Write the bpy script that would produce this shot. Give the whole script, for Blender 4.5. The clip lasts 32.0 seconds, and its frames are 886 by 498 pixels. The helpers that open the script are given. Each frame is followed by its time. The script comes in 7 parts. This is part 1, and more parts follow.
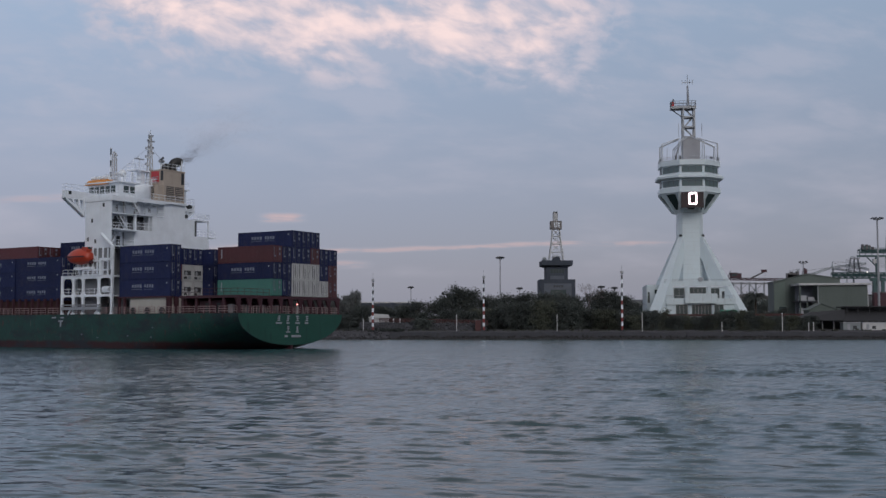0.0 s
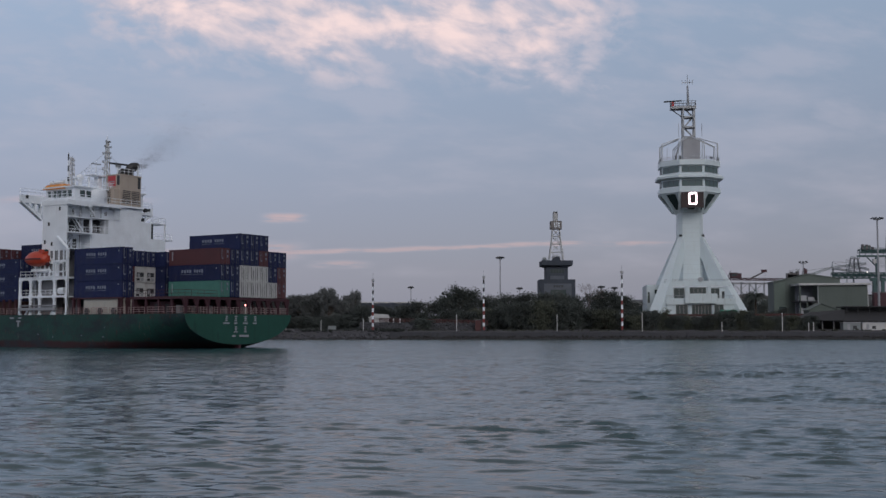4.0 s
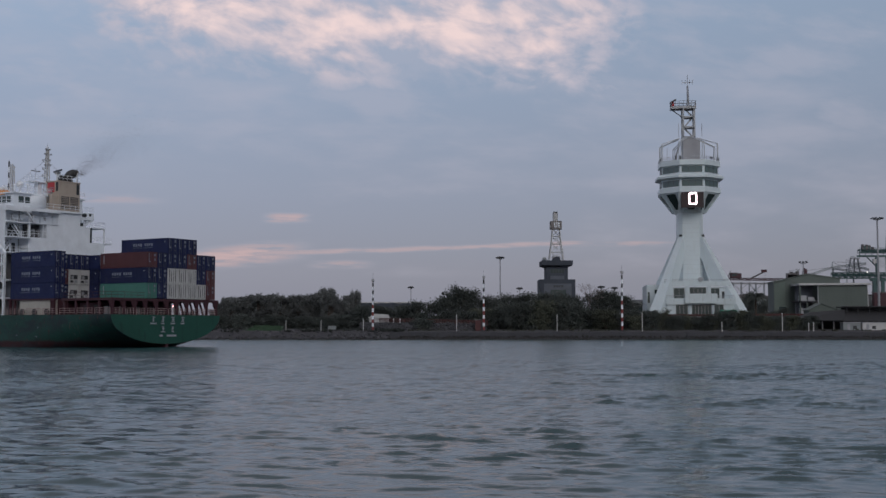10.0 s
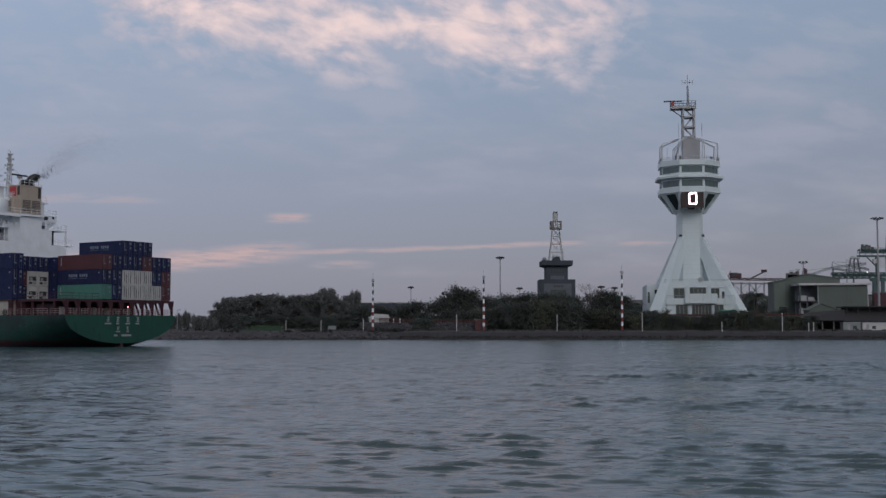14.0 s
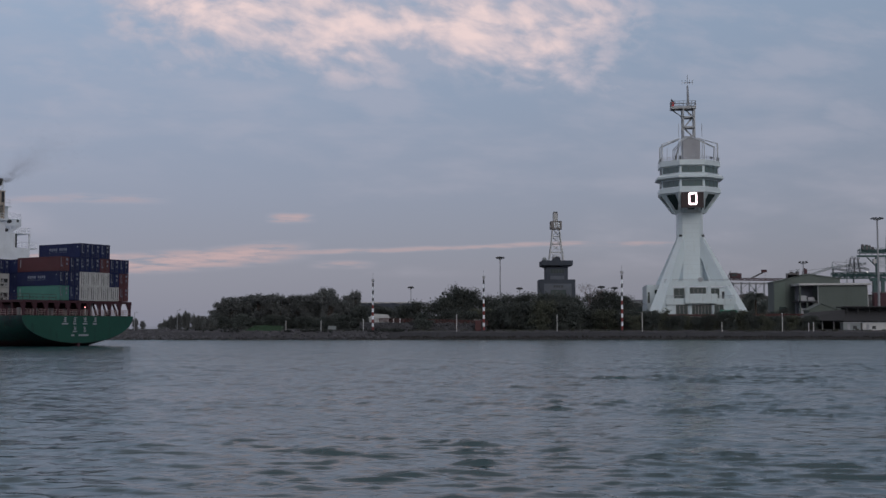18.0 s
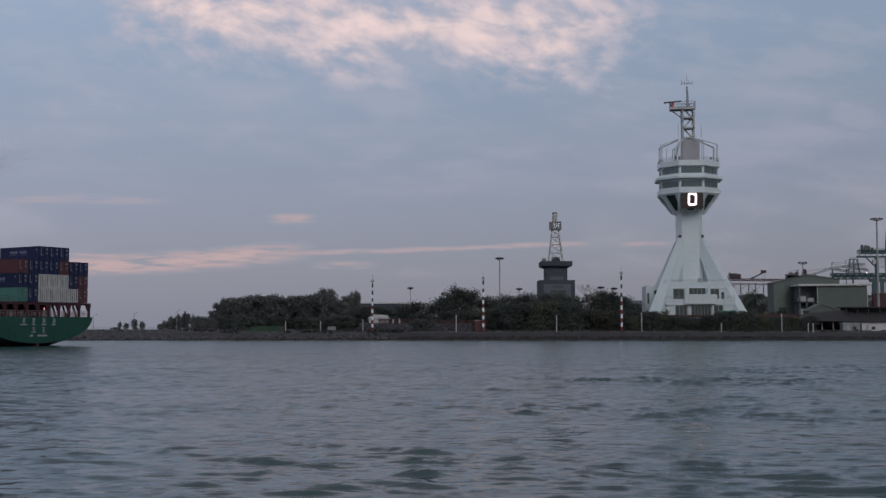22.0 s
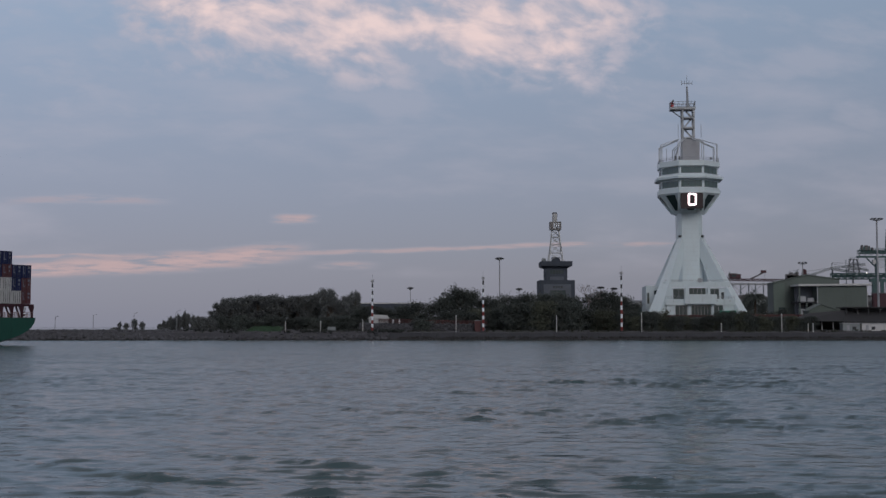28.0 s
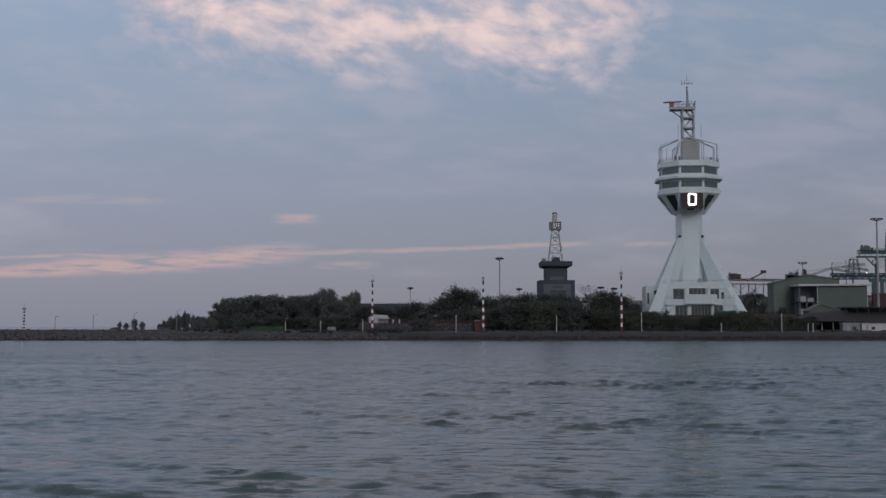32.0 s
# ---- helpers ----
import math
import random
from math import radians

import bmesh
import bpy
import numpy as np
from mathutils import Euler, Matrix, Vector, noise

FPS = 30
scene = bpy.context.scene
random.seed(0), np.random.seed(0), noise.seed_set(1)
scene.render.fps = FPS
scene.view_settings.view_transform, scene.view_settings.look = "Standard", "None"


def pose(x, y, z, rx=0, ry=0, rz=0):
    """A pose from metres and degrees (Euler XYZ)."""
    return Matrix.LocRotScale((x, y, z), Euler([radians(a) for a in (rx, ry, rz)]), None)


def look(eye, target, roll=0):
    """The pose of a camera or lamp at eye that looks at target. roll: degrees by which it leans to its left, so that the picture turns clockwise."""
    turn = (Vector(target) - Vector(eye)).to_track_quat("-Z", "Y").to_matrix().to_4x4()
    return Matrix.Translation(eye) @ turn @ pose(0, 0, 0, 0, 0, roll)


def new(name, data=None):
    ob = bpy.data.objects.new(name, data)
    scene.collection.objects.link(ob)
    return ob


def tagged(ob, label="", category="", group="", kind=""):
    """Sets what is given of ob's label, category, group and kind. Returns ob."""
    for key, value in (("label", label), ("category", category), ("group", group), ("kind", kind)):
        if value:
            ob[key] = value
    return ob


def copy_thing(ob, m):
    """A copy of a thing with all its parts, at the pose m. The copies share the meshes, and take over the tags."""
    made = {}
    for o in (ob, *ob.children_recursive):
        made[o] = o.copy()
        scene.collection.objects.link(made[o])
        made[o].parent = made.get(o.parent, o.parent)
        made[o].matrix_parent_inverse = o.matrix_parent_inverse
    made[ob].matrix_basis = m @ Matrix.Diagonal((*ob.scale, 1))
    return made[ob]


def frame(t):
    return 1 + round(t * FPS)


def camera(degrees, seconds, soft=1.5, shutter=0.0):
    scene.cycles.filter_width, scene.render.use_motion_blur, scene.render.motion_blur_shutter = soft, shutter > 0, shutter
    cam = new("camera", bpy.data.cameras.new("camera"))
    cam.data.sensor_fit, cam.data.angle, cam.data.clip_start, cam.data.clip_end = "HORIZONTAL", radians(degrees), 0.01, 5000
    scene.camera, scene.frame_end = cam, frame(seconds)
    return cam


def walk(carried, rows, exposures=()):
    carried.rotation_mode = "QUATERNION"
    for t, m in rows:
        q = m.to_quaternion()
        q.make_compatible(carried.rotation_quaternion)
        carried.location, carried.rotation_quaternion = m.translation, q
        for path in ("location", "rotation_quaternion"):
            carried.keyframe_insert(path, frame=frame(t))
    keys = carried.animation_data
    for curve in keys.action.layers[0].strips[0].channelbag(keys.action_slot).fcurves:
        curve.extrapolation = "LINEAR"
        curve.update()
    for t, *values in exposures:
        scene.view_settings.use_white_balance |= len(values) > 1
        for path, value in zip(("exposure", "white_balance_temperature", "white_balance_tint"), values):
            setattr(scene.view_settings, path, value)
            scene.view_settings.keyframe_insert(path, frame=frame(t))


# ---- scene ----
# camera on a stand 3.48 m over the water, looking north across the channel
cam = camera(41.0, 32.0)
EYE = (0.0, 0.0, 3.48)


def aim(right, up):
    """Camera pose from the turn to the right and the tilt upwards, in degrees."""
    return pose(*EYE, 90 + up, 0, -right)


walk(cam, [(0.0, aim(0.0, 3.819)), (12.0, aim(0.0, 3.821)), (19.0, aim(0.0, 3.826)), (21.5, aim(0.022, 3.852)), (32.0, aim(0.025, 3.856))],
     exposures=[(0.0, 0.15), (9.0, 0.02), (23.0, -0.06), (32.0, -0.10)])

# ---- light ----
world = bpy.data.worlds.new("dusk_sky")
scene.world = world
world.use_nodes = True
wn = world.node_tree
wn.nodes.clear()


def wnode(kind, **values):
    n = wn.nodes.new(kind)
    for k, v in values.items():
        n.inputs[int(k[1:]) if k[1:].isdigit() else k].default_value = v
    return n


w_out = wnode("ShaderNodeOutputWorld")
w_sky = wnode("ShaderNodeTexSky")
w_sky.sky_type, w_sky.sun_disc = "NISHITA", False
w_sky.sun_elevation, w_sky.sun_rotation = radians(8), radians(200)
w_bg_sky = wnode("ShaderNodeBackground", Strength=0.008)
w_bg_veil = wnode("ShaderNodeBackground", Strength=1.0)
w_add = wnode("ShaderNodeAddShader")
w_tc = wnode("ShaderNodeTexCoord")
w_sep = wnode("ShaderNodeSeparateXYZ")
w_ramp = wnode("ShaderNodeValToRGB")
wn.links.new(w_tc.outputs["Generated"], w_sep.inputs[0])
wn.links.new(w_sep.outputs["Z"], w_ramp.inputs[0])
w_side = wnode("ShaderNodeMapRange", i1=-1.0, i2=1.0, i3=1.3, i4=0.68)      # brighter towards the west
w_mul = wnode("ShaderNodeVectorMath")
w_mul.operation = "SCALE"
wn.links.new(w_sep.outputs["X"], w_side.inputs[0])
wn.links.new(w_ramp.outputs[0], w_mul.inputs[0])
wn.links.new(w_side.outputs[0], w_mul.inputs["Scale"])
wn.links.new(w_mul.outputs[0], w_bg_veil.inputs[0])
wn.links.new(w_sky.outputs[0], w_bg_sky.inputs[0])
wn.links.new(w_bg_sky.outputs[0], w_add.inputs[0])
wn.links.new(w_bg_veil.outputs[0], w_add.inputs[1])
wn.links.new(w_add.outputs[0], w_out.inputs[0])
VEIL = [(0.0, (0.211, 0.221, 0.287)), (0.05, (0.241, 0.249, 0.322)), (0.11, (0.257, 0.284, 0.378)), (0.19, (0.266, 0.321, 0.436)), (0.28, (0.284, 0.364, 0.498)), (0.42, (0.218, 0.222, 0.252)), (0.75, (0.265, 0.272, 0.30)), (1.0, (0.36, 0.37, 0.40))]
for i, (at, rgb) in enumerate(VEIL):
    el = w_ramp.color_ramp.elements[i] if i < 2 else w_ramp.color_ramp.elements.new(at)
    el.position, el.color = at, (*rgb, 1)

sun_data = bpy.data.lights.new("sun", "SUN")
sun_data.energy, sun_data.angle, sun_data.color = 0.95, radians(30), (1.0, 0.97, 0.95)
sun = new("sun", sun_data)
sun.matrix_basis = look((0, 0, 50), (-5, 16.5, 40))


# ---- materials ----
def mat(name, color, rough=0.6, metal=0.0, var=0.12, scale=0.5, fine=6.0, bump=0.1, stain=None, stain_amount=0.3, stain_scale=(0.4, 0.4, 0.1), random_tint=0.0, spec=0.5):
    """Principled paint, stone or metal with two scales of variation, stains and fine relief."""
    m = bpy.data.materials.new(name)
    m.use_nodes = True
    nt = m.node_tree
    b = nt.nodes["Principled BSDF"]
    L = nt.links.new
    tc = nt.nodes.new("ShaderNodeTexCoord")
    n1 = nt.nodes.new("ShaderNodeTexNoise")
    n1.inputs["Scale"].default_value, n1.inputs["Detail"].default_value = scale, 5
    n2 = nt.nodes.new("ShaderNodeTexNoise")
    n2.inputs["Scale"].default_value, n2.inputs["Detail"].default_value = fine, 3
    L(tc.outputs["Object"], n1.inputs["Vector"]), L(tc.outputs["Object"], n2.inputs["Vector"])
    add = nt.nodes.new("ShaderNodeMath")
    L(n1.outputs[0], add.inputs[0]), L(n2.outputs[0], add.inputs[1])
    mr = nt.nodes.new("ShaderNodeMapRange")
    mr.inputs[1].default_value, mr.inputs[2].default_value = 0.6, 1.4
    mr.inputs[3].default_value, mr.inputs[4].default_value = 1 - var, 1 + var
    L(add.outputs[0], mr.inputs[0])
    factor = mr.outputs[0]
    if random_tint:
        oi = nt.nodes.new("ShaderNodeObjectInfo")
        m2 = nt.nodes.new("ShaderNodeMapRange")
        m2.inputs[3].default_value, m2.inputs[4].default_value = 1 - random_tint, 1 + random_tint
        mul = nt.nodes.new("ShaderNodeMath")
        mul.operation = "MULTIPLY"
        L(oi.outputs["Random"], m2.inputs[0]), L(m2.outputs[0], mul.inputs[0]), L(mr.outputs[0], mul.inputs[1])
        factor = mul.outputs[0]
    vm = nt.nodes.new("ShaderNodeVectorMath")
    vm.operation = "SCALE"
    vm.inputs[0].default_value = color
    L(factor, vm.inputs["Scale"])
    col = vm.outputs[0]
    if stain:
        mp = nt.nodes.new("ShaderNodeMapping")
        mp.inputs["Scale"].default_value = stain_scale
        L(tc.outputs["Object"], mp.inputs[0])
        n3 = nt.nodes.new("ShaderNodeTexNoise")
        n3.inputs["Scale"].default_value, n3.inputs["Detail"].default_value, n3.inputs["Roughness"].default_value = 3.0, 6, 0.65
        L(mp.outputs[0], n3.inputs["Vector"])
        m3 = nt.nodes.new("ShaderNodeMapRange")
        m3.inputs[1].default_value, m3.inputs[2].default_value, m3.inputs[4].default_value = 0.55, 0.75, stain_amount
        L(n3.outputs[0], m3.inputs[0])
        mx = nt.nodes.new("ShaderNodeMix")
        mx.data_type = "RGBA"
        L(m3.outputs[0], mx.inputs[0]), L(col, mx.inputs[6])
        mx.inputs[7].default_value = (*stain, 1)
        col = mx.outputs[2]
    L(col, b.inputs["Base Color"])
    b.inputs["Roughness"].default_value, b.inputs["Metallic"].default_value = rough, metal
    b.inputs["Specular IOR Level"].default_value = spec
    if bump:
        bp = nt.nodes.new("ShaderNodeBump")
        bp.inputs["Strength"].default_value, bp.inputs["Distance"].default_value = bump, 0.05
        L(n2.outputs[0], bp.inputs["Height"]), L(bp.outputs[0], b.inputs["Normal"])
    return m


def glow(name, color, strength):
    m = bpy.data.materials.new(name)
    m.use_nodes = True
    b = m.node_tree.nodes["Principled BSDF"]
    b.inputs["Base Color"].default_value = (*color, 1)
    b.inputs["Emission Color"].default_value, b.inputs["Emission Strength"].default_value = (*color, 1), strength
    return m


RUST = (0.10, 0.035, 0.02)
M_WHITE = mat("white_paint", (0.74, 0.78, 0.835), 0.5, stain=(0.34, 0.26, 0.20), stain_amount=0.12, stain_scale=(0.5, 0.5, 0.07))
M_TILE = mat("white_tile", (0.60, 0.675, 0.71), 0.35, var=0.05, scale=0.2, stain=(0.42, 0.43, 0.40), stain_amount=0.35, stain_scale=(0.3, 0.3, 0.05))
# podium walls: real stains, base greyed below the tile to paint in shade
M_PODIUM = mat("stained_podium_in_shade", (0.53, 0.60, 0.63), 0.6, var=0.12, scale=0.3, stain=(0.30, 0.31, 0.30), stain_amount=0.5, stain_scale=(0.4, 0.4, 0.06))
M_JOINT = mat("tile_joint", (0.51, 0.57, 0.60), 0.7)
M_BEIGE = mat("beige_paint", (0.42, 0.355, 0.30), 0.55, stain=RUST, stain_amount=0.25)
M_BLUE = mat("blue_container", (0.0105, 0.017, 0.064), 0.55, var=0.22, random_tint=0.16, spec=0.25, stain=(0.06, 0.05, 0.06), stain_amount=0.35)
M_RED = mat("red_container", (0.078, 0.019, 0.025), 0.55, var=0.18, random_tint=0.2, stain=(0.06, 0.03, 0.03), stain_amount=0.4)
M_TEAL = mat("teal_container", (0.045, 0.16, 0.135), 0.5, var=0.12, stain=(0.05, 0.06, 0.05), stain_amount=0.3)
M_CWHITE = mat("white_container", (0.44, 0.44, 0.445), 0.5, random_tint=0.08, stain=(0.12, 0.08, 0.06), stain_amount=0.4)
M_OXIDE = mat("oxide_red_steel", (0.046, 0.0125, 0.020), 0.65, stain=(0.05, 0.03, 0.03), stain_amount=0.4)
M_ORANGE = mat("orange_plastic", (0.42, 0.048, 0.022), 0.4)
M_AMBER = mat("amber_paint", (0.62, 0.24, 0.04), 0.5)
M_LOGO = mat("logo_red", (0.45, 0.05, 0.06), 0.5)
M_BLACK = mat("black_paint", (0.02, 0.02, 0.022), 0.5)
# near-black: dark fittings, and a stand-in for shade inside openings
M_DARK = mat("dark_opening", (0.025, 0.028, 0.032), 0.4)
M_GREY = mat("galvanised_grey", (0.30, 0.31, 0.33), 0.5, 0.3, stain=RUST, stain_amount=0.2)
M_MARK = mat("pale_lettering", (0.28, 0.30, 0.34), 0.6)
M_DIM = mat("faded_lettering", (0.17, 0.19, 0.25), 0.6)
M_GLASS = mat("dark_glass", (0.03, 0.05, 0.05), 0.12, var=0.1, bump=0, spec=0.8)
M_GLASS2 = mat("green_grey_glass", (0.085, 0.125, 0.125), 0.15, var=0.15, bump=0, spec=0.7)
M_CONC = mat("concrete", (0.054, 0.055, 0.064), 0.9, var=0.2, scale=0.3, bump=0.4, stain=(0.03, 0.03, 0.032), stain_amount=0.6, stain_scale=(0.15, 0.15, 0.3))
M_WETCONC = mat("wet_concrete", (0.030, 0.029, 0.032), 0.6, var=0.3, scale=0.4, bump=0.4)
M_STONE = mat("dark_granite", (0.044, 0.053, 0.072), 0.8, var=0.2, bump=0.3)
M_PANEL = mat("pale_panel", (0.20, 0.22, 0.23), 0.7)
M_FACING = mat("grey_stone_facing", (0.10, 0.112, 0.136), 0.8, var=0.2, bump=0.3)
M_ROCK = mat("riprap_rock", (0.058, 0.058, 0.066), 0.95, var=0.4, scale=0.8, random_tint=0.35, bump=0.6)
M_WETROCK = mat("wet_dark_rock", (0.022, 0.021, 0.022), 0.8, var=0.4, scale=0.8, bump=0.6)
M_SOIL = mat("dry_soil", (0.048, 0.047, 0.055), 0.95, var=0.35, scale=0.15, bump=0.5, stain=(0.05, 0.055, 0.03), stain_amount=0.7, stain_scale=(0.1, 0.1, 0.1))
M_LEAF = mat("dark_foliage", (0.061, 0.070, 0.066), 0.8, var=0.32, scale=0.35, fine=2.0, bump=0, random_tint=0.3, spec=0.2)
M_LEAF2 = mat("grey_green_foliage", (0.112, 0.119, 0.120), 0.85, var=0.28, scale=0.3, fine=2.0, bump=0, random_tint=0.2, spec=0.2)
M_LEAF3 = mat("olive_foliage", (0.078, 0.085, 0.066), 0.85, var=0.3, scale=0.3, fine=2.0, bump=0, random_tint=0.3, spec=0.2)
M_BARK = mat("bark", (0.06, 0.045, 0.035), 0.9, bump=0.5)
M_WGREEN = mat("green_cladding", (0.080, 0.100, 0.092), 0.6, var=0.08, stain=(0.05, 0.06, 0.05), stain_amount=0.4, stain_scale=(0.3, 0.3, 0.04))
M_CRANE = mat("blue_green_crane", (0.035, 0.078, 0.08), 0.5)
M_STEEL = mat("dark_crane_steel", (0.09, 0.085, 0.09), 0.6)
M_ROOF = mat("black_roof", (0.022, 0.022, 0.025), 0.75, bump=0.3)
M_BAND = mat("red_band", (0.20, 0.03, 0.03), 0.5)
M_RAIL = mat("dark_red_rail", (0.075, 0.022, 0.024), 0.6)
M_ZERO = glow("sign_digit_light", (1.0, 0.74, 0.80), 4.0)
M_STERNLIGHT = glow("stern_light", (1.0, 0.28, 0.28), 6.0)
M_LAMPGLOW = glow("work_lamp", (1.0, 0.90, 0.78), 2.0)


# ---- mesh tools ----
def box(bm, x0, x1, y0, y1, z0, z1):
    vs = [bm.verts.new(p) for p in ((x0, y0, z0), (x1, y0, z0), (x1, y1, z0), (x0, y1, z0), (x0, y0, z1), (x1, y0, z1), (x1, y1, z1), (x0, y1, z1))]
    for f in ((3, 2, 1, 0), (4, 5, 6, 7), (0, 1, 5, 4), (1, 2, 6, 5), (2, 3, 7, 6), (3, 0, 4, 7)):
        bm.faces.new([vs[i] for i in f])
    return bm


def tube(bm, p, q, r, n=6, r2=None):
    p, q = Vector(p), Vector(q)
    r2 = r if r2 is None else r2
    m = (q - p).to_track_quat("Z", "Y").to_matrix()
    rings = []
    for c, rad in ((p, r), (q, r2)):
        rings.append([bm.verts.new(c + m @ Vector((rad * math.cos(2 * math.pi * i / n), rad * math.sin(2 * math.pi * i / n), 0))) for i in range(n)])
    for i in range(n):
        j = (i + 1) % n
        bm.faces.new((rings[0][i], rings[0][j], rings[1][j], rings[1][i]))
    bm.faces.new(rings[0][::-1]), bm.faces.new(rings[1])
    return bm


def loft(bm, loops, caps=True):
    """Skin closed loops of equal count, from the first to the last."""
    rings = [[bm.verts.new(p) for p in loop] for loop in loops]
    n = len(rings[0])
    for a, b in zip(rings, rings[1:]):
        for i in range(n):
            j = (i + 1) % n
            bm.faces.new((a[i], a[j], b[j], b[i]))
    if caps:
        bm.faces.new(rings[0][::-1]), bm.faces.new(rings[-1])
    bmesh.ops.recalc_face_normals(bm, faces=bm.faces)
    return bm


def prism(bm, outline, axis, a, b):
    """Extrude a 2D outline along an axis ('x', 'y' or 'z') from a to b."""
    put = {"x": lambda p, k: (k, p[0], p[1]), "y": lambda p, k: (p[0], k, p[1]), "z": lambda p, k: (p[0], p[1], k)}[axis]
    return loft(bm, [[put(p, a) for p in outline], [put(p, b) for p in outline]])


def mesh_of(name, bm, material, smooth=False):
    me = bpy.data.meshes.new(name)
    bm.to_mesh(me)
    bm.free()
    if smooth:
        me.polygons.foreach_set("use_smooth", [True] * len(me.polygons))
    for m in material if isinstance(material, (list, tuple)) else [material]:
        me.materials.append(m)
    return me


def part(name, bm, material, parent, label="", smooth=False):
    ob = new(name, mesh_of(name, bm, material, smooth) if isinstance(bm, bmesh.types.BMesh) else bm)
    ob.parent = parent
    return tagged(ob, label)


def B():
    return bmesh.new()


def bx(*a):
    return box(bmesh.new(), *a)


def thing(name, label, category, m=None, group=""):
    ob = new(name)
    if m is not None:
        ob.matrix_basis = m
    return tagged(ob, label, category, group)


def structure(name, bm, material, label="", smooth=False):
    ob = new(name, mesh_of(name, bm, material, smooth))
    return tagged(ob, label, "", "", "structure")


def railing(bm, pts, h=1.1, gap=1.8, r=0.035, bars=2):
    for a, b in zip(pts, pts[1:]):
        a, b = Vector(a), Vector(b)
        n = max(1, round((b - a).length / gap))
        for i in range(n + 1):
            p = a.lerp(b, i / n)
            tube(bm, p, p + Vector((0, 0, h)), r, 4)
        for k in range(bars):
            up = Vector((0, 0, h * (k + 1) / bars))
            tube(bm, a + up, b + up, r, 4)
    return bm


# ---- water ----
WIND = radians(250)


def water_heights(X, Y):
    """Harbour chop: smooth troughs between short peaked crests of three sizes, over a low swell."""
    rng = np.random.RandomState(4)
    dist = np.maximum(Y, 1.0)

    def field(lam0, lam1, n, spread):
        S = np.zeros_like(X)
        for _ in range(n):
            lam, a = rng.uniform(lam0, lam1), WIND + rng.normal(0, spread)
            S += np.sin(2 * math.pi / lam * (X * math.cos(a) + Y * math.sin(a)) + rng.uniform(0, 6.28))
        return S / math.sqrt(n / 2)

    groups = 0.75 + 0.25 * np.clip(field(9, 26, 9, 0.8), -1.2, 1.8)
    Z = 0.020 * field(6, 18, 9, 0.5)
    for lam0, lam1, height, power in ((0.45, 0.9, 0.013, 1.3), (0.8, 1.4, 0.022, 1.4), (1.2, 2.2, 0.028, 1.4), (2.2, 4.0, 0.012, 1.4)):
        S = field(lam0, lam1, 16, 0.42)
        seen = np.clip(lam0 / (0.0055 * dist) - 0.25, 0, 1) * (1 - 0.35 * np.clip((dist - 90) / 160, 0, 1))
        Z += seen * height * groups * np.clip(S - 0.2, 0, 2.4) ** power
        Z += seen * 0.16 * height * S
    gust = 0.80 + 0.25 * np.sin(0.043 * X + 0.7) * np.sin(0.061 * Y + 1.3) + 0.12 * np.sin(0.13 * X - 0.09 * Y)
    return Z * (gust + 0.30 / (1 + np.exp(-(X / np.maximum(Y, 10) - 0.10) / 0.06)))     # rougher towards the east bank


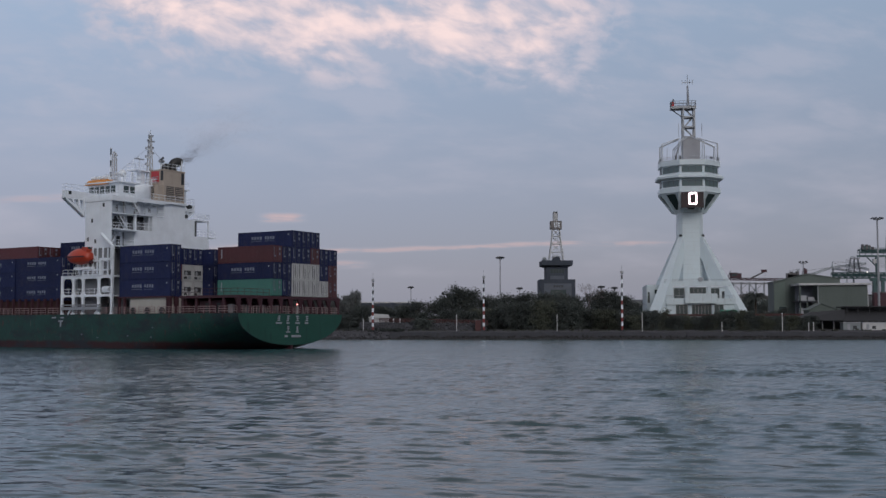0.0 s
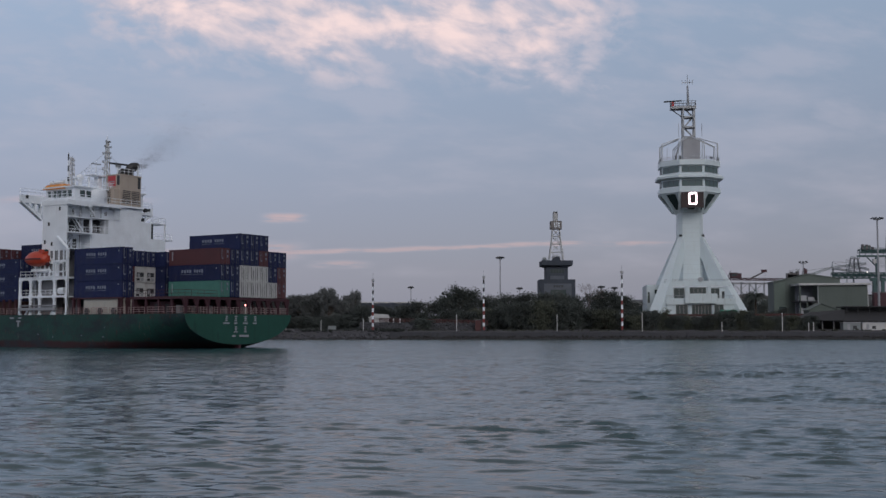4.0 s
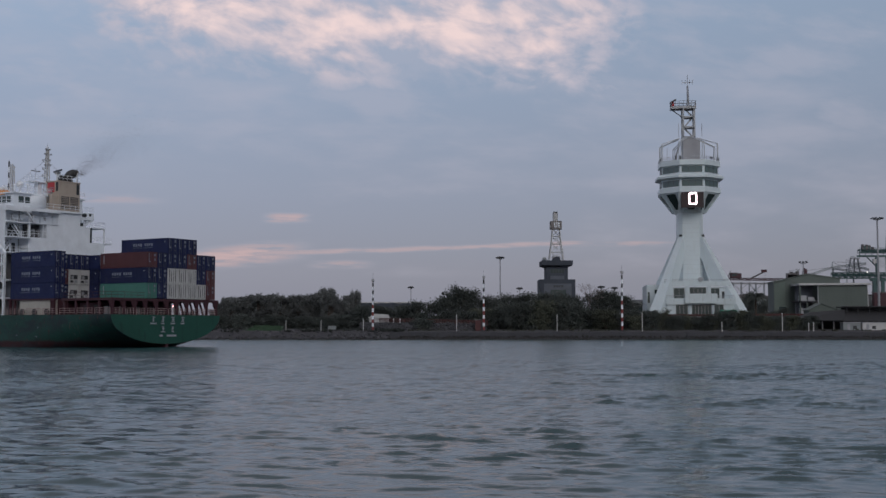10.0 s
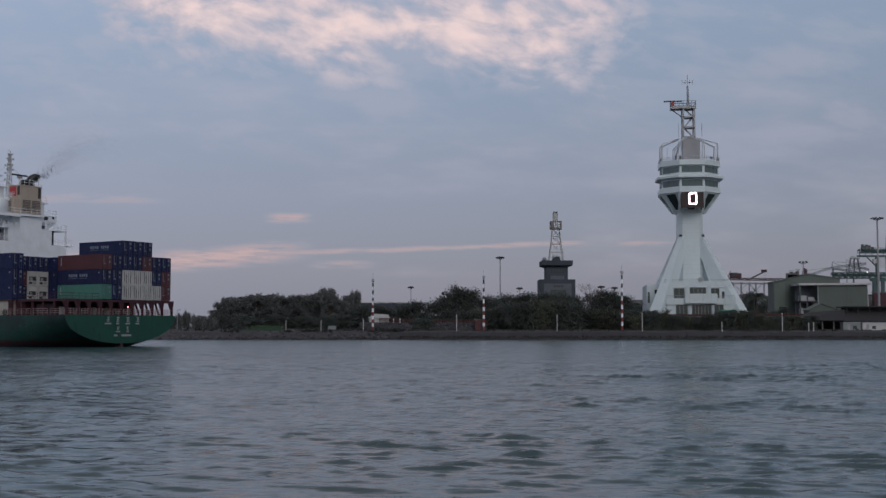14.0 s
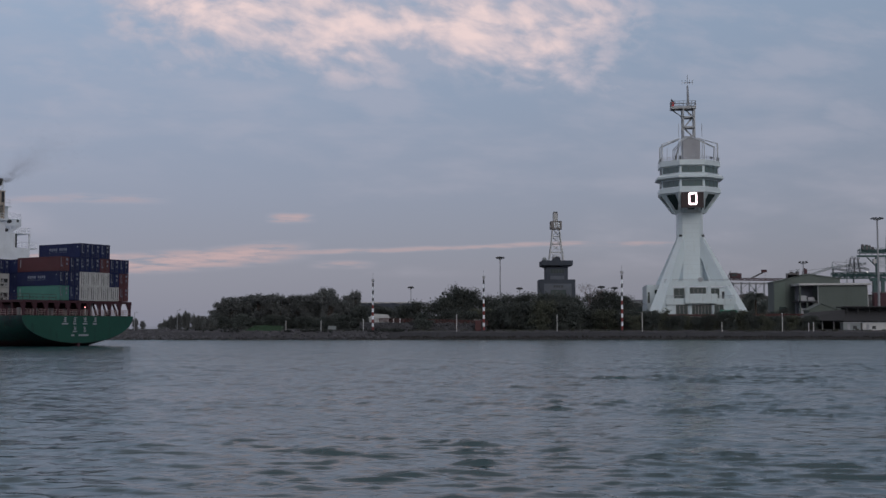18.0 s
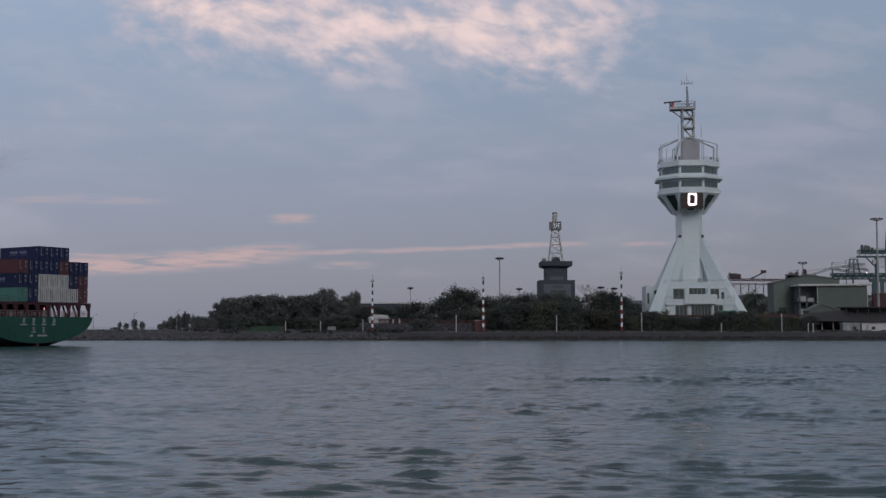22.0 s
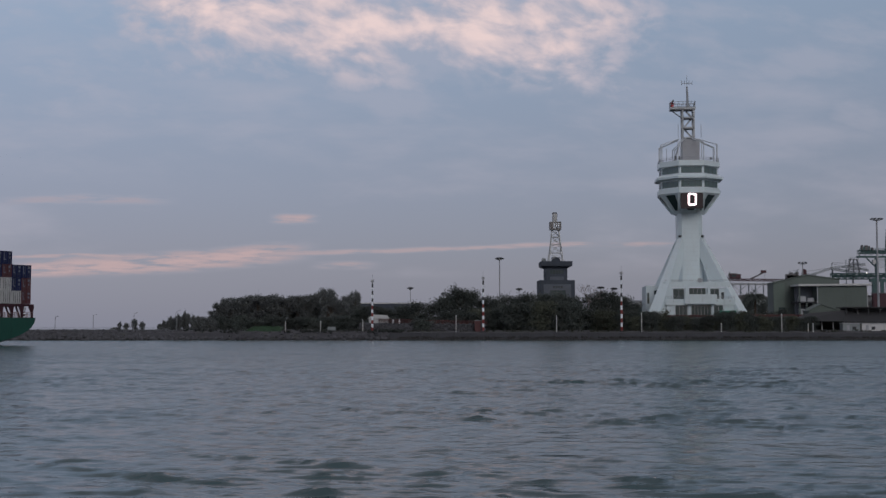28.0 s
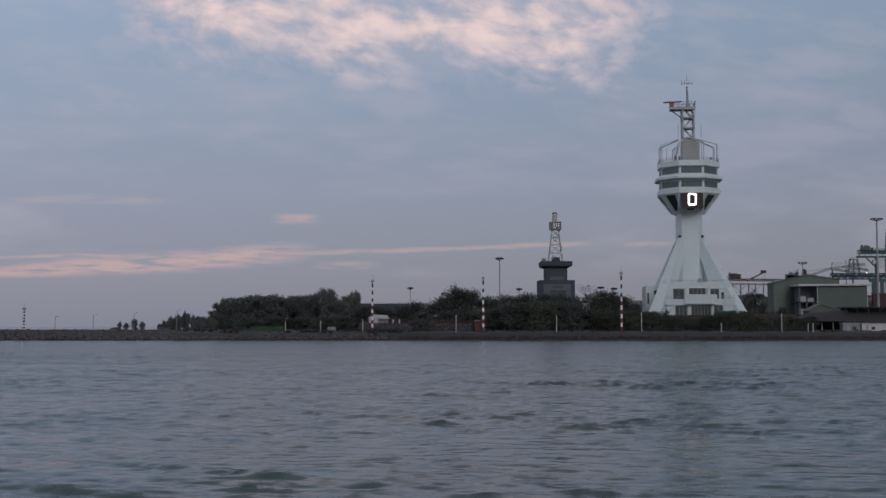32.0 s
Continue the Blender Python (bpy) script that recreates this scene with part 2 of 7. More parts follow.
def build_water():
    rows = np.concatenate([[-4000, -800, -150, -30, 0, 6], np.geomspace(12, 420, 860), [470, 560, 700, 1000, 1600, 2600, 4900]])
    cols = np.concatenate([[-5200, -1500], np.linspace(-1, 1, 500), [1500, 5200]])
    R, Cc = len(rows), len(cols)
    Y = np.repeat(rows[:, None], Cc, 1)
    half = 0.45 * np.clip(rows, 10, 420) + 16
    X = np.repeat(cols[None, :], R, 0)
    inner = np.abs(X) <= 1
    X = np.where(inner, X * half[:, None], X)
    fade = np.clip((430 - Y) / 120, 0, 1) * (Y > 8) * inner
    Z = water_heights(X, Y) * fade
    co = np.stack([X, Y, Z], -1).reshape(-1, 3).astype(np.float32)
    idx = np.arange(R * Cc).reshape(R, Cc)
    f = np.stack([idx[:-1, :-1], idx[:-1, 1:], idx[1:, 1:], idx[1:, :-1]], -1).reshape(-1, 4)
    me = bpy.data.meshes.new("water")
    me.vertices.add(len(co)), me.vertices.foreach_set("co", co.ravel())
    me.loops.add(f.size), me.loops.foreach_set("vertex_index", f.ravel().astype(np.int32))
    me.polygons.add(len(f)), me.polygons.foreach_set("loop_start", np.arange(0, f.size, 4, dtype=np.int32))
    me.polygons.foreach_set("use_smooth", np.ones(len(f), dtype=bool))
    me.update(), me.validate()
    m = bpy.data.materials.new("harbour_water")
    m.use_nodes = True
    nt = m.node_tree
    b = nt.nodes["Principled BSDF"]
    b.inputs["Base Color"].default_value = (0.019, 0.053, 0.061, 1)
    b.inputs["Roughness"].default_value, b.inputs["IOR"].default_value = 0.12, 1.33
    tc = nt.nodes.new("ShaderNodeTexCoord")
    mp = nt.nodes.new("ShaderNodeMapping")
    mp.inputs["Scale"].default_value = (0.42, 1.1, 1.0)
    mp.inputs["Rotation"].default_value = (0, 0, radians(8))
    L = nt.links.new
    sep = nt.nodes.new("ShaderNodeSeparateXYZ")
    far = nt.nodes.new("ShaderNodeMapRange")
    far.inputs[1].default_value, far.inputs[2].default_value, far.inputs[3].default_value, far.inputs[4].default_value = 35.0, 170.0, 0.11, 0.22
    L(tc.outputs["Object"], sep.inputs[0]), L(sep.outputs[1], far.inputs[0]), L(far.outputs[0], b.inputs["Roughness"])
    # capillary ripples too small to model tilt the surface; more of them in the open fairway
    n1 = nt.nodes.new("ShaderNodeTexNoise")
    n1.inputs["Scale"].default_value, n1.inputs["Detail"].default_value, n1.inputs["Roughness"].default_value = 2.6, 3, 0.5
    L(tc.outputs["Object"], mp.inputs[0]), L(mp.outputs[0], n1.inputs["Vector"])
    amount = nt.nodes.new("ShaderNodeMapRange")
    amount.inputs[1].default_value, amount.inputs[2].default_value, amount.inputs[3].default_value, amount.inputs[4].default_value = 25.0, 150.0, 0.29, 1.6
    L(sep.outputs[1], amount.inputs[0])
    mid = nt.nodes.new("ShaderNodeVectorMath")
    mid.operation = "SUBTRACT"
    mid.inputs[1].default_value = (0.5, 0.5, 0.5)
    flat = nt.nodes.new("ShaderNodeVectorMath")
    flat.operation = "MULTIPLY"
    flat.inputs[1].default_value = (0.6, 1.0, 0.0)
    tilt = nt.nodes.new("ShaderNodeVectorMath")
    tilt.operation = "SCALE"
    add = nt.nodes.new("ShaderNodeVectorMath")
    unit = nt.nodes.new("ShaderNodeVectorMath")
    unit.operation = "NORMALIZE"
    L(n1.outputs["Color"], mid.inputs[0]), L(mid.outputs[0], flat.inputs[0]), L(flat.outputs[0], tilt.inputs[0]), L(amount.outputs[0], tilt.inputs["Scale"])
    L(tilt.outputs[0], add.inputs[0]), L(tc.outputs["Normal"], add.inputs[1]), L(add.outputs[0], unit.inputs[0]), L(unit.outputs[0], b.inputs["Normal"])
    me.materials.append(m)
    return tagged(new("water", me), "grey-green choppy harbour water reflecting the dusk sky", "water", "", "structure")


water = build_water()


# ---- drifting clouds: a thin glowing sheet far overhead ----
def build_clouds():
    m = bpy.data.materials.new("lit_cloud")
    m.use_nodes = True
    nt = m.node_tree
    nt.nodes.clear()
    L = nt.links.new

    def math_n(op, a, b=None, c=None):
        n = nt.nodes.new("ShaderNodeMath")
        n.operation = op
        for i, v in enumerate((a, b, c)):
            if v is None:
                continue
            if isinstance(v, (int, float)):
                n.inputs[i].default_value = v
            else:
                L(v, n.inputs[i])
        return n.outputs[0]

    def step(x, lo, hi):
        n = nt.nodes.new("ShaderNodeMapRange")
        n.interpolation_type = "SMOOTHSTEP"
        L(x, n.inputs[0])
        n.inputs[1].default_value, n.inputs[2].default_value = lo, hi
        return n.outputs[0]

    def noise_n(vec, scale, detail=6, rough=0.55, dist=0.0):
        n = nt.nodes.new("ShaderNodeTexNoise")
        L(vec, n.inputs["Vector"])
        n.inputs["Scale"].default_value, n.inputs["Detail"].default_value = scale, detail
        n.inputs["Roughness"].default_value, n.inputs["Distortion"].default_value = rough, dist
        return n.outputs[0]

    def comb(x, y, z=0.0):
        n = nt.nodes.new("ShaderNodeCombineXYZ")
        for i, v in enumerate((x, y, z)):
            if isinstance(v, (int, float)):
                n.inputs[i].default_value = v
            else:
                L(v, n.inputs[i])
        return n.outputs[0]

    tc = nt.nodes.new("ShaderNodeTexCoord")
    sp = nt.nodes.new("ShaderNodeSeparateXYZ")
    L(tc.outputs["Object"], sp.inputs[0])
    Yc = math_n("MAXIMUM", sp.outputs[1], 300.0)
    a = math_n("DIVIDE", sp.outputs[0], Yc)            # slope to the side
    e = math_n("DIVIDE", CLOUD_Z - 3.5, Yc)            # slope upwards
    # broken upper bank: lumpy cloudlets drawn out down to the east, warmer where they are thick
    warp = noise_n(comb(a, math_n("MULTIPLY", e, 1.5), 3.0), 9, 3, 0.5)
    aw = math_n("MULTIPLY_ADD", math_n("SUBTRACT", warp, 0.5), 0.05, a)
    lean = math_n("MULTIPLY_ADD", a, 0.14, e)
    ew = math_n("MULTIPLY_ADD", math_n("SUBTRACT", warp, 0.5), -0.03, lean)
    cells = noise_n(comb(aw, math_n("MULTIPLY", ew, 1.7), 2.0), 27, 5, 0.52)
    mid = noise_n(comb(a, math_n("MULTIPLY", lean, 2.1), 8.0), 8.5, 4, 0.5)
    fine = noise_n(comb(aw, math_n("MULTIPLY", ew, 1.7), 6.0), 62, 4, 0.55)

    def mass(a0, e0, ra, re, amount):
        """A soft round patch of thicker cloud."""
        x = math_n("DIVIDE", math_n("SUBTRACT", a, a0), ra)
        y = math_n("DIVIDE", math_n("SUBTRACT", math_n("MULTIPLY_ADD", math_n("SUBTRACT", a, a0), 0.25, e), e0), re)
        d = math_n("ADD", math_n("MULTIPLY", x, x), math_n("MULTIPLY", y, y))
        return math_n("MULTIPLY", math_n("EXPONENT", math_n("MULTIPLY", d, -1.0)), amount * 0.62)

    span = math_n("MULTIPLY", step(a, -0.36, -0.20), math_n("SUBTRACT", 1.0, step(a, 0.06, 0.26)))
    env = math_n("MULTIPLY", math_n("MULTIPLY", span, step(e, 0.175, 0.275)), 0.52)
    for a0, e0, ra, re, amount in ((-0.225, 0.272, 0.060, 0.022, 0.62), (-0.150, 0.280, 0.050, 0.026, 0.50), (-0.108, 0.252, 0.040, 0.026, 0.62), (-0.093, 0.232, 0.030, 0.010, 0.34), (-0.07, 0.262, 0.035, 0.018, 0.36), (-0.012, 0.272, 0.042, 0.016, 0.48), (0.060, 0.258, 0.050, 0.020, 0.80), (0.11, 0.274, 0.05, 0.022, 0.66), (-0.09, 0.214, 0.08, 0.018, 0.24), (0.035, 0.232, 0.07, 0.018, 0.44), (0.11, 0.218, 0.10, 0.018, 0.36), (0.32, 0.222, 0.06, 0.012, 0.16), (-0.34, 0.25, 0.06, 0.02, 0.16)):
        env = math_n("ADD", env, mass(a0, e0, ra, re, amount))
    lump = math_n("ADD", math_n("MULTIPLY_ADD", math_n("SUBTRACT", cells, 0.5), 2.6, env), math_n("MULTIPLY", math_n("SUBTRACT", fine, 0.5), 0.55))
    lump = math_n("MULTIPLY_ADD", math_n("SUBTRACT", mid, 0.5), 0.7, lump)
    body_up = math_n("SUBTRACT", 1.0, math_n("MULTIPLY", step(e, 0.30, 0.40), 0.85))
    up = math_n("MULTIPLY", math_n("MULTIPLY", step(lump, -0.05, 0.85), step(env, 0.02, 0.40)), body_up)
    hot = math_n("MULTIPLY", step(lump, 0.45, 1.45), step(env, 0.25, 0.80))
    soft = noise_n(comb(a, math_n("MULTIPLY", lean, 2.6), 4.0), 11, 5, 0.55)
    haze = math_n("MULTIPLY", math_n("MULTIPLY", step(e, 0.10, 0.20), step(soft, 0.44, 0.68)), math_n("SUBTRACT", 0.27, math_n("MULTIPLY", step(e, 0.29, 0.42), 0.20)))
    # wide faint mauve veils
    veil = math_n("MULTIPLY", step(noise_n(comb(a, math_n("MULTIPLY", e, 3.5), 11.0), 4.5, 5, 0.55), 0.46, 0.72), 0.34)
    # thin pink streaks low over the horizon
    wav = math_n("MULTIPLY", math_n("SUBTRACT", noise_n(comb(a, 0.0, 5.0), 7, 3), 0.5), 0.014)

    def streak(e0, half, a0, a1, soft, amount, tilt=0.0):
        d = math_n("ABSOLUTE", math_n("SUBTRACT", math_n("ADD", math_n("ADD", e, wav), math_n("MULTIPLY", a, -tilt)), e0))
        body = math_n("SUBTRACT", 1.0, step(d, half * 0.15, half))
        rng = math_n("MULTIPLY", step(a, a0, a0 + soft), math_n("SUBTRACT", 1.0, step(a, a1 - soft, a1)))
        tex = step(noise_n(comb(a, math_n("MULTIPLY", e, 9.0), e0 * 50), 26, 5, 0.6), 0.28, 0.6)
        return math_n("MULTIPLY", math_n("MULTIPLY", body, rng), math_n("MULTIPLY", tex, amount))

    lows = streak(0.0672, 0.0034, -0.20, 0.22, 0.06, 0.5, 0.026)
    lows = math_n("MAXIMUM", lows, streak(0.0745, 0.0125, -0.45, -0.10, 0.06, 0.85, 0.075))
    lows = math_n("MAXIMUM", lows, streak(0.0615, 0.0025, -0.45, -0.24, 0.04, 0.6))
    lows = math_n("MAXIMUM", lows, streak(0.0535, 0.005, -0.12, -0.05, 0.03, 0.45))
    lows = math_n("MAXIMUM", lows, streak(0.093, 0.006, -0.155, -0.105, 0.02, 0.7))
    lows = math_n("MAXIMUM", lows, streak(0.1095, 0.006, -0.40, -0.22, 0.05, 0.3))
    alpha = math_n("MAXIMUM", math_n("MAXIMUM", math_n("MULTIPLY", up, 0.92), math_n("MAXIMUM", veil, haze)), lows)
    alpha = math_n("MULTIPLY", alpha, step(e, 0.0405, 0.048))
    warm = hot
    mx = nt.nodes.new("ShaderNodeMix")
    mx.data_type = "RGBA"
    L(warm, mx.inputs[0])
    mx.inputs[6].default_value, mx.inputs[7].default_value = (0.50, 0.475, 0.55, 1), (0.90, 0.70, 0.675, 1)
    pink = nt.nodes.new("ShaderNodeMix")
    pink.data_type = "RGBA"
    L(step(lows, 0.0, 0.35), pink.inputs[0]), L(mx.outputs[2], pink.inputs[6])
    pink.inputs[7].default_value = (0.58, 0.42, 0.42, 1)
    em = nt.nodes.new("ShaderNodeEmission")
    L(pink.outputs[2], em.inputs[0])
    tr = nt.nodes.new("ShaderNodeBsdfTransparent")
    ms = nt.nodes.new("ShaderNodeMixShader")
    L(alpha, ms.inputs[0]), L(tr.outputs[0], ms.inputs[1]), L(em.outputs[0], ms.inputs[2])
    out = nt.nodes.new("ShaderNodeOutputMaterial")
    L(ms.outputs[0], out.inputs[0])
    bm = B()
    vs = [bm.verts.new(p) for p in ((-4500, -1500, CLOUD_Z), (4500, -1500, CLOUD_Z), (4500, 6500, CLOUD_Z), (-4500, 6500, CLOUD_Z))]
    bm.faces.new(vs[::-1])
    return tagged(new("backdrop_clouds", mesh_of("backdrop_clouds", bm, m)), "thin broken dusk clouds with peach-lit edges", "clouds", "", "structure")


CLOUD_Z = 200.0
clouds = build_clouds()


# ---- land ----
def shore_line(x):
    """Distance of the water's edge."""
    return 361.0 + 1.2 * math.sin(x * 0.03)


def build_ground():
    bm = B()
    xs = [-5200, -2500, -900, -420, -300] + [-240 + i * 6 for i in range(82)] + [270, 330, 600, 1500, 5200]
    prof = [(-1.5, -1.5), (0.6, 0.25), (3.4, 2.1), (5.0, 2.5), (12, 2.9), (30, 3.3), (60, 3.5), (140, 3.5), (400, 3.4), (1200, 3.2), (4600, 3.0)]
    rows = []
    for x in xs:
        y0 = shore_line(x)
        row = []
        for d, z in prof:
            if x < -78 and d >= 5.0:        # the spit narrows into a breakwater with sea behind it
                d2, z2 = min(d, 22 + max(0, (x + 200) * 0.35)), z
                if d > 30:
                    d2, z2 = d2 + 3 + d * 0.002, -1.5
                row.append((x, y0 + d2, z2))
            else:
                row.append((x, y0 + d, z + (0.25 * noise.noise((x * 0.1, d * 0.1, 0)) if d > 4 else 0)))
        rows.append([bm.verts.new(p) for p in row])
    for a, b in zip(rows, rows[1:]):
        for i in range(len(prof) - 1):
            bm.faces.new((a[i], b[i], b[i + 1], a[i + 1]))
    bmesh.ops.recalc_face_normals(bm, faces=bm.faces)
    return structure("ground", bm, M_SOIL, "dry brown embankment with sparse grass", True)


ground = build_ground()

# concrete quay wall along the eastern shore, in cast lengths
quay = tagged(new("quay_wall"), "weathered grey concrete quay wall", "quay wall", "", "structure")
for i in range(24):
    x0 = -16 + i * 10.0
    part("wall_block", bx(x0, x0 + 9.94, 360.2 + 0.06 * (i % 3), 364.6, -1.2, 2.25 + 0.05 * math.sin(i * 2.3)), M_CONC, quay)
    part("footing_block", bx(x0, x0 + 9.9, 359.0, 360.15, -1.2, 0.55 + 0.04 * math.cos(i * 1.7)), M_WETCONC, quay)


def rock_mesh(seed, flat=0.7):
    bm = B()
    bmesh.ops.create_icosphere(bm, subdivisions=1, radius=0.5)
    for v in bm.verts:
        v.co *= 1 + 0.35 * noise.noise(v.co * 2.2 + Vector((seed * 7.1, 0, 0)))
        v.co.z *= flat
    return mesh_of("stone", bm, M_ROCK)


# ---- trees ----
def tree_parts(seed, height, width, leaves, leaf, leafmat, trunk_h=0.4, lobes=9, droop=0.0, low=0.3, lobe=1.0, slim=0.45):
    """Trunk with limbs and a crown of small leaf clumps; returns the two meshes."""
    rng = random.Random(seed)
    bm = B()
    th = height * trunk_h
    tube(bm, (0, 0, -0.5), (0.05 * width, 0, th), 0.035 * height, 7, 0.02 * height)
    centres = []
    for i in range(lobes):
        a = i * 2.4 + rng.uniform(-0.4, 0.4)
        rr = width * 0.5 * rng.uniform(0.15, 0.72)
        c = Vector((rr * math.cos(a), rr * math.sin(a), height * rng.uniform(low, 0.84)))
        centres.append((c, lobe * width * rng.uniform(0.17, 0.30), lobe * height * rng.uniform(0.10, 0.17)))
        tube(bm, (0.03 * width, 0, th * rng.uniform(0.6, 1.0)), c, 0.012 * height, 5, 0.004 * height)
    trunk = mesh_of("trunk", bm, M_BARK)
    co, faces = [], []
    for _ in range(leaves):
        c, rx, rz = centres[rng.randrange(lobes)]
        d = Vector((rng.gauss(0, 0.6), rng.gauss(0, 0.6), rng.gauss(0, 0.6)))
        p = c + Vector((d.x * rx, d.y * rx, d.z * rz))
        s = leaf * rng.uniform(0.5, 1.25)
        u = Vector((rng.gauss(0, 1), rng.gauss(0, 1), rng.gauss(0, 0.6) - droop)).normalized()
        w = u.cross(Vector((rng.gauss(0, 1), rng.gauss(0, 1), rng.gauss(0, 1)))).normalized()
        k = len(co)
        co += [p - u * s, p + w * s * slim, p + u * s, p - w * s * slim]
        faces.append((k, k + 1, k + 2, k + 3))
    me = bpy.data.meshes.new("crown")
    me.from_pydata([tuple(v) for v in co], [], faces)
    me.materials.append(leafmat)
    return trunk, me


def tree(kind, x, y, z, sx, sz, turn, label, category="tree", group="", name="tree"):
    trunk, crown = kind
    ob = thing(name, label, category, pose(x, y, z, 0, 0, turn) @ Matrix.Diagonal((sx, sx, sz, 1)), group)
    part("trunk", trunk, None, ob)
    part("crown", crown, None, ob)
    return ob


K_CAS = [tree_parts(s, 14, 11, 9000, 0.52, M_LEAF2, 0.22, 90, -0.35, 0.06, 0.46, 0.24) for s in (1, 2, 3)]
K_BROAD = [tree_parts(s, 10, 11, 6500, 0.32, M_LEAF, 0.25, 44, 0.0, 0.12, 0.75) for s in (11, 12, 13)]
K_BUSH = [tree_parts(s, 6, 9, 5200, 0.27, M_LEAF, 0.12, 40, 0.0, -0.02, 0.72) for s in (21, 22, 23)]
K_OLIVE = [tree_parts(s, 6, 9, 5200, 0.27, M_LEAF3, 0.12, 36, 0.0, -0.02, 0.72) for s in (31, 32)]
rng = random.Random(8)
# casuarina belt on the spit
for i, (x, top) in enumerate(((-77.6, 6.6), (-75.4, 9.6), (-72.6, 11.6), (-69.0, 12.0), (-65.4, 12.6), (-62.0, 12.2), (-58.6, 12.6), (-55.0, 12.0), (-51.6, 12.4), (-48.2, 12.4), (-45.0, 12.8), (-41.8, 13.9), (-38.6, 14.6), (-35.4, 10.6), (-32.8, 12.4), (-30.8, 14.0))):
    slim = 0.55 if x < -75 or x > -34 else rng.uniform(0.7, 0.95)
    tree(K_CAS[i % 3], x, 408 + rng.uniform(-8, 10), 3.2, slim, top / 13.2, rng.uniform(0, 360), "dark grey-green casuarina tree in a dense shore belt", "tree", "casuarina belt", "casuarina_tree")
for i in range(14):
    tree(K_BUSH[i % 3], -77 + i * 3.3 + rng.uniform(-0.6, 0.6), 392 + rng.uniform(-2, 3), 2.8, 0.62, rng.uniform(4.0, 5.2) / 5.5, rng.uniform(0, 360), "dark undergrowth at the foot of the casuarinas", "shrub", "casuarina undergrowth", "undergrowth_shrub")
# low shrubs and thin wispy saplings on the breakwater
K_WISP = [tree_parts(s, 6, 9, 3800, 0.34, M_LEAF2, 0.12, 40, -0.3, 0.0, 0.6, 0.3) for s in (61, 62)]
for i, (x, top) in enumerate(((-102.2, 2.9), (-101.2, 2.5), (-98.9, 2.7), (-97.8, 3.6), (-96.6, 3.0), (-90.4, 2.2), (-88.8, 3.4), (-86.8, 4.4), (-85.3, 4.0), (-83.8, 5.0), (-82.6, 6.0), (-81.2, 5.2), (-79.6, 4.2), (-78.0, 4.2), (-76.2, 3.4), (-74.5, 3.6), (-73.2, 3.2))):
    tree(K_WISP[i % 2], x, 376 + rng.uniform(0, 6), 2.6, rng.uniform(0.17, 0.30), top / 4.9, rng.uniform(0, 360), "thin wispy casuarina sapling on the breakwater", "shrub", "breakwater shrubs", "sapling")
for i, (x, top) in enumerate(((-90.0, 1.4), (-87.6, 2.0), (-85.0, 2.6), (-82.3, 3.0), (-79.5, 2.8), (-76.8, 2.5), (-74.2, 2.4), (-105.0, 0.8))):
    tree(K_WISP[i % 2], x, 382, 2.4, 0.46, top * 1.9 / 5.2, rng.uniform(0, 360), "dark rounded shrub on the breakwater", "shrub", "breakwater shrubs", "shrub")
# back row of broad trees
for x, y, top, sx in ((-27, 398, 8.5, 0.9), (-20, 400, 8.0, 0.9), (-13, 402, 8.6, 0.9), (-7, 396, 9.6, 0.9), (0, 396, 11.5, 0.9), (5.5, 398, 14.6, 1.1), (9.5, 400, 14.0, 0.8), (14, 402, 11.4, 0.9), (20, 402, 12.0, 0.9), (26, 402, 12.4, 0.9), (31, 404, 12.8, 0.9), (36, 402, 12.6, 0.8), (41, 400, 12.4, 0.8), (44.5, 402, 11.5, 0.7), (51.5, 398, 13.2, 0.8), (55.5, 398, 13.6, 0.8), (60.5, 398, 11.6, 0.8), (64, 400, 9.4, 0.7)):
    tree(K_BROAD[int(abs(x)) % 3], x, y, 3.3, sx, top / 9.6, rng.uniform(0, 360), "dark broad-crowned tree in the shore thicket", "tree", "shore thicket", "broadleaf_tree")
# front thicket
for i in range(30):
    x = -32 + i * 3.35 + rng.uniform(-0.8, 0.8)
    if -14 < x < -2 or -31 < x < -24:
        continue
    prof = 4.2 if x < -14 else 5.5 + 4.0 * math.exp(-((x - 33) / 18) ** 2)
    y = 377 + rng.uniform(0, 9)
    kind = K_OLIVE[i % 2] if i % 6 == 1 else K_BUSH[i % 3]
    tree(kind, x, y, 3.0, rng.uniform(0.8, 1.1), (prof + rng.uniform(-0.6, 0.6)) / 5.5, rng.uniform(0, 360), "dense dark green shrub in the shore thicket", "shrub", "shore thicket", "shrub")
for i in range(22):
    x = 58 + i * 2.75 + rng.uniform(-0.5, 0.5)
    tall = 6.4 if (63 < x < 70 or 87 < x < 97) else 4.8
    tree(K_OLIVE[i % 2] if i % 3 == 1 else K_BUSH[i % 3], x, 373 + rng.uniform(0, 4), 2.8, 0.62, tall / 5.5, rng.uniform(0, 360), "low green shrub on the bank before the tower", "shrub", "bank shrubs", "shrub")
for i in range(15):
    tree(K_BUSH[i % 3], 66 + i * 2.9 + rng.uniform(-0.5, 0.5), 380 + rng.uniform(0, 3), 3.0, 0.7, rng.uniform(3.8, 4.6) / 5.5, rng.uniform(0, 360), "dense green shrub at the foot of the tower", "shrub", "bank shrubs", "shrub")
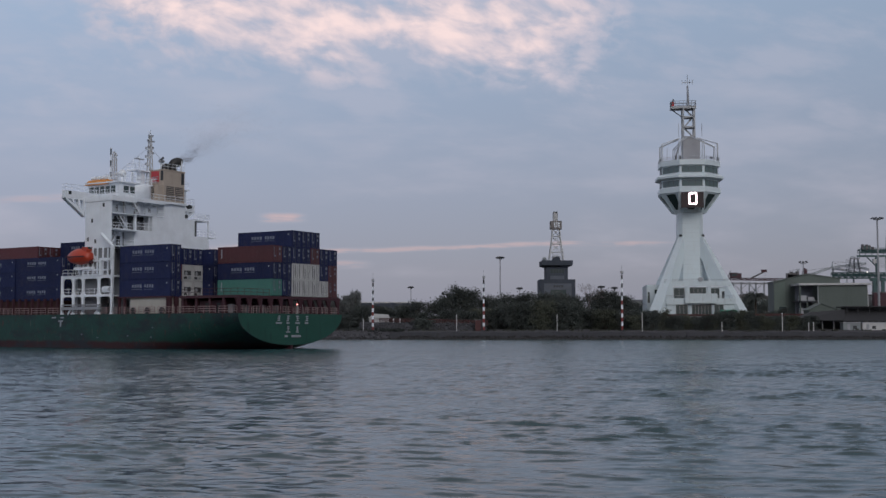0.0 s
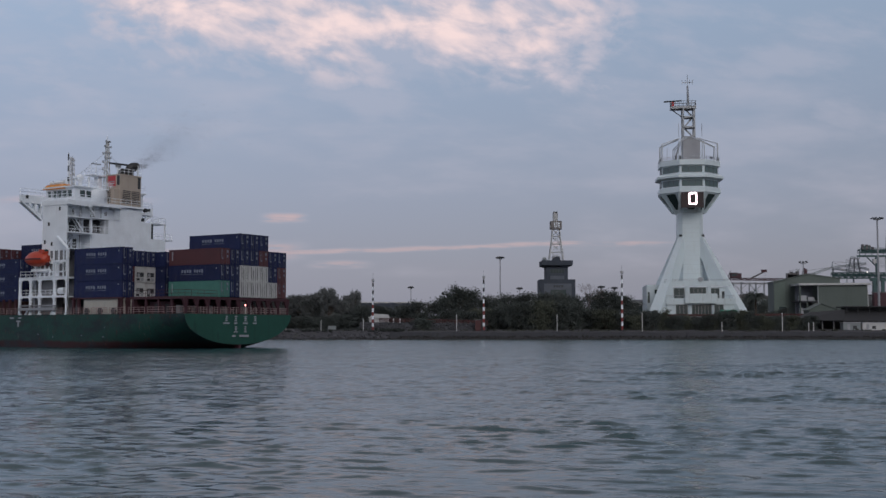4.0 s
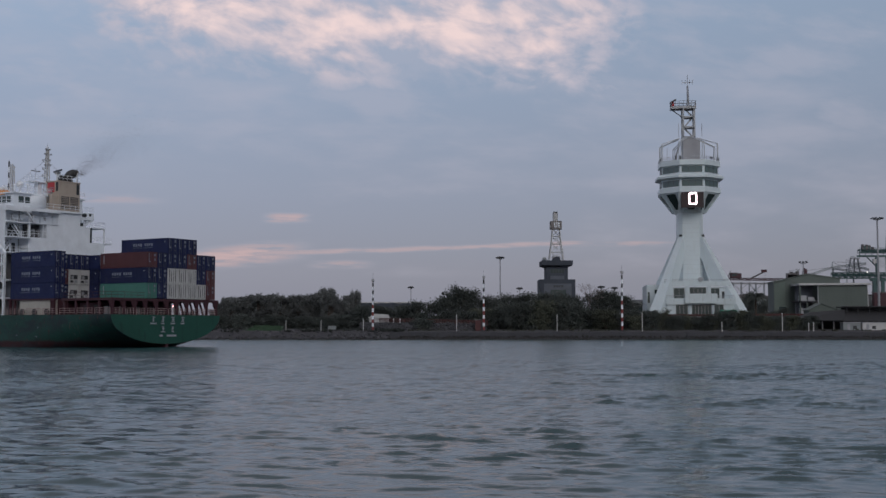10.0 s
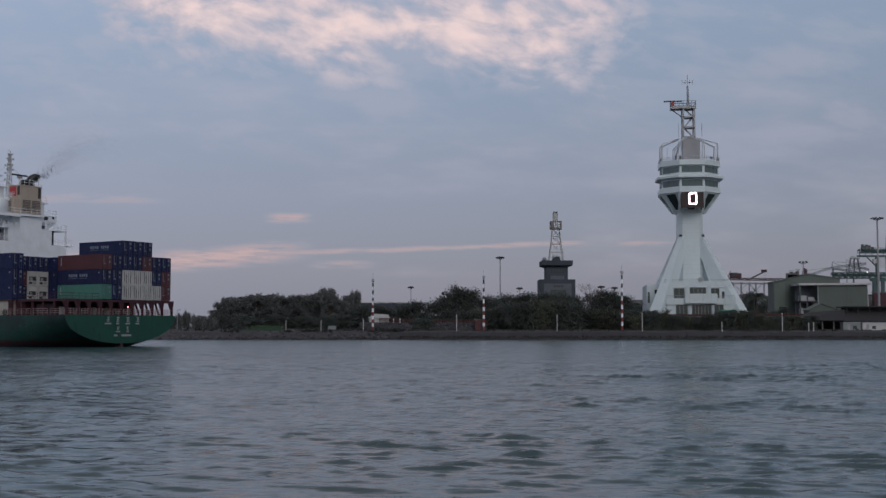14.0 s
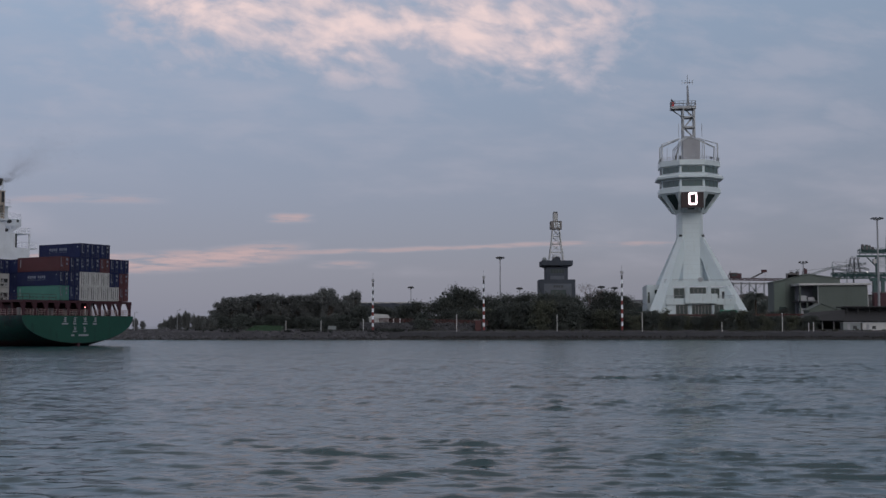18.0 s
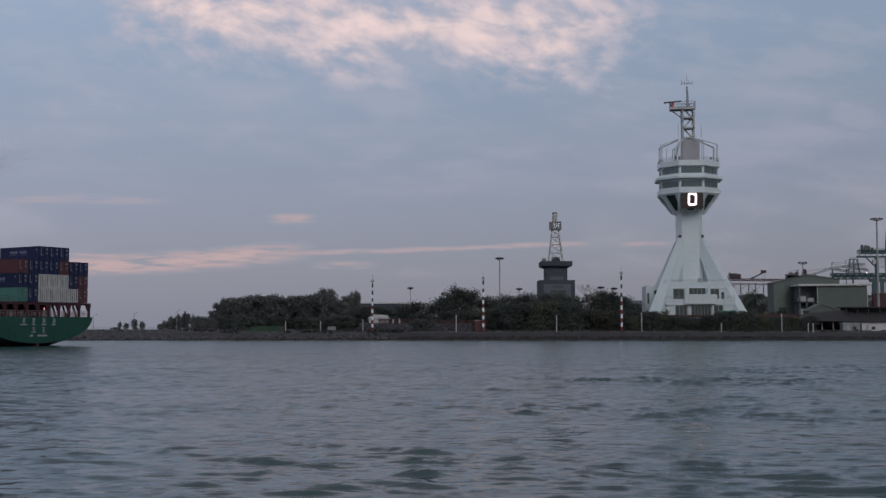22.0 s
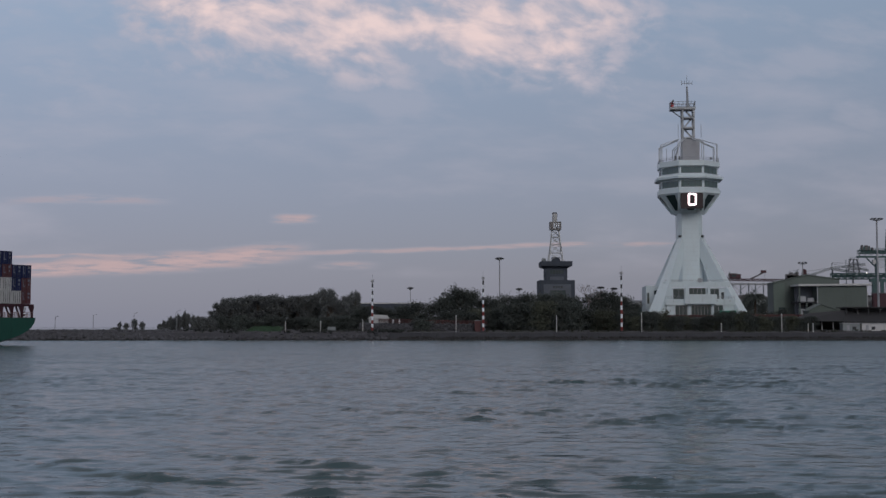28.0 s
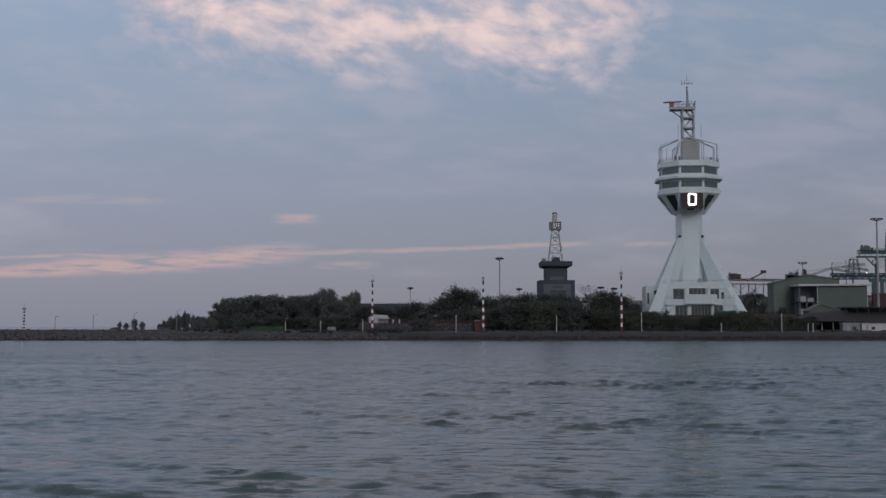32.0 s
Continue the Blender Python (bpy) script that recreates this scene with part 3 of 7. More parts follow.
for x, y, top, sx in ((111.5, 424, 7.0, 0.5), (116.0, 420, 6.2, 0.45), (119.5, 418, 7.4, 0.45)):
    tree(K_BROAD[int(x) % 3], x, y, 3.3, sx, top / 9.6, x * 11, "grey-green tree between the tower and the warehouse", "tree", "yard trees", "broadleaf_tree")
for x, top in ((-36, 4.5), (-7.5, 4.0), (-5, 3.4), (-31, 3.0), (-63.5, 5.2)):
    tree(K_BUSH[0], x, 372, 2.7, 0.6, top / 5.5, x * 7, "dark rounded shrub on the stony bank", "shrub", "bank shrubs", "shrub")


def bare_tree(x, y):
    r = random.Random(77)
    bm = B()

    def grow(p, d, ln, rad, depth):
        q = p + d * ln
        tube(bm, p, q, rad, 4, rad * 0.6)
        if depth:
            for _ in range(3):
                nd = (d + Vector((r.gauss(0, 0.55), r.gauss(0, 0.55), r.gauss(0.1, 0.3)))).normalized()
                grow(q, nd, ln * r.uniform(0.6, 0.8), rad * 0.6, depth - 1)
    grow(Vector((0, 0, 0)), Vector((0, 0, 1)), 5.6, 0.24, 5)
    ob = thing("bare_tree", "leafless pale grey tree among the shrubs", "tree", pose(x, y, 3.2))
    part("trunk", bm, mat("pale_bark", (0.14, 0.12, 0.12), 0.9), ob)


bare_tree(48.6, 397)


def palm_tree(x, y, h):
    r = random.Random(5)
    ob = thing("palm_tree", "dark date palm with a full drooping crown", "palm tree", pose(x, y, 3.3))
    part("trunk", tube(B(), (0, 0, -0.3), (0.1, 0, h), 0.45, 8, 0.36), M_BARK, ob)
    for i in range(72):
        a, lift = i * 2.4, r.uniform(-0.5, 1.1)
        d = Vector((math.cos(a), math.sin(a), 0))
        bm = B()
        prev = None
        for k in range(7):
            t = k / 6
            c = d * (4.3 * t * math.cos(lift * 0.6)) + Vector((0.1, 0, h + 3.2 * t * math.sin(lift) - 2.6 * t * t))
            side = Vector((-d.y, d.x, 0)) * (0.30 * math.sin(math.pi * min(0.95, t + 0.12)))
            cur = [bm.verts.new(c - side + Vector((0, 0, -0.2))), bm.verts.new(c), bm.verts.new(c + side + Vector((0, 0, -0.2)))]
            if prev:
                bm.faces.new((prev[0], prev[1], cur[1], cur[0])), bm.faces.new((prev[1], prev[2], cur[2], cur[1]))
            prev = cur
        part("frond", bm, M_LEAF, ob)


palm_tree(108.0, 410, 11.6)


# ---- container ship: x forward from the transom, y to port, z from the ballast waterline ----
SHIP_TURN = math.degrees(1.003) + 90
SHIP_START, SHIP_SPEED, SHIP_GAIN = (-25.51, 200.09), (-2.475, 1.68), (-0.0032, -0.0004)


def ship_pose(t):
    x, y = (SHIP_START[i] + SHIP_SPEED[i] * t + 0.5 * SHIP_GAIN[i] * t * t for i in (0, 1))
    return pose(x, y, 0.58, 0, 0, SHIP_TURN)


DECK = 5.3
BASE = 8.29
SHIP_CARGO = []      # everything that rides on the ship: object and its place on board


def hull_material():
    m = mat("green_hull_paint", (0.014, 0.052, 0.044), 0.5, var=0.35, scale=0.22, spec=0.3, stain=(0.030, 0.018, 0.022), stain_amount=0.95, stain_scale=(0.3, 0.3, 0.14))
    nt = m.node_tree
    b = nt.nodes["Principled BSDF"]
    old = b.inputs["Base Color"].links[0].from_socket
    tc = nt.nodes.new("ShaderNodeTexCoord")
    sp = nt.nodes.new("ShaderNodeSeparateXYZ")
    nz = nt.nodes.new("ShaderNodeTexNoise")
    nz.inputs["Scale"].default_value, nz.inputs["Detail"].default_value = 0.35, 6
    ad = nt.nodes.new("ShaderNodeMath")
    ad.operation = "MULTIPLY_ADD"
    ad.inputs[1].default_value = -0.9
    st = nt.nodes.new("ShaderNodeMapRange")
    st.inputs[1].default_value, st.inputs[2].default_value, st.inputs[3].default_value, st.inputs[4].default_value = -0.1, 0.4, 1.0, 0.0
    mx = nt.nodes.new("ShaderNodeMix")
    mx.data_type = "RGBA"
    mx.inputs[7].default_value = (0.036, 0.012, 0.014, 1)
    L = nt.links.new
    L(tc.outputs["Object"], sp.inputs[0]), L(tc.outputs["Object"], nz.inputs["Vector"])
    L(nz.outputs[0], ad.inputs[0]), L(sp.outputs["Z"], ad.inputs[2])
    L(ad.outputs[0], st.inputs[0]), L(st.outputs[0], mx.inputs[0]), L(old, mx.inputs[6]), L(mx.outputs[2], b.inputs["Base Color"])
    col = mx.outputs[2]
    # sooty scuffs along the side and specks of rust low down
    for scale, lo, hi, amount, shade, stretch in ((0.16, 0.47, 0.60, 0.8, (0.016, 0.024, 0.032), (1, 1, 2.2)), (1.1, 0.585, 0.66, 0.85, (0.075, 0.03, 0.028), (1, 1, 0.6)), (0.8, 0.62, 0.68, 0.6, (0.12, 0.13, 0.12), (1.5, 1, 0.25))):
        mp = nt.nodes.new("ShaderNodeMapping")
        mp.inputs["Scale"].default_value = stretch
        n = nt.nodes.new("ShaderNodeTexNoise")
        n.inputs["Scale"].default_value, n.inputs["Detail"].default_value, n.inputs["Roughness"].default_value = scale, 8, 0.68
        r = nt.nodes.new("ShaderNodeMapRange")
        r.inputs[1].default_value, r.inputs[2].default_value, r.inputs[4].default_value = lo, hi, amount
        q = nt.nodes.new("ShaderNodeMix")
        q.data_type = "RGBA"
        q.inputs[7].default_value = (*shade, 1)
        L(tc.outputs["Object"], mp.inputs[0]), L(mp.outputs[0], n.inputs["Vector"]), L(n.outputs[0], r.inputs[0])
        L(r.outputs[0], q.inputs[0]), L(col, q.inputs[6])
        col = q.outputs[2]
    L(col, b.inputs["Base Color"])
    return m


M_HULL = hull_material()
M_TRANSOM = mat("green_transom_paint", (0.017, 0.072, 0.055), 0.45, var=0.16, scale=0.3, spec=0.3, stain=(0.012, 0.03, 0.028), stain_amount=0.6, stain_scale=(0.3, 0.3, 0.08))
# M_SHADE: grey for fittings; on gallery panels and platform wall it stands in for shade
M_SHADE = mat("grey_paint_and_shade", (0.20, 0.205, 0.22), 0.7, var=0.2, stain=RUST, stain_amount=0.25)
M_DECK = mat("deck_paint", (0.05, 0.022, 0.02), 0.8)
HALF = 13.45


def hull_section(u):
    """Half breadth, floor height and fullness at u metres from the stern."""
    run = min(1, max(0, u / 30))
    bow = min(1, max(0, (u - 112) / 46))
    half = HALF * (1 - bow ** 2.2) + 0.15
    return half, 0.02 - 5.0 * run ** 0.8, 2.05 + 6.0 * run ** 1.9 - 5.5 * bow


def build_hull(ship):
    bm = B()
    loops = []
    for u in [0, 1, 2, 3, 4, 5, 6, 7, 8, 9.5, 11, 12.5, 14, 15.5, 17, 18.5, 20, 22, 24, 26, 28, 30, 40, 60, 90, 112, 120, 128, 136, 143, 149, 154, 158]:
        half, zb, n = hull_section(u)
        loop = []
        for k in range(49):
            th = math.pi * (k / 48 - 0.5)
            v = half * math.copysign(abs(math.sin(th)) ** (2 / n), th)
            z = DECK - (DECK - zb) * abs(math.cos(th)) ** (2 / n)
            loop.append((u - (0.25 if u == 0 else 0) + (0.03 * (DECK - z) if u == 0 else 0), v, z))
        loops.append(loop)
    loft(bm, loops)
    hull = part("hull", bm, M_HULL, ship, "green hull with a worn red boot stripe")
    hull.data.polygons.foreach_set("use_smooth", [True] * len(hull.data.polygons))
    hull.data.set_sharp_from_angle(angle=radians(32))
    bev = hull.modifiers.new("edge", "BEVEL")
    bev.width, bev.segments, bev.limit_method, bev.angle_limit = 0.25, 2, "ANGLE", radians(40)
    half, zb, n = hull_section(0)      # flat transom plate in a brighter, less marked green, with a crisp rim
    rim = []
    for k in range(49):
        th = math.pi * (k / 48 - 0.5)
        rim.append((half * 0.992 * math.copysign(abs(math.sin(th)) ** (2 / n), th), DECK - 0.03 - (DECK - zb - 0.07) * abs(math.cos(th)) ** (2 / n)))
    part("transom", loft(B(), [[(-0.285 + 0.03 * (DECK - z), v, z) for v, z in rim], [(-0.2 + 0.03 * (DECK - z), v, z) for v, z in rim]]), M_TRANSOM, ship, "smooth green transom plate")
    part("rudder_head", bx(-0.1, 1.6, -0.3, 0.3, -1.0, 0.15), M_OXIDE, ship)
    part("deck", bx(0.1, 112, -13.2, 13.2, DECK + 0.004, DECK + 0.06), M_DECK, ship)
    # name and port of registry on the transom, unreadable at this range: plain bars
    rs_ = random.Random(3)
    for v, z, w, h in [(3.6, 4.55, .9, .9), (1.25, 4.55, .9, .95), (-1.2, 4.55, .95, .9), (-3.7, 4.55, .9, .9), (3.6, 3.75, 1.5, .26), (1.3, 3.75, .7, .26), (-1.2, 3.75, 1.1, .26), (-3.6, 3.75, .9, .26), (1.2, 2.85, .65, .75), (-1.2, 2.85, .6, .75), (1.2, 2.25, .95, .2), (-1.2, 2.25, .5, .2), (1.7, 1.55, .7, .36), (-0.9, 1.55, 2.3, .36)]:
        bm = B()
        if h > 0.6:      # block characters as groups of strokes
            for k in range(3):
                cut = rs_.uniform(0.25, 0.5)
                box(bm, -0.33, -0.2, v - w * cut, v + w * rs_.uniform(0.25, 0.5), z - h / 2 + k * h * 0.4, z - h / 2 + k * h * 0.4 + h * 0.15)
            box(bm, -0.335, -0.205, v - w * 0.09, v + w * 0.09, z - h / 2, z + h / 2)
        else:
            box(bm, -0.33, -0.2, v - w / 2, v + w / 2, z - h / 2, z + h / 2)
        part("lettering", bm, M_MARK, ship)
    for u, z, w, h in [(43.5, 4.75, 1.1, .25), (41.3, 4.75, .9, .25), (41.7, 4.15, 1.15, .28), (41.7, 3.6, .35, .95)]:
        part("hull_mark", bx(u - w / 2, u + w / 2, 13.5, 13.63, z - h / 2, z + h / 2), M_MARK, ship)
    for u, z in ((18.6, 2.9), (19.0, 1.3), (32.0, 1.2), (36.0, 1.7), (24.5, 1.5)):      # scraped patches on the side
        part("hull_mark", bx(u, u + 0.22, 13.4, 13.63, z, z + 0.18), M_DIM, ship)


def build_ship():
    ship = thing("container_ship", "green-hulled container ship with a white deckhouse, under way", "container ship", ship_pose(0))
    build_hull(ship)
    # guard rails round the stern and along the port side
    def rail(name, pts, **k):
        part(name, railing(B(), pts, **k), M_PINK, ship)
    M_PINK = mat("rail_paint", (0.27, 0.19, 0.195), 0.6)
    for i in range(8):
        v = -13.2 + i * 3.3
        rail("stern_rail", [(0.1, v, DECK), (0.1, v + 2.9, DECK)], h=1.15, gap=0.75, r=0.05, bars=3)
    for i in range(13):
        u = 0.3 + i * 4.6
        rail("side_rail", [(u, 13.2, DECK), (u + 3.9, 13.2, DECK)], h=1.15, gap=1.3, r=0.05, bars=3)
        rail("side_rail", [(u, -13.2, DECK), (u + 3.9, -13.2, DECK)], h=1.15, gap=2.0, r=0.05, bars=3)
    # lashing frame under the aft bay: posts, cross beams and pale deck covers between
    part("lashing_beam", bx(0.0, 0.5, -13.3, 13.3, BASE - 0.55, BASE - 0.1), M_OXIDE, ship)
    part("lashing_beam", bx(12.2, 13.0, -13.2, 13.2, BASE - 0.5, BASE - 0.06), M_OXIDE, ship)
    part("lashing_beam", bx(0.5, 12.2, 12.6, 13.2, BASE - 0.5, BASE - 0.1), M_OXIDE, ship)
    part("lashing_beam", bx(0.5, 12.2, -13.2, -12.7, BASE - 0.5, BASE - 0.1), M_OXIDE, ship)
    part("lashing_platform", bx(0.5, 12.2, -12.7, 12.6, BASE - 0.45, BASE - 0.05), M_OXIDE, ship)
    part("platform_rail", railing(B(), [(12.6, 13.0, BASE - 0.1), (0.3, 13.0, BASE - 0.1), (0.3, 5.4, BASE - 0.1)], h=1.1, gap=1.5, r=0.04), M_OXIDE, ship)
    for v in [-13.0 + i * 2.58 for i in range(11)]:
        part("post", bx(0.05, 0.45, v - 0.18, v + 0.18, DECK, BASE - 0.5), M_OXIDE, ship)
        part("post", bx(12.3, 12.8, v - 0.2, v + 0.2, DECK, BASE - 0.5), M_OXIDE, ship)
    for u in (3.2, 6.2, 9.2):
        part("post", bx(u, u + 0.4, 12.65, 13.05, DECK, BASE - 0.5), M_OXIDE, ship)
    for v in [-13.0 + i * 2.58 for i in range(11)]:      # flared brackets on the stern posts, leaving open gaps between
        part("post_bracket", prism(B(), [(v - 0.45, BASE - 0.52), (v + 0.95, BASE - 0.52), (v + 0.24, BASE - 2.0), (v - 0.24, BASE - 1.4)], "x", 0.1, 0.4), M_OXIDE, ship)
    part("stern_bulkhead", bx(12.0, 12.25, -12.6, 12.5, DECK, BASE - 0.5), M_OXIDE, ship)
    part("stern_locker", bx(0.9, 1.7, -3.95, -3.3, DECK, BASE - 0.6), M_CWHITE, ship)
    for v in (-5.4, -8.0, -10.6):
        part("post_brace", prism(B(), [(v - 0.2, DECK + 0.1), (v + 0.15, DECK + 0.1), (v + 1.15, BASE - 0.55), (v + 0.8, BASE - 0.55)], "x", 1.2, 1.45), M_OXIDE, ship)
    for v in (10.2, 6.8, 3.1, -0.6):      # mooring winches on the stern deck
        part("mooring_winch", tube(B(), (3.0, v - 0.9, DECK + 0.85), (3.0, v + 0.9, DECK + 0.85), 0.62, 12), M_OXIDE, ship)
        part("winch_motor", bx(2.6, 3.6, v + 0.95, v + 1.5, DECK + 0.06, DECK + 1.5), M_SHADE, ship)
    part("stern_light", bx(-0.15, 0.0, -1.45, -1.29, 6.85, 7.01), M_STERNLIGHT, ship, "small lit stern lamp")
    part("lamp_post", bx(-0.1, 0.0, -1.42, -1.32, DECK, 6.85), M_CWHITE, ship)
    for k in range(5):
        u = 0.9 + 0.2 * k
        part("bollard", tube(B(), (u, 9 - 4.3 * k, DECK), (u, 9 - 4.3 * k, DECK + 0.9), 0.4, 10), M_BLACK, ship)
    # deck stores between the bays
    part("deck_store", bx(14.2, 15.0, -1.0, 8.0, DECK, BASE - 0.05), M_WHITE, ship)
    part("store_door", bx(14.14, 14.2, 2.6, 3.6, DECK + 0.1, DECK + 2.1), M_DARK, ship)
    part("store_door", bx(14.14, 14.2, -0.4, 0.4, DECK + 0.1, DECK + 2.1), M_GREY, ship)
    part("winch_house", bx(4.2, 9.6, 7.5, 11.9, DECK, BASE - 0.9), M_OXIDE, ship)
    for u in (5.0, 7.6):
        part("store_door", bx(u, u + 0.8, 11.9, 11.96, DECK + 0.1, DECK + 1.7), M_DARK, ship)
    part("winch", tube(B(), (13.8, 7.6, DECK + 0.75), (13.8, 6.4, DECK + 0.75), 0.7, 12), M_DARK, ship)
    part("hatch_coaming", bx(16.4, 25.5, 2.0, 12.4, DECK, BASE - 0.1), mat("cream_paint", (0.40, 0.385, 0.35), 0.6, stain=RUST), ship)
    part("hatch_coaming", bx(16.4, 28.3, -12.5, 1.8, DECK, BASE - 0.1), M_OXIDE, ship)
    for u in (15.6, 16.2, 26.5, 27.8):
        part("post", bx(u, u + 0.3, 12.3, 12.8, DECK, BASE - 0.05), M_OXIDE, ship)
    part("support_beam", bx(15.5, 28.6, 12.1, 12.7, BASE - 0.3, BASE - 0.02), M_OXIDE, ship)
    for v in (10.6, 8.9):
        part("stanchion", bx(15.7, 16.0, v, v + 0.9, DECK, BASE - 0.1), M_OXIDE, ship)
    for i in range(3):
        part("fairlead", tube(B(), (17.5 + 3.4 * i, 12.9, DECK + 0.55), (17.5 + 3.4 * i, 12.6, DECK + 0.55), 0.55, 12), M_DARK, ship)
    # forward lashing bridges and hatch sides
    part("hatch_coaming", bx(43.2, 110, -12.4, 12.1, DECK, BASE - 0.45), M_DECK, ship)
    for i in range(14):
        u = 43.5 + i * 1.75
        part("stay", bx(u, u + 0.28, 12.45, 12.95, DECK, BASE - 0.1), M_OXIDE, ship)
    build_house(ship)
    return ship


def window(bm, u, v0, v1, z0, z1):
    box(bm, u - 0.03, u + 0.06, v0, v1, z0, z1)


def build_house(ship):
    U0 = 31.7
    W = M_WHITE
    # accommodation block
    part("house_wall", bx(U0, 38.2, -6.6, 5.9, DECK, 20.55), W, ship)
    part("house_wall", bx(U0, 38.2, -6.6, 1.6, 20.55, 23.4), W, ship)
    part("house_wall", bx(U0 + 2.4, 38.2, 1.6, 5.9, 20.55, 26.0), W, ship)
    part("house_wall", bx(U0, 38.2, -6.6, -1.2, 23.4, 26.0), W, ship)
    part("house_wall", bx(U0 + 1.9, 38.2, -1.2, 1.6, 23.4, 26.0), W, ship)
    part("gallery_slab", bx(U0 - 0.15, U0 + 2.4, -1.2, 5.9, 23.25, 23.42), W, ship)
    part("recess_jamb", bx(U0 - 0.02, U0 + 0.35, 5.5, 5.9, 20.55, 23.25), W, ship)
    # near-black back sheet puts the opening's shade into the colour
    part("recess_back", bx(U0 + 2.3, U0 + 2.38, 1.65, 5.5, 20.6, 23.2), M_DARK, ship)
    for v in (2.4, 3.7, 4.9):
        part("ventilator", tube(B(), (U0 + 1.5, v, 20.6), (U0 + 1.5, v, 22.3), 0.28, 8), M_SHADE, ship)
    part("house_wall", bx(U0 + 2.6, 38.2, 5.9, 11.5, DECK, 26.0), W, ship)
    part("house_wall", bx(U0, 38.2, -9.2, -6.6, DECK, 23.4), W, ship)
    part("house_wall", bx(U0, 38.2, -13.0, -9.2, DECK, 20.3), W, ship)
    part("house_wall", bx(U0 - 0.1, U0 + 2.6, 11.25, 11.5, 13.2, 26.0), W, ship)
    for z in (17.4, 20.4, 23.3):
        part("balcony_deck", bx(U0 - 1.2 if z != 23.3 else U0 - 0.4, U0 + 2.6, 5.9, 11.3, z - 0.2, z), W, ship)
        part("balcony_rail", railing(B(), [(U0 - 0.3, 6.0, z), (U0 - 0.3, 11.2, z)], gap=1.2, r=0.04), W, ship)
    def flight(u0, u1, v0, z0, v1, z1):
        """Open ship's ladder: two stringers, treads and hand rails."""
        for u in (u0, u1 - 0.08):
            part("stair_stringer", prism(B(), [(v0 - 0.14, z0), (v0 + 0.14, z0), (v1 + 0.14, z1), (v1 - 0.14, z1)], "x", u, u + 0.08), W, ship)
            part("stair_rail", tube(B(), (u, v0, z0 + 0.95), (u, v1, z1 + 0.95), 0.045, 5), W, ship)
            for f in (0.1, 0.5, 0.9):
                p = Vector((u, v0 + (v1 - v0) * f, z0 + (z1 - z0) * f))
                part("stair_post", tube(B(), p, p + Vector((0, 0, 0.95)), 0.035, 4), W, ship)
        for k in range(9):
            f = (k + 0.5) / 9
            v, z = v0 + (v1 - v0) * f, z0 + (z1 - z0) * f
            part("tread", bx(u0 + 0.08, u1 - 0.08, v - 0.13, v + 0.13, z - 0.03, z + 0.03), M_GREY, ship)
    flight(U0 - 0.45, U0 + 0.35, 5.0, 23.45, 7.3, 26.1)
    flight(U0 + 1.0, U0 + 1.9, 10.6, 17.45, 8.4, 20.4)
    flight(U0 + 0.2, U0 + 1.1, 7.2, 20.45, 9.6, 23.3)
    # deep fascia under the bridge deck, and its brackets
    part("deck_fascia", bx(U0 - 0.5, U0 - 0.38, 5.9, 11.62, 25.35, 25.9), W, ship)
    part("deck_fascia", bx(U0 - 0.38, 38.4, 11.5, 11.62, 25.35, 25.9), W, ship)
    part("deck_fascia", bx(U0 - 0.5, U0 - 0.38, -1.2, 5.9, 25.6, 25.9), W, ship)
    for v in (-0.2, 1.6, 3.4, 5.2, 7.4, 9.4):
        part("deck_bracket", prism(B(), [(U0 - 0.35, 25.9), (U0 + 2.3, 25.9), (U0 + 2.3, 25.2), (U0 + 1.9, 25.3)], "y", v, v + 0.08), W, ship)
    for v, z, w, h in ((9.9, 24.0, 0.8, 1.75), (7.6, 23.9, 0.5, 1.1), (3.2, 23.5, 0.8, 1.85), (0.4, 24.2, 0.6, 0.7)):
        u = U0 + (2.56 if v > 5.9 else 2.36 if v > 1.6 else 1.86)
        part("house_door", bx(u - 0.04, u, v, v + w, z, z + h), M_SHADE, ship)
    for v, z in ((9.0, 22.8), (7.0, 22.6), (8.8, 19.5), (10.2, 16.6), (7.4, 16.4)):      # lamps and boxes on the gallery wall
        part("wall_box", bx(U0 + 2.3, U0 + 2.58, v, v + 0.45, z, z + 0.4), M_GREY, ship)
    part("vertical_pipe", tube(B(), (U0 + 2.45, 6.3, 12.5), (U0 + 2.45, 6.3, 25.8), 0.1, 6), M_GREY, ship)
    part("vertical_pipe", tube(B(), (U0 - 0.12, 5.75, 13.0), (U0 - 0.12, 5.75, 20.4), 0.08, 6), W, ship)
    for z in (20.55, 23.4):      # weld seams across the plating
        part("plate_seam", bx(U0 - 0.03, U0 + 0.02, -6.55, 1.5, z - 0.05, z + 0.05), W, ship)
    for v in (8.0, 9.4):
        part("house_door", bx(U0 + 2.54, U0 + 2.6, v, v + 0.8, 20.45, 22.4), M_DARK, ship)
        part("house_door", bx(U0 + 2.54, U0 + 2.6, v - 1, v - 0.2, 17.45, 19.4), M_DARK, ship)
    # flat dark panel painting in a shaded opening, with aft-wall post and rails
    part("recess_shade", bx(U0 + 2.5, U0 + 2.58, 6.1, 8.4, 20.5, 23.0), M_DARK, ship)
    part("recess_post", bx(U0 - 0.09, U0 - 0.03, 2.5, 2.62, 20.7, 23.4), W, ship)
    part("recess_rail", railing(B(), [(U0 - 0.1, 1.7, 20.7), (U0 - 0.1, 5.5, 20.7)], gap=0.9, r=0.04), W, ship)
    part("recess_rail", railing(B(), [(U0 - 0.1, -1.1, 23.42), (U0 - 0.1, 5.8, 23.42)], gap=1.0, r=0.045, bars=3), W, ship)
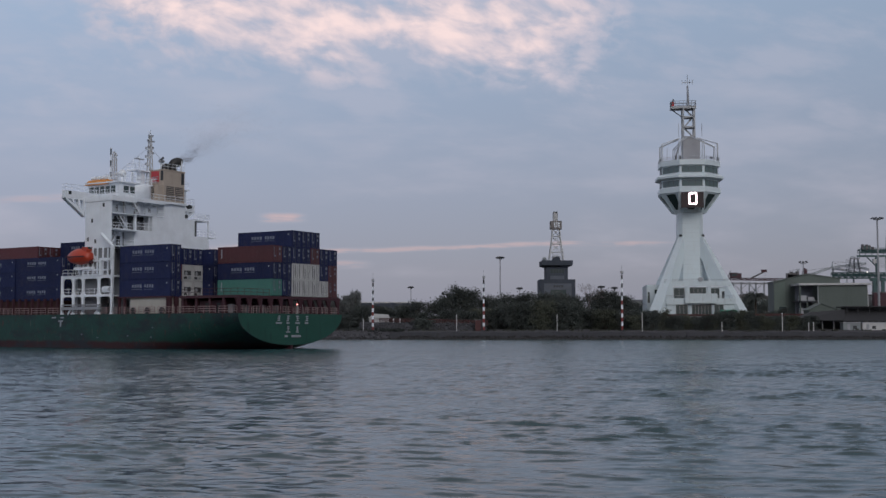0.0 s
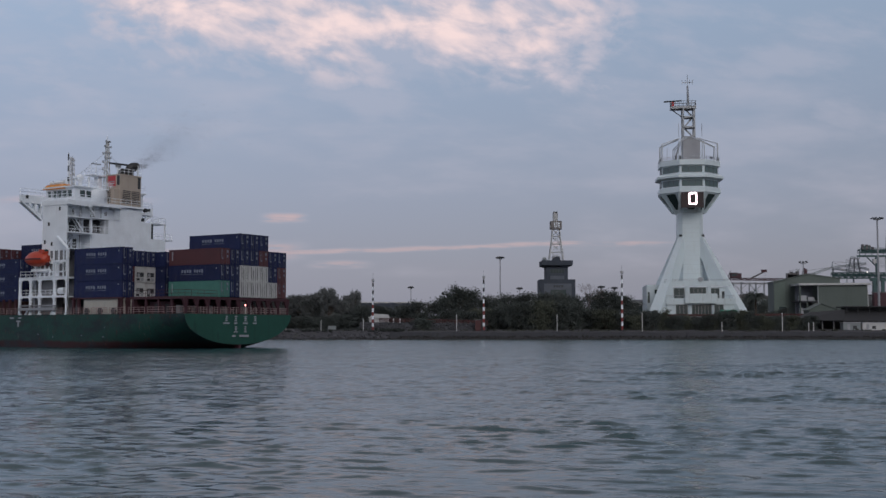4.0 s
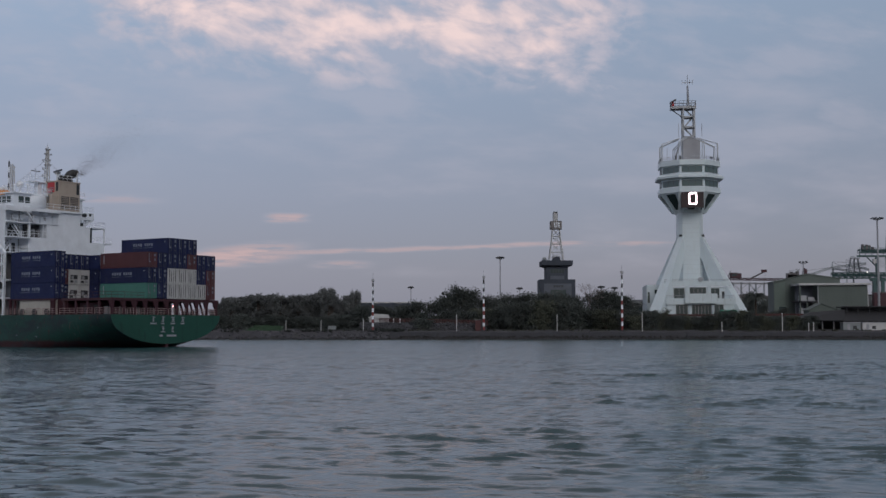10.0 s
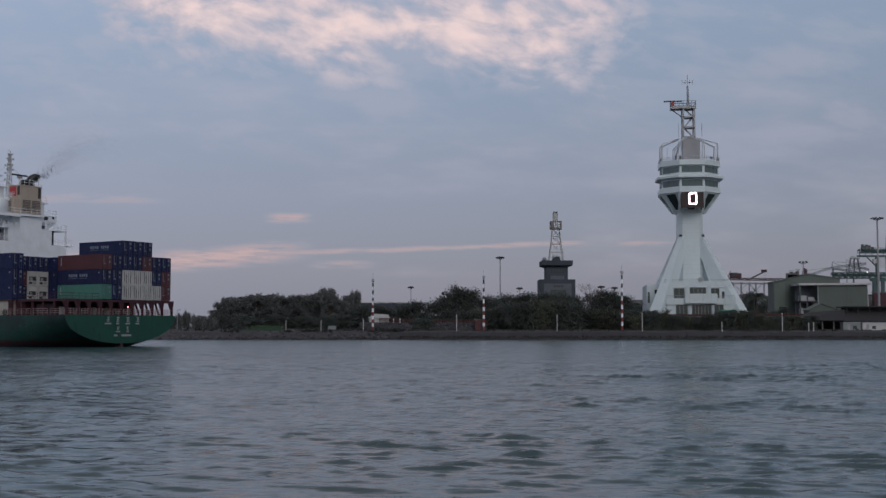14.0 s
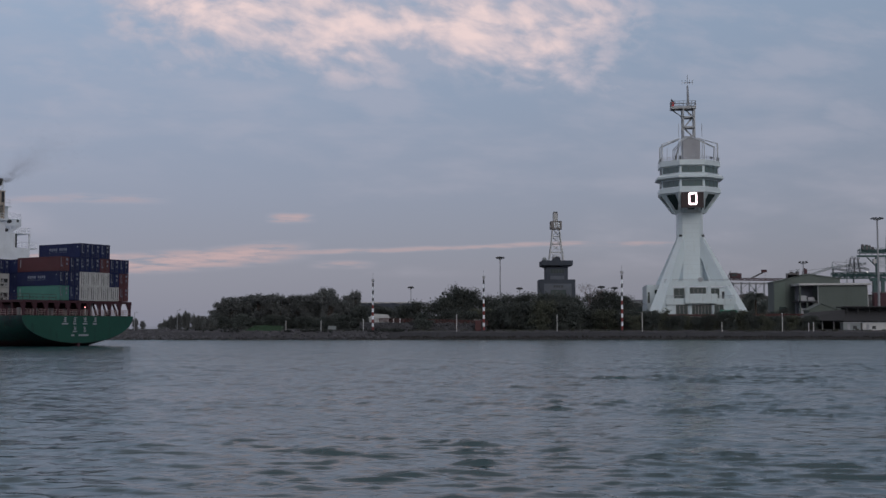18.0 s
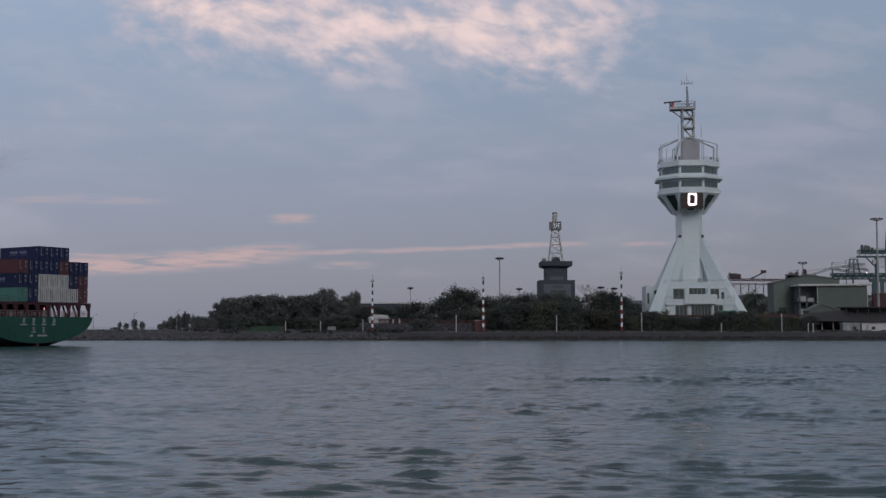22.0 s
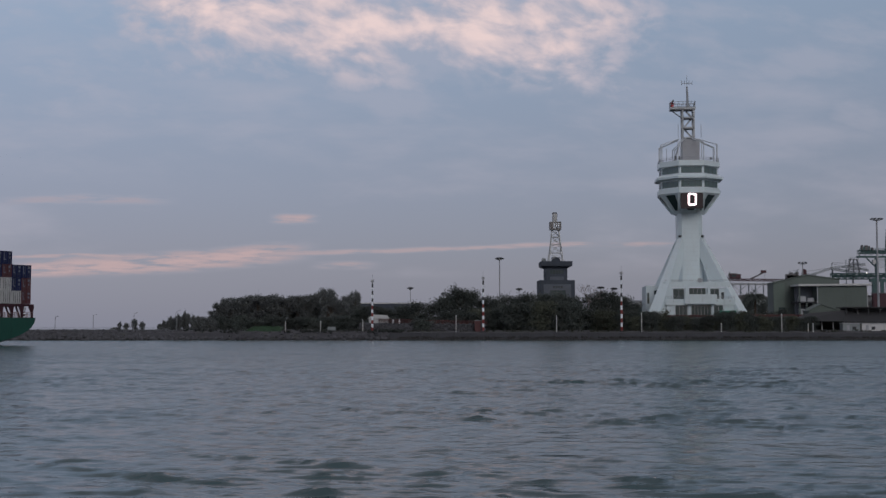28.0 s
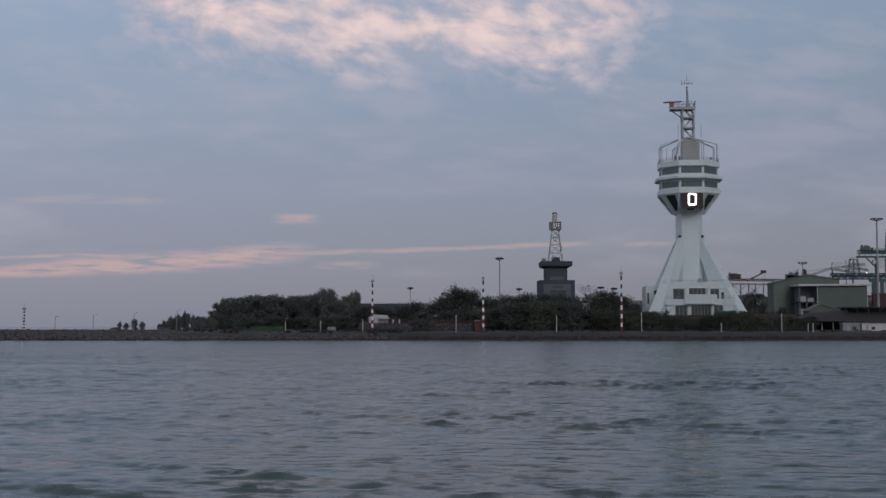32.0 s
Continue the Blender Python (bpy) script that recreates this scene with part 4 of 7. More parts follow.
    for u, z in ((33.3, 24.3), (36.2, 21.6), (37.2, 18.3), (35.3, 17.9)):
        part("porthole", bx(u, u + 0.45, 11.47, 11.53, z, z + 0.7), M_DARK, ship)
    # grey panels painted as an open gallery's shade behind the boat, with white framing
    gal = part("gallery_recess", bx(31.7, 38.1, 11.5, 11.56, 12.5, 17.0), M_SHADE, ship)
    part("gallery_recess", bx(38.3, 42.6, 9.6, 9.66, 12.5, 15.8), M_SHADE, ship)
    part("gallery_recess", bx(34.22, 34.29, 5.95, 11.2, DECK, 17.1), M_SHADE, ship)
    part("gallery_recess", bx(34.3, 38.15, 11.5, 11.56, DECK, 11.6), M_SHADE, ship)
    for u in (31.7, 33.0, 34.4, 35.6, 36.8, 38.0):
        part("gallery_post", bx(u, u + 0.2, 11.7, 11.95, 12.1, 17.1), W, ship)
    part("gallery_beam", bx(31.7, 38.2, 11.7, 11.95, 14.6, 14.85), W, ship)
    part("gallery_brace", prism(B(), [(34.6, 14.8), (35.0, 14.8), (36.8, 17.0), (36.4, 17.0)], "y", 11.75, 11.9), W, ship)
    # starboard aft platforms and lockers
    part("platform", bx(U0 - 0.2, 36, -13.0, -9.2, 23.3, 23.5), W, ship)
    part("platform_post", bx(U0 - 0.1, U0 + 0.15, -9.6, -9.2, 20.3, 23.3), M_DARK, ship)
    part("platform_post", bx(U0 - 0.1, U0 + 0.15, -13.0, -12.7, 20.3, 23.3), W, ship)
    part("platform_rail", railing(B(), [(U0, -9.2, 23.5), (U0, -13.0, 23.5), (36, -13.0, 23.5)], gap=1.0, r=0.04), W, ship)
    part("platform", bx(U0 - 0.2, 36, -14.8, -13.0, 20.2, 20.4), W, ship)
    part("platform_rail", railing(B(), [(U0, -9.5, 20.4), (U0, -14.7, 20.4)], gap=1.0, r=0.04), W, ship)
    part("search_light", tube(B(), (U0 - 0.3, -7.6, 25.8), (U0 + 0.3, -7.6, 25.8), 0.4, 10), M_DARK, ship)
    part("light_bracket", bx(U0, U0 + 0.4, -8.4, -6.6, 24.9, 25.3), W, ship)
    part("vent_box", bx(U0 - 0.2, U0 + 0.6, -7.2, -6.6, 23.6, 24.2), M_DARK, ship)
    # bridge deck, wheelhouse and wings
    part("bridge_deck", bx(U0 - 0.5, 41.6, -6.8, 11.6, 25.9, 26.25), W, ship)
    part("wheelhouse", bx(33.4, 41.4, -8.5, 8.2, 26.25, 29.0), W, ship)
    for k in range(5):
        u = 34.3 + k * 1.42
        part("bridge_window", bx(u, u + 1.15, 8.17, 8.24, 27.2, 28.5), M_GLASS, ship)
    for k in range(2):
        part("bridge_window", bx(33.36, 33.43, 5.9 - k * 1.5, 7.1 - k * 1.5, 27.3, 28.5), M_GLASS, ship)
    part("wheelhouse_roof", bx(33.0, 41.9, -9.0, 8.7, 29.0, 29.25), W, ship)
    part("roof_cowl", loft(B(), [[(36.0, 8.75, 28.85), (36.0, 6.6, 28.85), (41.95, 6.6, 28.85), (41.95, 8.75, 28.85)], [(36.4, 8.2, 29.75), (36.4, 7.0, 29.75), (41.4, 7.0, 29.75), (41.4, 8.2, 29.75)]]), M_AMBER, ship, "amber painted cowl")
    for k in range(4):
        part("life_raft", tube(B(), (36.8 + k * 1.15, 7.4, 30.15), (37.75 + k * 1.15, 7.4, 30.15), 0.42, 10), W, ship)
    for side in (1, -1):
        def strip(name, u0, u1, v0, v1, z0, z1, m=W):
            part(name, bx(u0, u1, min(side * v0, side * v1), max(side * v0, side * v1), z0, z1), m, ship)
        strip("bridge_wing", 38.4, 39.3, 8.2, 15.9, 25.7, 25.95)
        strip("wing_bulwark", 38.4, 38.5, 8.6, 15.9, 25.95, 27.15)
        strip("wing_bulwark", 39.2, 39.3, 8.6, 15.9, 25.95, 27.15)
        strip("wing_bulwark", 38.5, 39.2, 15.8, 15.9, 25.95, 27.15)
        strip("wing_repeater", 38.36, 38.4, 14.6, 15.2, 26.5, 27.1, M_DARK)
        part("wing_rail", railing(B(), [(38.45, side * 9.0, 27.15), (38.45, side * 15.8, 27.15), (39.2, side * 15.8, 27.15)], h=1.15, gap=1.4, bars=2, r=0.04), W, ship)
        part("bracket_plate", prism(B(), [(side * 11.4, 22.7), (side * 11.4, 22.95), (side * 15.9, 25.95), (side * 15.9, 25.7)], "x", 38.4, 39.3), W, ship)
        for u in (38.42, 39.1):      # web frames with two lightening holes
            bm = B()
            prism(bm, [(side * 11.4, 22.95), (side * 11.4, 23.6), (side * 15.9, 26.0), (side * 15.9, 25.9)], "x", u, u + 0.18)
            for v in (11.42, 12.7, 14.0):
                prism(bm, [(side * v, 23.2 + (v - 11.4) * 0.72), (side * (v + 0.4), 23.5 + (v - 11.4) * 0.72), (side * (v + 0.4), 25.9), (side * v, 25.9)], "x", u, u + 0.18)
            part("wing_bracket", bm, W, ship)
    part("monkey_rail", railing(B(), [(33.2, 8.6, 29.45), (33.2, -8.8, 29.45)], gap=1.4, r=0.04), W, ship)
    part("monkey_rail", railing(B(), [(33.2, 8.6, 29.45), (36.4, 8.6, 29.45)], gap=1.2, r=0.04), W, ship)
    part("deck_rail", railing(B(), [(U0 - 0.4, 11.5, 26.25), (U0 - 0.4, -6.4, 26.25)], gap=1.4, r=0.04), W, ship)
    part("deck_rail", railing(B(), [(U0 - 0.4, 11.5, 26.25), (38.2, 11.5, 26.25)], gap=1.4, r=0.04), W, ship)
    # masts on the wheelhouse roof
    pole = B()
    part("signal_pole", tube(pole, (39.0, 5.2, 29.4), (39.0, 5.2, 36.1), 0.11, 8), W, ship)
    for k in range(3):
        part("pole_band", tube(B(), (39.0, 5.2, 30.4 + k * 2.2), (39.0, 5.2, 31.5 + k * 2.2), 0.14, 8), M_BLACK, ship)
    lat = B()
    for du, dv in ((0, 0), (0.7, 0), (0, 0.7), (0.7, 0.7)):
        tube(lat, (38.2 + du, 4.3 + dv, 29.4), (38.4 + du * 0.6, 4.5 + dv * 0.6, 35.2), 0.09, 5)
    for k in range(6):
        z = 30.2 + k * 0.9
        tube(lat, (38.2, 4.3, z), (38.9, 5.0, z + 0.7), 0.07, 4), tube(lat, (38.9, 4.3, z), (38.2, 5.0, z + 0.7), 0.07, 4)
        tube(lat, (38.2, 4.3, z), (38.9, 4.3, z), 0.07, 4), tube(lat, (38.2, 5.0, z), (38.9, 5.0, z), 0.07, 4)
    part("lattice_mast", lat, M_CWHITE, ship)
    bm = B()
    bmesh.ops.create_uvsphere(bm, u_segments=14, v_segments=9, radius=0.75, matrix=Matrix.Translation((37.6, 3.6, 31.4)))
    part("radome", bm, W, ship, smooth=True)
    part("radome_stem", tube(B(), (37.6, 3.6, 29.25), (37.6, 3.6, 30.8), 0.25, 8), W, ship)
    # funnel casing
    fun = part("funnel", bx(U0 - 0.05, U0 + 3.6, -6.3, -1.0, 26.0, 32.1), M_BEIGE, ship, "beige funnel casing")
    part("funnel_cap", bx(U0 - 0.15, U0 + 3.7, -6.4, -0.9, 32.1, 32.3), M_BEIGE, ship)
    part("funnel_side_house", bx(U0 + 0.2, U0 + 3.6, -1.0, 0.4, 26.0, 29.3), M_BEIGE, ship)
    for v0 in (-3.6, -5.9):
        lou = part("louvre", bx(U0 - 0.10, U0 - 0.04, v0, v0 + 1.95, 26.7, 29.2), M_DARK, fun)
        for k in range(7):
            part("slat", bx(U0 - 0.16, U0 - 0.09, v0, v0 + 1.95, 26.85 + k * 0.34, 26.98 + k * 0.34), M_BEIGE, lou)
    lou = part("louvre", bx(U0 + 1.0, U0 + 2.8, -1.0, 0.46, 26.8, 29.1), M_DARK, fun)
    for k in range(6):
        part("slat", bx(U0 + 1.0, U0 + 2.8, 0.46, 0.52, 26.9 + k * 0.38, 27.04 + k * 0.38), M_BEIGE, lou)
    part("vent_slot", bx(U0 - 0.1, U0 - 0.04, -6.1, -5.45, 29.8, 32.0), M_DARK, fun)
    part("vent_slot", bx(U0 + 0.1, U0 + 0.75, -1.0, -0.93, 30.2, 32.0), M_DARK, fun)
    logo = part("funnel_emblem", bx(U0 + 1.2, U0 + 3.2, -1.0, -0.92, 30.0, 32.0), M_LOGO, fun)
    for k in range(2):
        part("emblem_bar", bx(U0 + 1.4, U0 + 2.9, -0.92, -0.89, 30.4 + k * 0.45, 30.55 + k * 0.45), M_MARK, logo)
    for v, r, h in ((-4.7, 0.88, 1.25), (-3.3, 0.42, 0.9), (-2.5, 0.38, 0.8)):
        bm = B()
        bend, loops = r * 1.25, []
        for k in range(10):      # upright stub, then a smooth elbow towards starboard and aft
            a = radians(max(0, k - 1) * 13)
            c = Vector((U0 + 1.6 - 0.35 * bend * (1 - math.cos(a)), v - bend * (1 - math.cos(a)), 32.2 + (h * 0.75 if k else 0) + bend * math.sin(a)))
            out = Vector((0, -math.cos(a), -math.sin(a))) if k else Vector((0, -1, 0))
            loops.append([c + out * (r * math.cos(q * math.pi / 7)) + Vector((r * math.sin(q * math.pi / 7), 0, 0)) for q in range(14)])
        loft(bm, loops)
        part("exhaust_pipe", bm, M_BLACK, ship, "soot-black bent exhaust pipe", True)
    part("cap_rail", railing(B(), [(U0, -6.3, 32.3), (U0, -1.0, 32.3)], gap=1.0, r=0.04), W, ship)
    # white rounded casing, ventilators and boxes between wheelhouse and funnel
    bm = B()
    loft(bm, [[(34.0 + 1.5 * math.cos(a) * (1 if k < 2 else 0.9), 2.6 + 2.1 * math.sin(a) * (1 if k < 2 else 0.9), z) for a in [2 * math.pi * i / 20 for i in range(20)]] for k, z in enumerate((26.25, 28.7, 29.0))])
    part("casing", bm, W, ship, "white rounded ventilation casing", True)
    for u, v, h in ((34.6, 7.2, 1.5), (33.9, 6.4, 1.1), (33.6, 4.9, 1.7)):
        part("ventilator", tube(B(), (u, v, 29.2), (u, v, 29.2 + h), 0.14, 8), W, ship)
        part("ventilator_cap", tube(B(), (u, v, 29.2 + h), (u, v, 29.45 + h), 0.3, 10, 0.2), W, ship)
    part("casing_rail", railing(B(), [(33.3, 5.0, 29.25), (33.3, -0.6, 29.25), (36.5, -0.6, 29.25)], gap=1.1, r=0.045), W, ship)
    part("antenna", tube(B(), (36.6, 2.0, 29.2), (36.6, 2.0, 34.2), 0.05, 5), W, ship)
    part("antenna", tube(B(), (35.2, 1.8, 32.1), (35.2, 1.8, 34.6), 0.06, 5), W, ship)
    part("small_radar", bx(35.1, 35.3, 0.7, 2.9, 34.0, 34.2), M_GREY, ship)
    part("platform_rail", railing(B(), [(35.2, -1.5, 32.1), (35.2, 2.7, 32.1), (37.3, 2.7, 32.1)], gap=0.9, r=0.04), W, ship)
    for z in (33.2, 34.6, 36.2):
        part("mast_bracket", prism(B(), [(-1.6, z), (-0.4, z + 0.05), (-0.4, z + 0.2), (-1.6, z + 0.35)], "x", 35.85, 36.0), W, ship)
        part("mast_lamp", tube(B(), (35.95, -0.5, z + 0.15), (35.95, -0.5, z + 0.55), 0.14, 8), M_GREY, ship)
    part("whistle_pole", tube(B(), (U0 + 0.4, -5.9, 32.3), (U0 + 0.4, -5.9, 34.4), 0.12, 6), W, ship)
    # main mast
    mast = B()
    for du, dv in ((0, 0), (0.9, 0), (0, 0.9), (0.9, 0.9)):
        tube(mast, (35.6 + du, -2.1 + dv, 29.2), (35.9 + du * 0.35, -1.8 + dv * 0.35, 39.0), 0.11, 5)
    for k in range(9):
        z, s = 30.0 + k * 1.1, 0.9 - 0.06 * k
        o = 0.033 * k
        tube(mast, (35.6 + o, -2.1 + o, z), (35.6 + o + s, -2.1 + o, z + 1.0), 0.05, 4), tube(mast, (35.6 + o, -2.1 + o + s, z), (35.6 + o + s, -2.1 + o + s, z + 1.0), 0.05, 4)
        tube(mast, (35.6 + o, -2.1 + o, z), (35.6 + o, -2.1 + o + s, z + 1.0), 0.05, 4), tube(mast, (35.6 + o + s, -2.1 + o, z), (35.6 + o + s, -2.1 + o + s, z), 0.05, 4)
    part("main_mast", mast, M_CWHITE, ship)
    for z, w in ((35.6, 1.0), (36.6, 0.9), (37.8, 1.1), (38.8, 0.7)):
        part("crosstree", bx(35.8, 35.95, -1.6 - w * 0.75, -1.6 + w * 0.75, z, z + 0.16), M_GREY, ship)
        for s in (-1, 1):
            part("mast_lamp", bx(35.75, 35.95, -1.6 + s * w * 0.7 - 0.1, -1.6 + s * w * 0.7 + 0.1, z, z + 0.32), M_GREY, ship)
    part("mast_antenna", tube(B(), (36.0, -1.6, 39.0), (36.0, -1.6, 40.0), 0.05, 5), W, ship)
    part("mast_house", bx(35.8, 36.8, -0.2, 0.8, 29.25, 31.9), W, ship)
    part("mast_platform", bx(35.2, 37.4, -1.6, 2.8, 31.9, 32.1), W, ship)
    part("radar_mast", tube(B(), (34.0, -2.6, 32.2), (34.0, -2.6, 33.9), 0.25, 8), W, ship)
    part("radar_gearbox", bx(33.6, 34.4, -3.0, -2.2, 33.9, 34.3), M_GREY, ship)
    for p, q in (((36.0, -1.6, 37.0), (39.0, 6.5, 29.3)), ((36.0, -1.6, 37.0), (33.3, -8.0, 29.3))):
        part("stay_wire", tube(B(), p, q, 0.025, 4), M_GREY, ship)
    # lower house and boat platform on the port side
    part("lower_house", bx(38.2, 42.8, -11, 9.6, DECK, 16.0), W, ship)
    part("house_band", bx(U0, 38.2, 11.5, 11.8, 13.0, 13.25), W, ship)
    part("boat_deck", bx(29.2, 42.2, 9.6, 13.3, 11.85, 12.1), W, ship)
    part("middle_deck", bx(29.2, 42.2, 9.6, 13.2, 8.45, 8.65), W, ship)
    # wall behind the frames, its grey darkened to paint in shade
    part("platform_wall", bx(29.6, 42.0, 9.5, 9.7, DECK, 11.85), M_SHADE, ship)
    part("fascia", bx(29.0, 42.2, 13.0, 13.3, 11.6, 12.15), W, ship)
    part("fascia", bx(29.0, 42.2, 13.0, 13.3, 8.4, 8.75), W, ship)
    for u in (29.0, 32.3, 36.3, 38.8, 41.8):
        part("platform_column", bx(u, u + 0.38, 12.95, 13.32, DECK, 11.7), W, ship)
    for u0, u1 in ((29.38, 32.3), (32.68, 36.3), (36.68, 38.8), (39.18, 41.8)):      # rounded knees in the frame corners
        for z0, z1 in ((DECK, 8.4), (8.75, 11.6)):
            for u, k in ((u0, 1), (u1, -1)):
                part("frame_knee", prism(B(), [(u, z1), (u + k * 0.55, z1), (u + k * 0.2, z1 - 0.18), (u, z1 - 0.6)], "y", 13.0, 13.28), W, ship)
                part("frame_knee", prism(B(), [(u, z0), (u + k * 0.4, z0), (u, z0 + 0.4)], "y", 13.0, 13.28), W, ship)
    for u, z, w, h in ((35.0, 8.65, 0.9, 1.3), (38.0, 8.65, 0.6, 1.7), (40.6, 8.65, 0.8, 0.9), (37.0, DECK, 1.0, 1.2), (34.8, 12.1, 0.7, 1.1), (33.0, 12.1, 0.9, 0.8)):
        part("deck_locker", bx(u, u + w, 10.6, 11.4, z, z + h), M_CWHITE, ship)
    flight(38.9, 41.6, 10.2, 8.7, 11.6, 11.8)
    part("tall_column", bx(29.0, 29.4, 12.9, 13.3, DECK, 17.2), W, ship)
    part("upper_frame", bx(32.0, 32.4, 12.9, 13.3, 12.1, 15.0), W, ship)
    part("upper_frame", bx(29.0, 32.4, 12.9, 13.3, 14.7, 15.1), W, ship)
    part("crane_jib", tube(B(), (29.3, 12.9, 17.0), (33.0, 12.3, 19.4), 0.28, 8), W, ship)
    part("gangway", bx(31.5, 41.5, 13.3, 13.8, 6.1, 6.6), M_GREY, ship)
    part("gangway", bx(31.5, 41.5, 13.3, 13.6, 6.85, 7.05), M_GREY, ship)
    for u in (33, 36.5, 40):
        part("gangway_strut", prism(B(), [(u, DECK), (u + 0.3, DECK), (u - 0.3, 6.1), (u - 0.6, 6.1)], "y", 13.2, 13.45), W, ship)
    part("deck_tank", tube(B(), (30.4, 12.4, 9.6), (32.0, 12.4, 9.6), 0.6, 12), W, ship)
    for u, z in ((34.0, 8.7), (40.2, 8.7), (33.6, DECK), (37.2, DECK), (40.0, DECK)):
        part("store_door", bx(u, u + 0.9, 9.7, 9.76, z + 0.05, z + 2.0), M_DARK, ship)
    part("boat_rail", railing(B(), [(32.5, 13.1, 12.1), (42.0, 13.1, 12.1)], gap=1.3, r=0.045), W, ship)
    part("middle_rail", railing(B(), [(29.7, 13.05, 8.65), (41.8, 13.05, 8.65)], gap=1.3, r=0.04), W, ship)
    for u in (35.0, 40.0):
        part("davit_arm", prism(B(), [(10.0, 12.1), (10.7, 12.1), (11.2, 13.4), (11.6, 15.6), (11.2, 15.7), (10.7, 13.6)], "x", u, u + 0.35), W, ship)
    part("boat_cradle", bx(35.4, 40.0, 11.2, 12.4, 13.2, 13.7), W, ship)


ship = build_ship()
ship_radar = part("radar_scanner", bx(-0.15, 0.15, -2.0, 2.0, 0, 0.32), M_DARK, ship)
ship_radar.matrix_basis = pose(34.0, -2.6, 34.35)


def aboard(ob, m):
    ob.matrix_basis = ship_pose(0) @ m
    SHIP_CARGO.append((ob, m))
    return ob


def lifeboat():
    ob = thing("lifeboat", "orange enclosed lifeboat hung in its davits", "lifeboat")
    loops = []
    for k in range(9):
        f = k / 8
        x = -3.1 + 6.2 * f
        s = max(0.16, math.sin(math.pi * (0.08 + 0.84 * f)) ** 0.55)
        loops.append([(x, 1.25 * s * math.cos(a) * (1 if math.sin(a) > 0 else 1.08), (1.35 if math.sin(a) > 0 else 1.25) * s * math.sin(a)) for a in [2 * math.pi * i / 18 for i in range(18)]])
    part("hull", loft(B(), loops), M_ORANGE, ob, smooth=True)
    part("cockpit", bx(-2.6, -1.1, -0.6, 0.6, 0.9, 1.5), M_ORANGE, ob)
    part("rubbing_strake", bx(-2.7, 2.7, 1.24, 1.38, -0.1, 0.08), M_OXIDE, ob)
    part("window", bx(-2.62, -2.58, -0.4, 0.4, 1.2, 1.55), M_GLASS, ob)
    part("propeller_guard", tube(B(), (-3.3, 0, -0.9), (-2.9, 0, -0.9), 0.35, 8), M_OXIDE, ob)
    return ob


aboard(lifeboat(), pose(38.2, 12.4, 15.5) @ Matrix.Diagonal((0.9, 1.05, 1.12, 1)))


# ---- shipping containers ----
def container(h, body, kind="dry", marks=True):
    """A forty foot container; x runs forward from its door end, y to port, from its centre line."""
    L_, W_ = 12.19, 2.438
    ob = thing("shipping_container", "", "container")
    bm = B()
    n = 40

    def corrugated(side):
        pts = []
        for i in range(n):
            x0 = 0.15 + (L_ - 0.3) * i / n
            st = (L_ - 0.3) / n
            pts += [(x0, side * W_ / 2 - side * 0.045), (x0 + st * 0.3, side * W_ / 2 - side * 0.045), (x0 + st * 0.5, side * W_ / 2 - side * 0.012), (x0 + st * 0.8, side * W_ / 2 - side * 0.012)]
        pts.append((L_ - 0.15, side * W_ / 2 - side * 0.045))
        return pts
    up, lo = corrugated(1), corrugated(-1)
    outline = up + lo[::-1]
    loft(bm, [[(x, y, 0.16) for x, y in outline], [(x, y, h - 0.08) for x, y in outline]])
    part("body", bm, body, ob)
    fr = B()
    for x in (0, L_ - 0.16):
        for y in (-W_ / 2, W_ / 2 - 0.16):
            box(fr, x, x + 0.16, y, y + 0.16, 0, h)
    for y in (-W_ / 2, W_ / 2 - 0.1):
        box(fr, 0.16, L_ - 0.16, y, y + 0.1, 0, 0.17), box(fr, 0.16, L_ - 0.16, y, y + 0.1, h - 0.09, h - 0.01)
    for x in (0.02, L_ - 0.14):
        box(fr, x, x + 0.12, -W_ / 2 + 0.16, W_ / 2 - 0.16, 0, 0.16), box(fr, x, x + 0.12, -W_ / 2 + 0.16, W_ / 2 - 0.16, h - 0.13, h - 0.01)
    part("corner_frame", fr, body, ob)
    if kind == "reefer":
        part("machinery_panel", bx(-0.0, 0.1, -1.02, 1.02, 0.2, h - 0.2), M_CWHITE, ob)
        part("fan_opening", bx(-0.03, 0.02, -0.85, 0.75, 0.95, h * 0.62), M_DARK, ob)
        part("fan_shroud", tube(B(), (-0.05, 0.3, h * 0.45), (-0.02, 0.3, h * 0.45), 0.34, 14), M_GREY, ob)
        part("control_box", bx(-0.06, 0.0, -0.8, -0.2, 0.3, 0.8), M_GREY, ob)
        part("control_box", bx(-0.05, 0.0, 0.1, 0.8, 0.3, 0.7), M_DARK, ob)
    else:
        for y in (-1, 1):
            d = part("door", bx(0.0, 0.08, min(y * 0.02, y * 1.06), max(y * 0.02, y * 1.06), 0.17, h - 0.14), body, ob)
            for k in (0.33, 0.78):
                part("locking_bar", tube(B(), (-0.04, y * k, 0.1), (-0.04, y * k, h - 0.1), 0.028, 5), M_STEEL, d)
        if marks:
            if kind == "white":
                # dark upright strips of uneven height on the door leaves
                for k in range(4):
                    part("door_streak", bx(-0.012, -0.002, -0.93 + 0.52 * k, -0.80 + 0.5 * k, 0.3 + 0.2 * (k % 2), h - 0.25 * (1 + k % 3)), M_DARK, ob)
            else:      # unreadable number and weight panels on the door
                part("door_marking", bx(-0.015, -0.002, 0.68, 0.86, h * 0.32, h * 0.92), M_DIM, ob)
                part("door_marking", bx(-0.015, -0.002, 0.40, 0.68, h * 0.32, h * 0.40), M_DIM, ob)
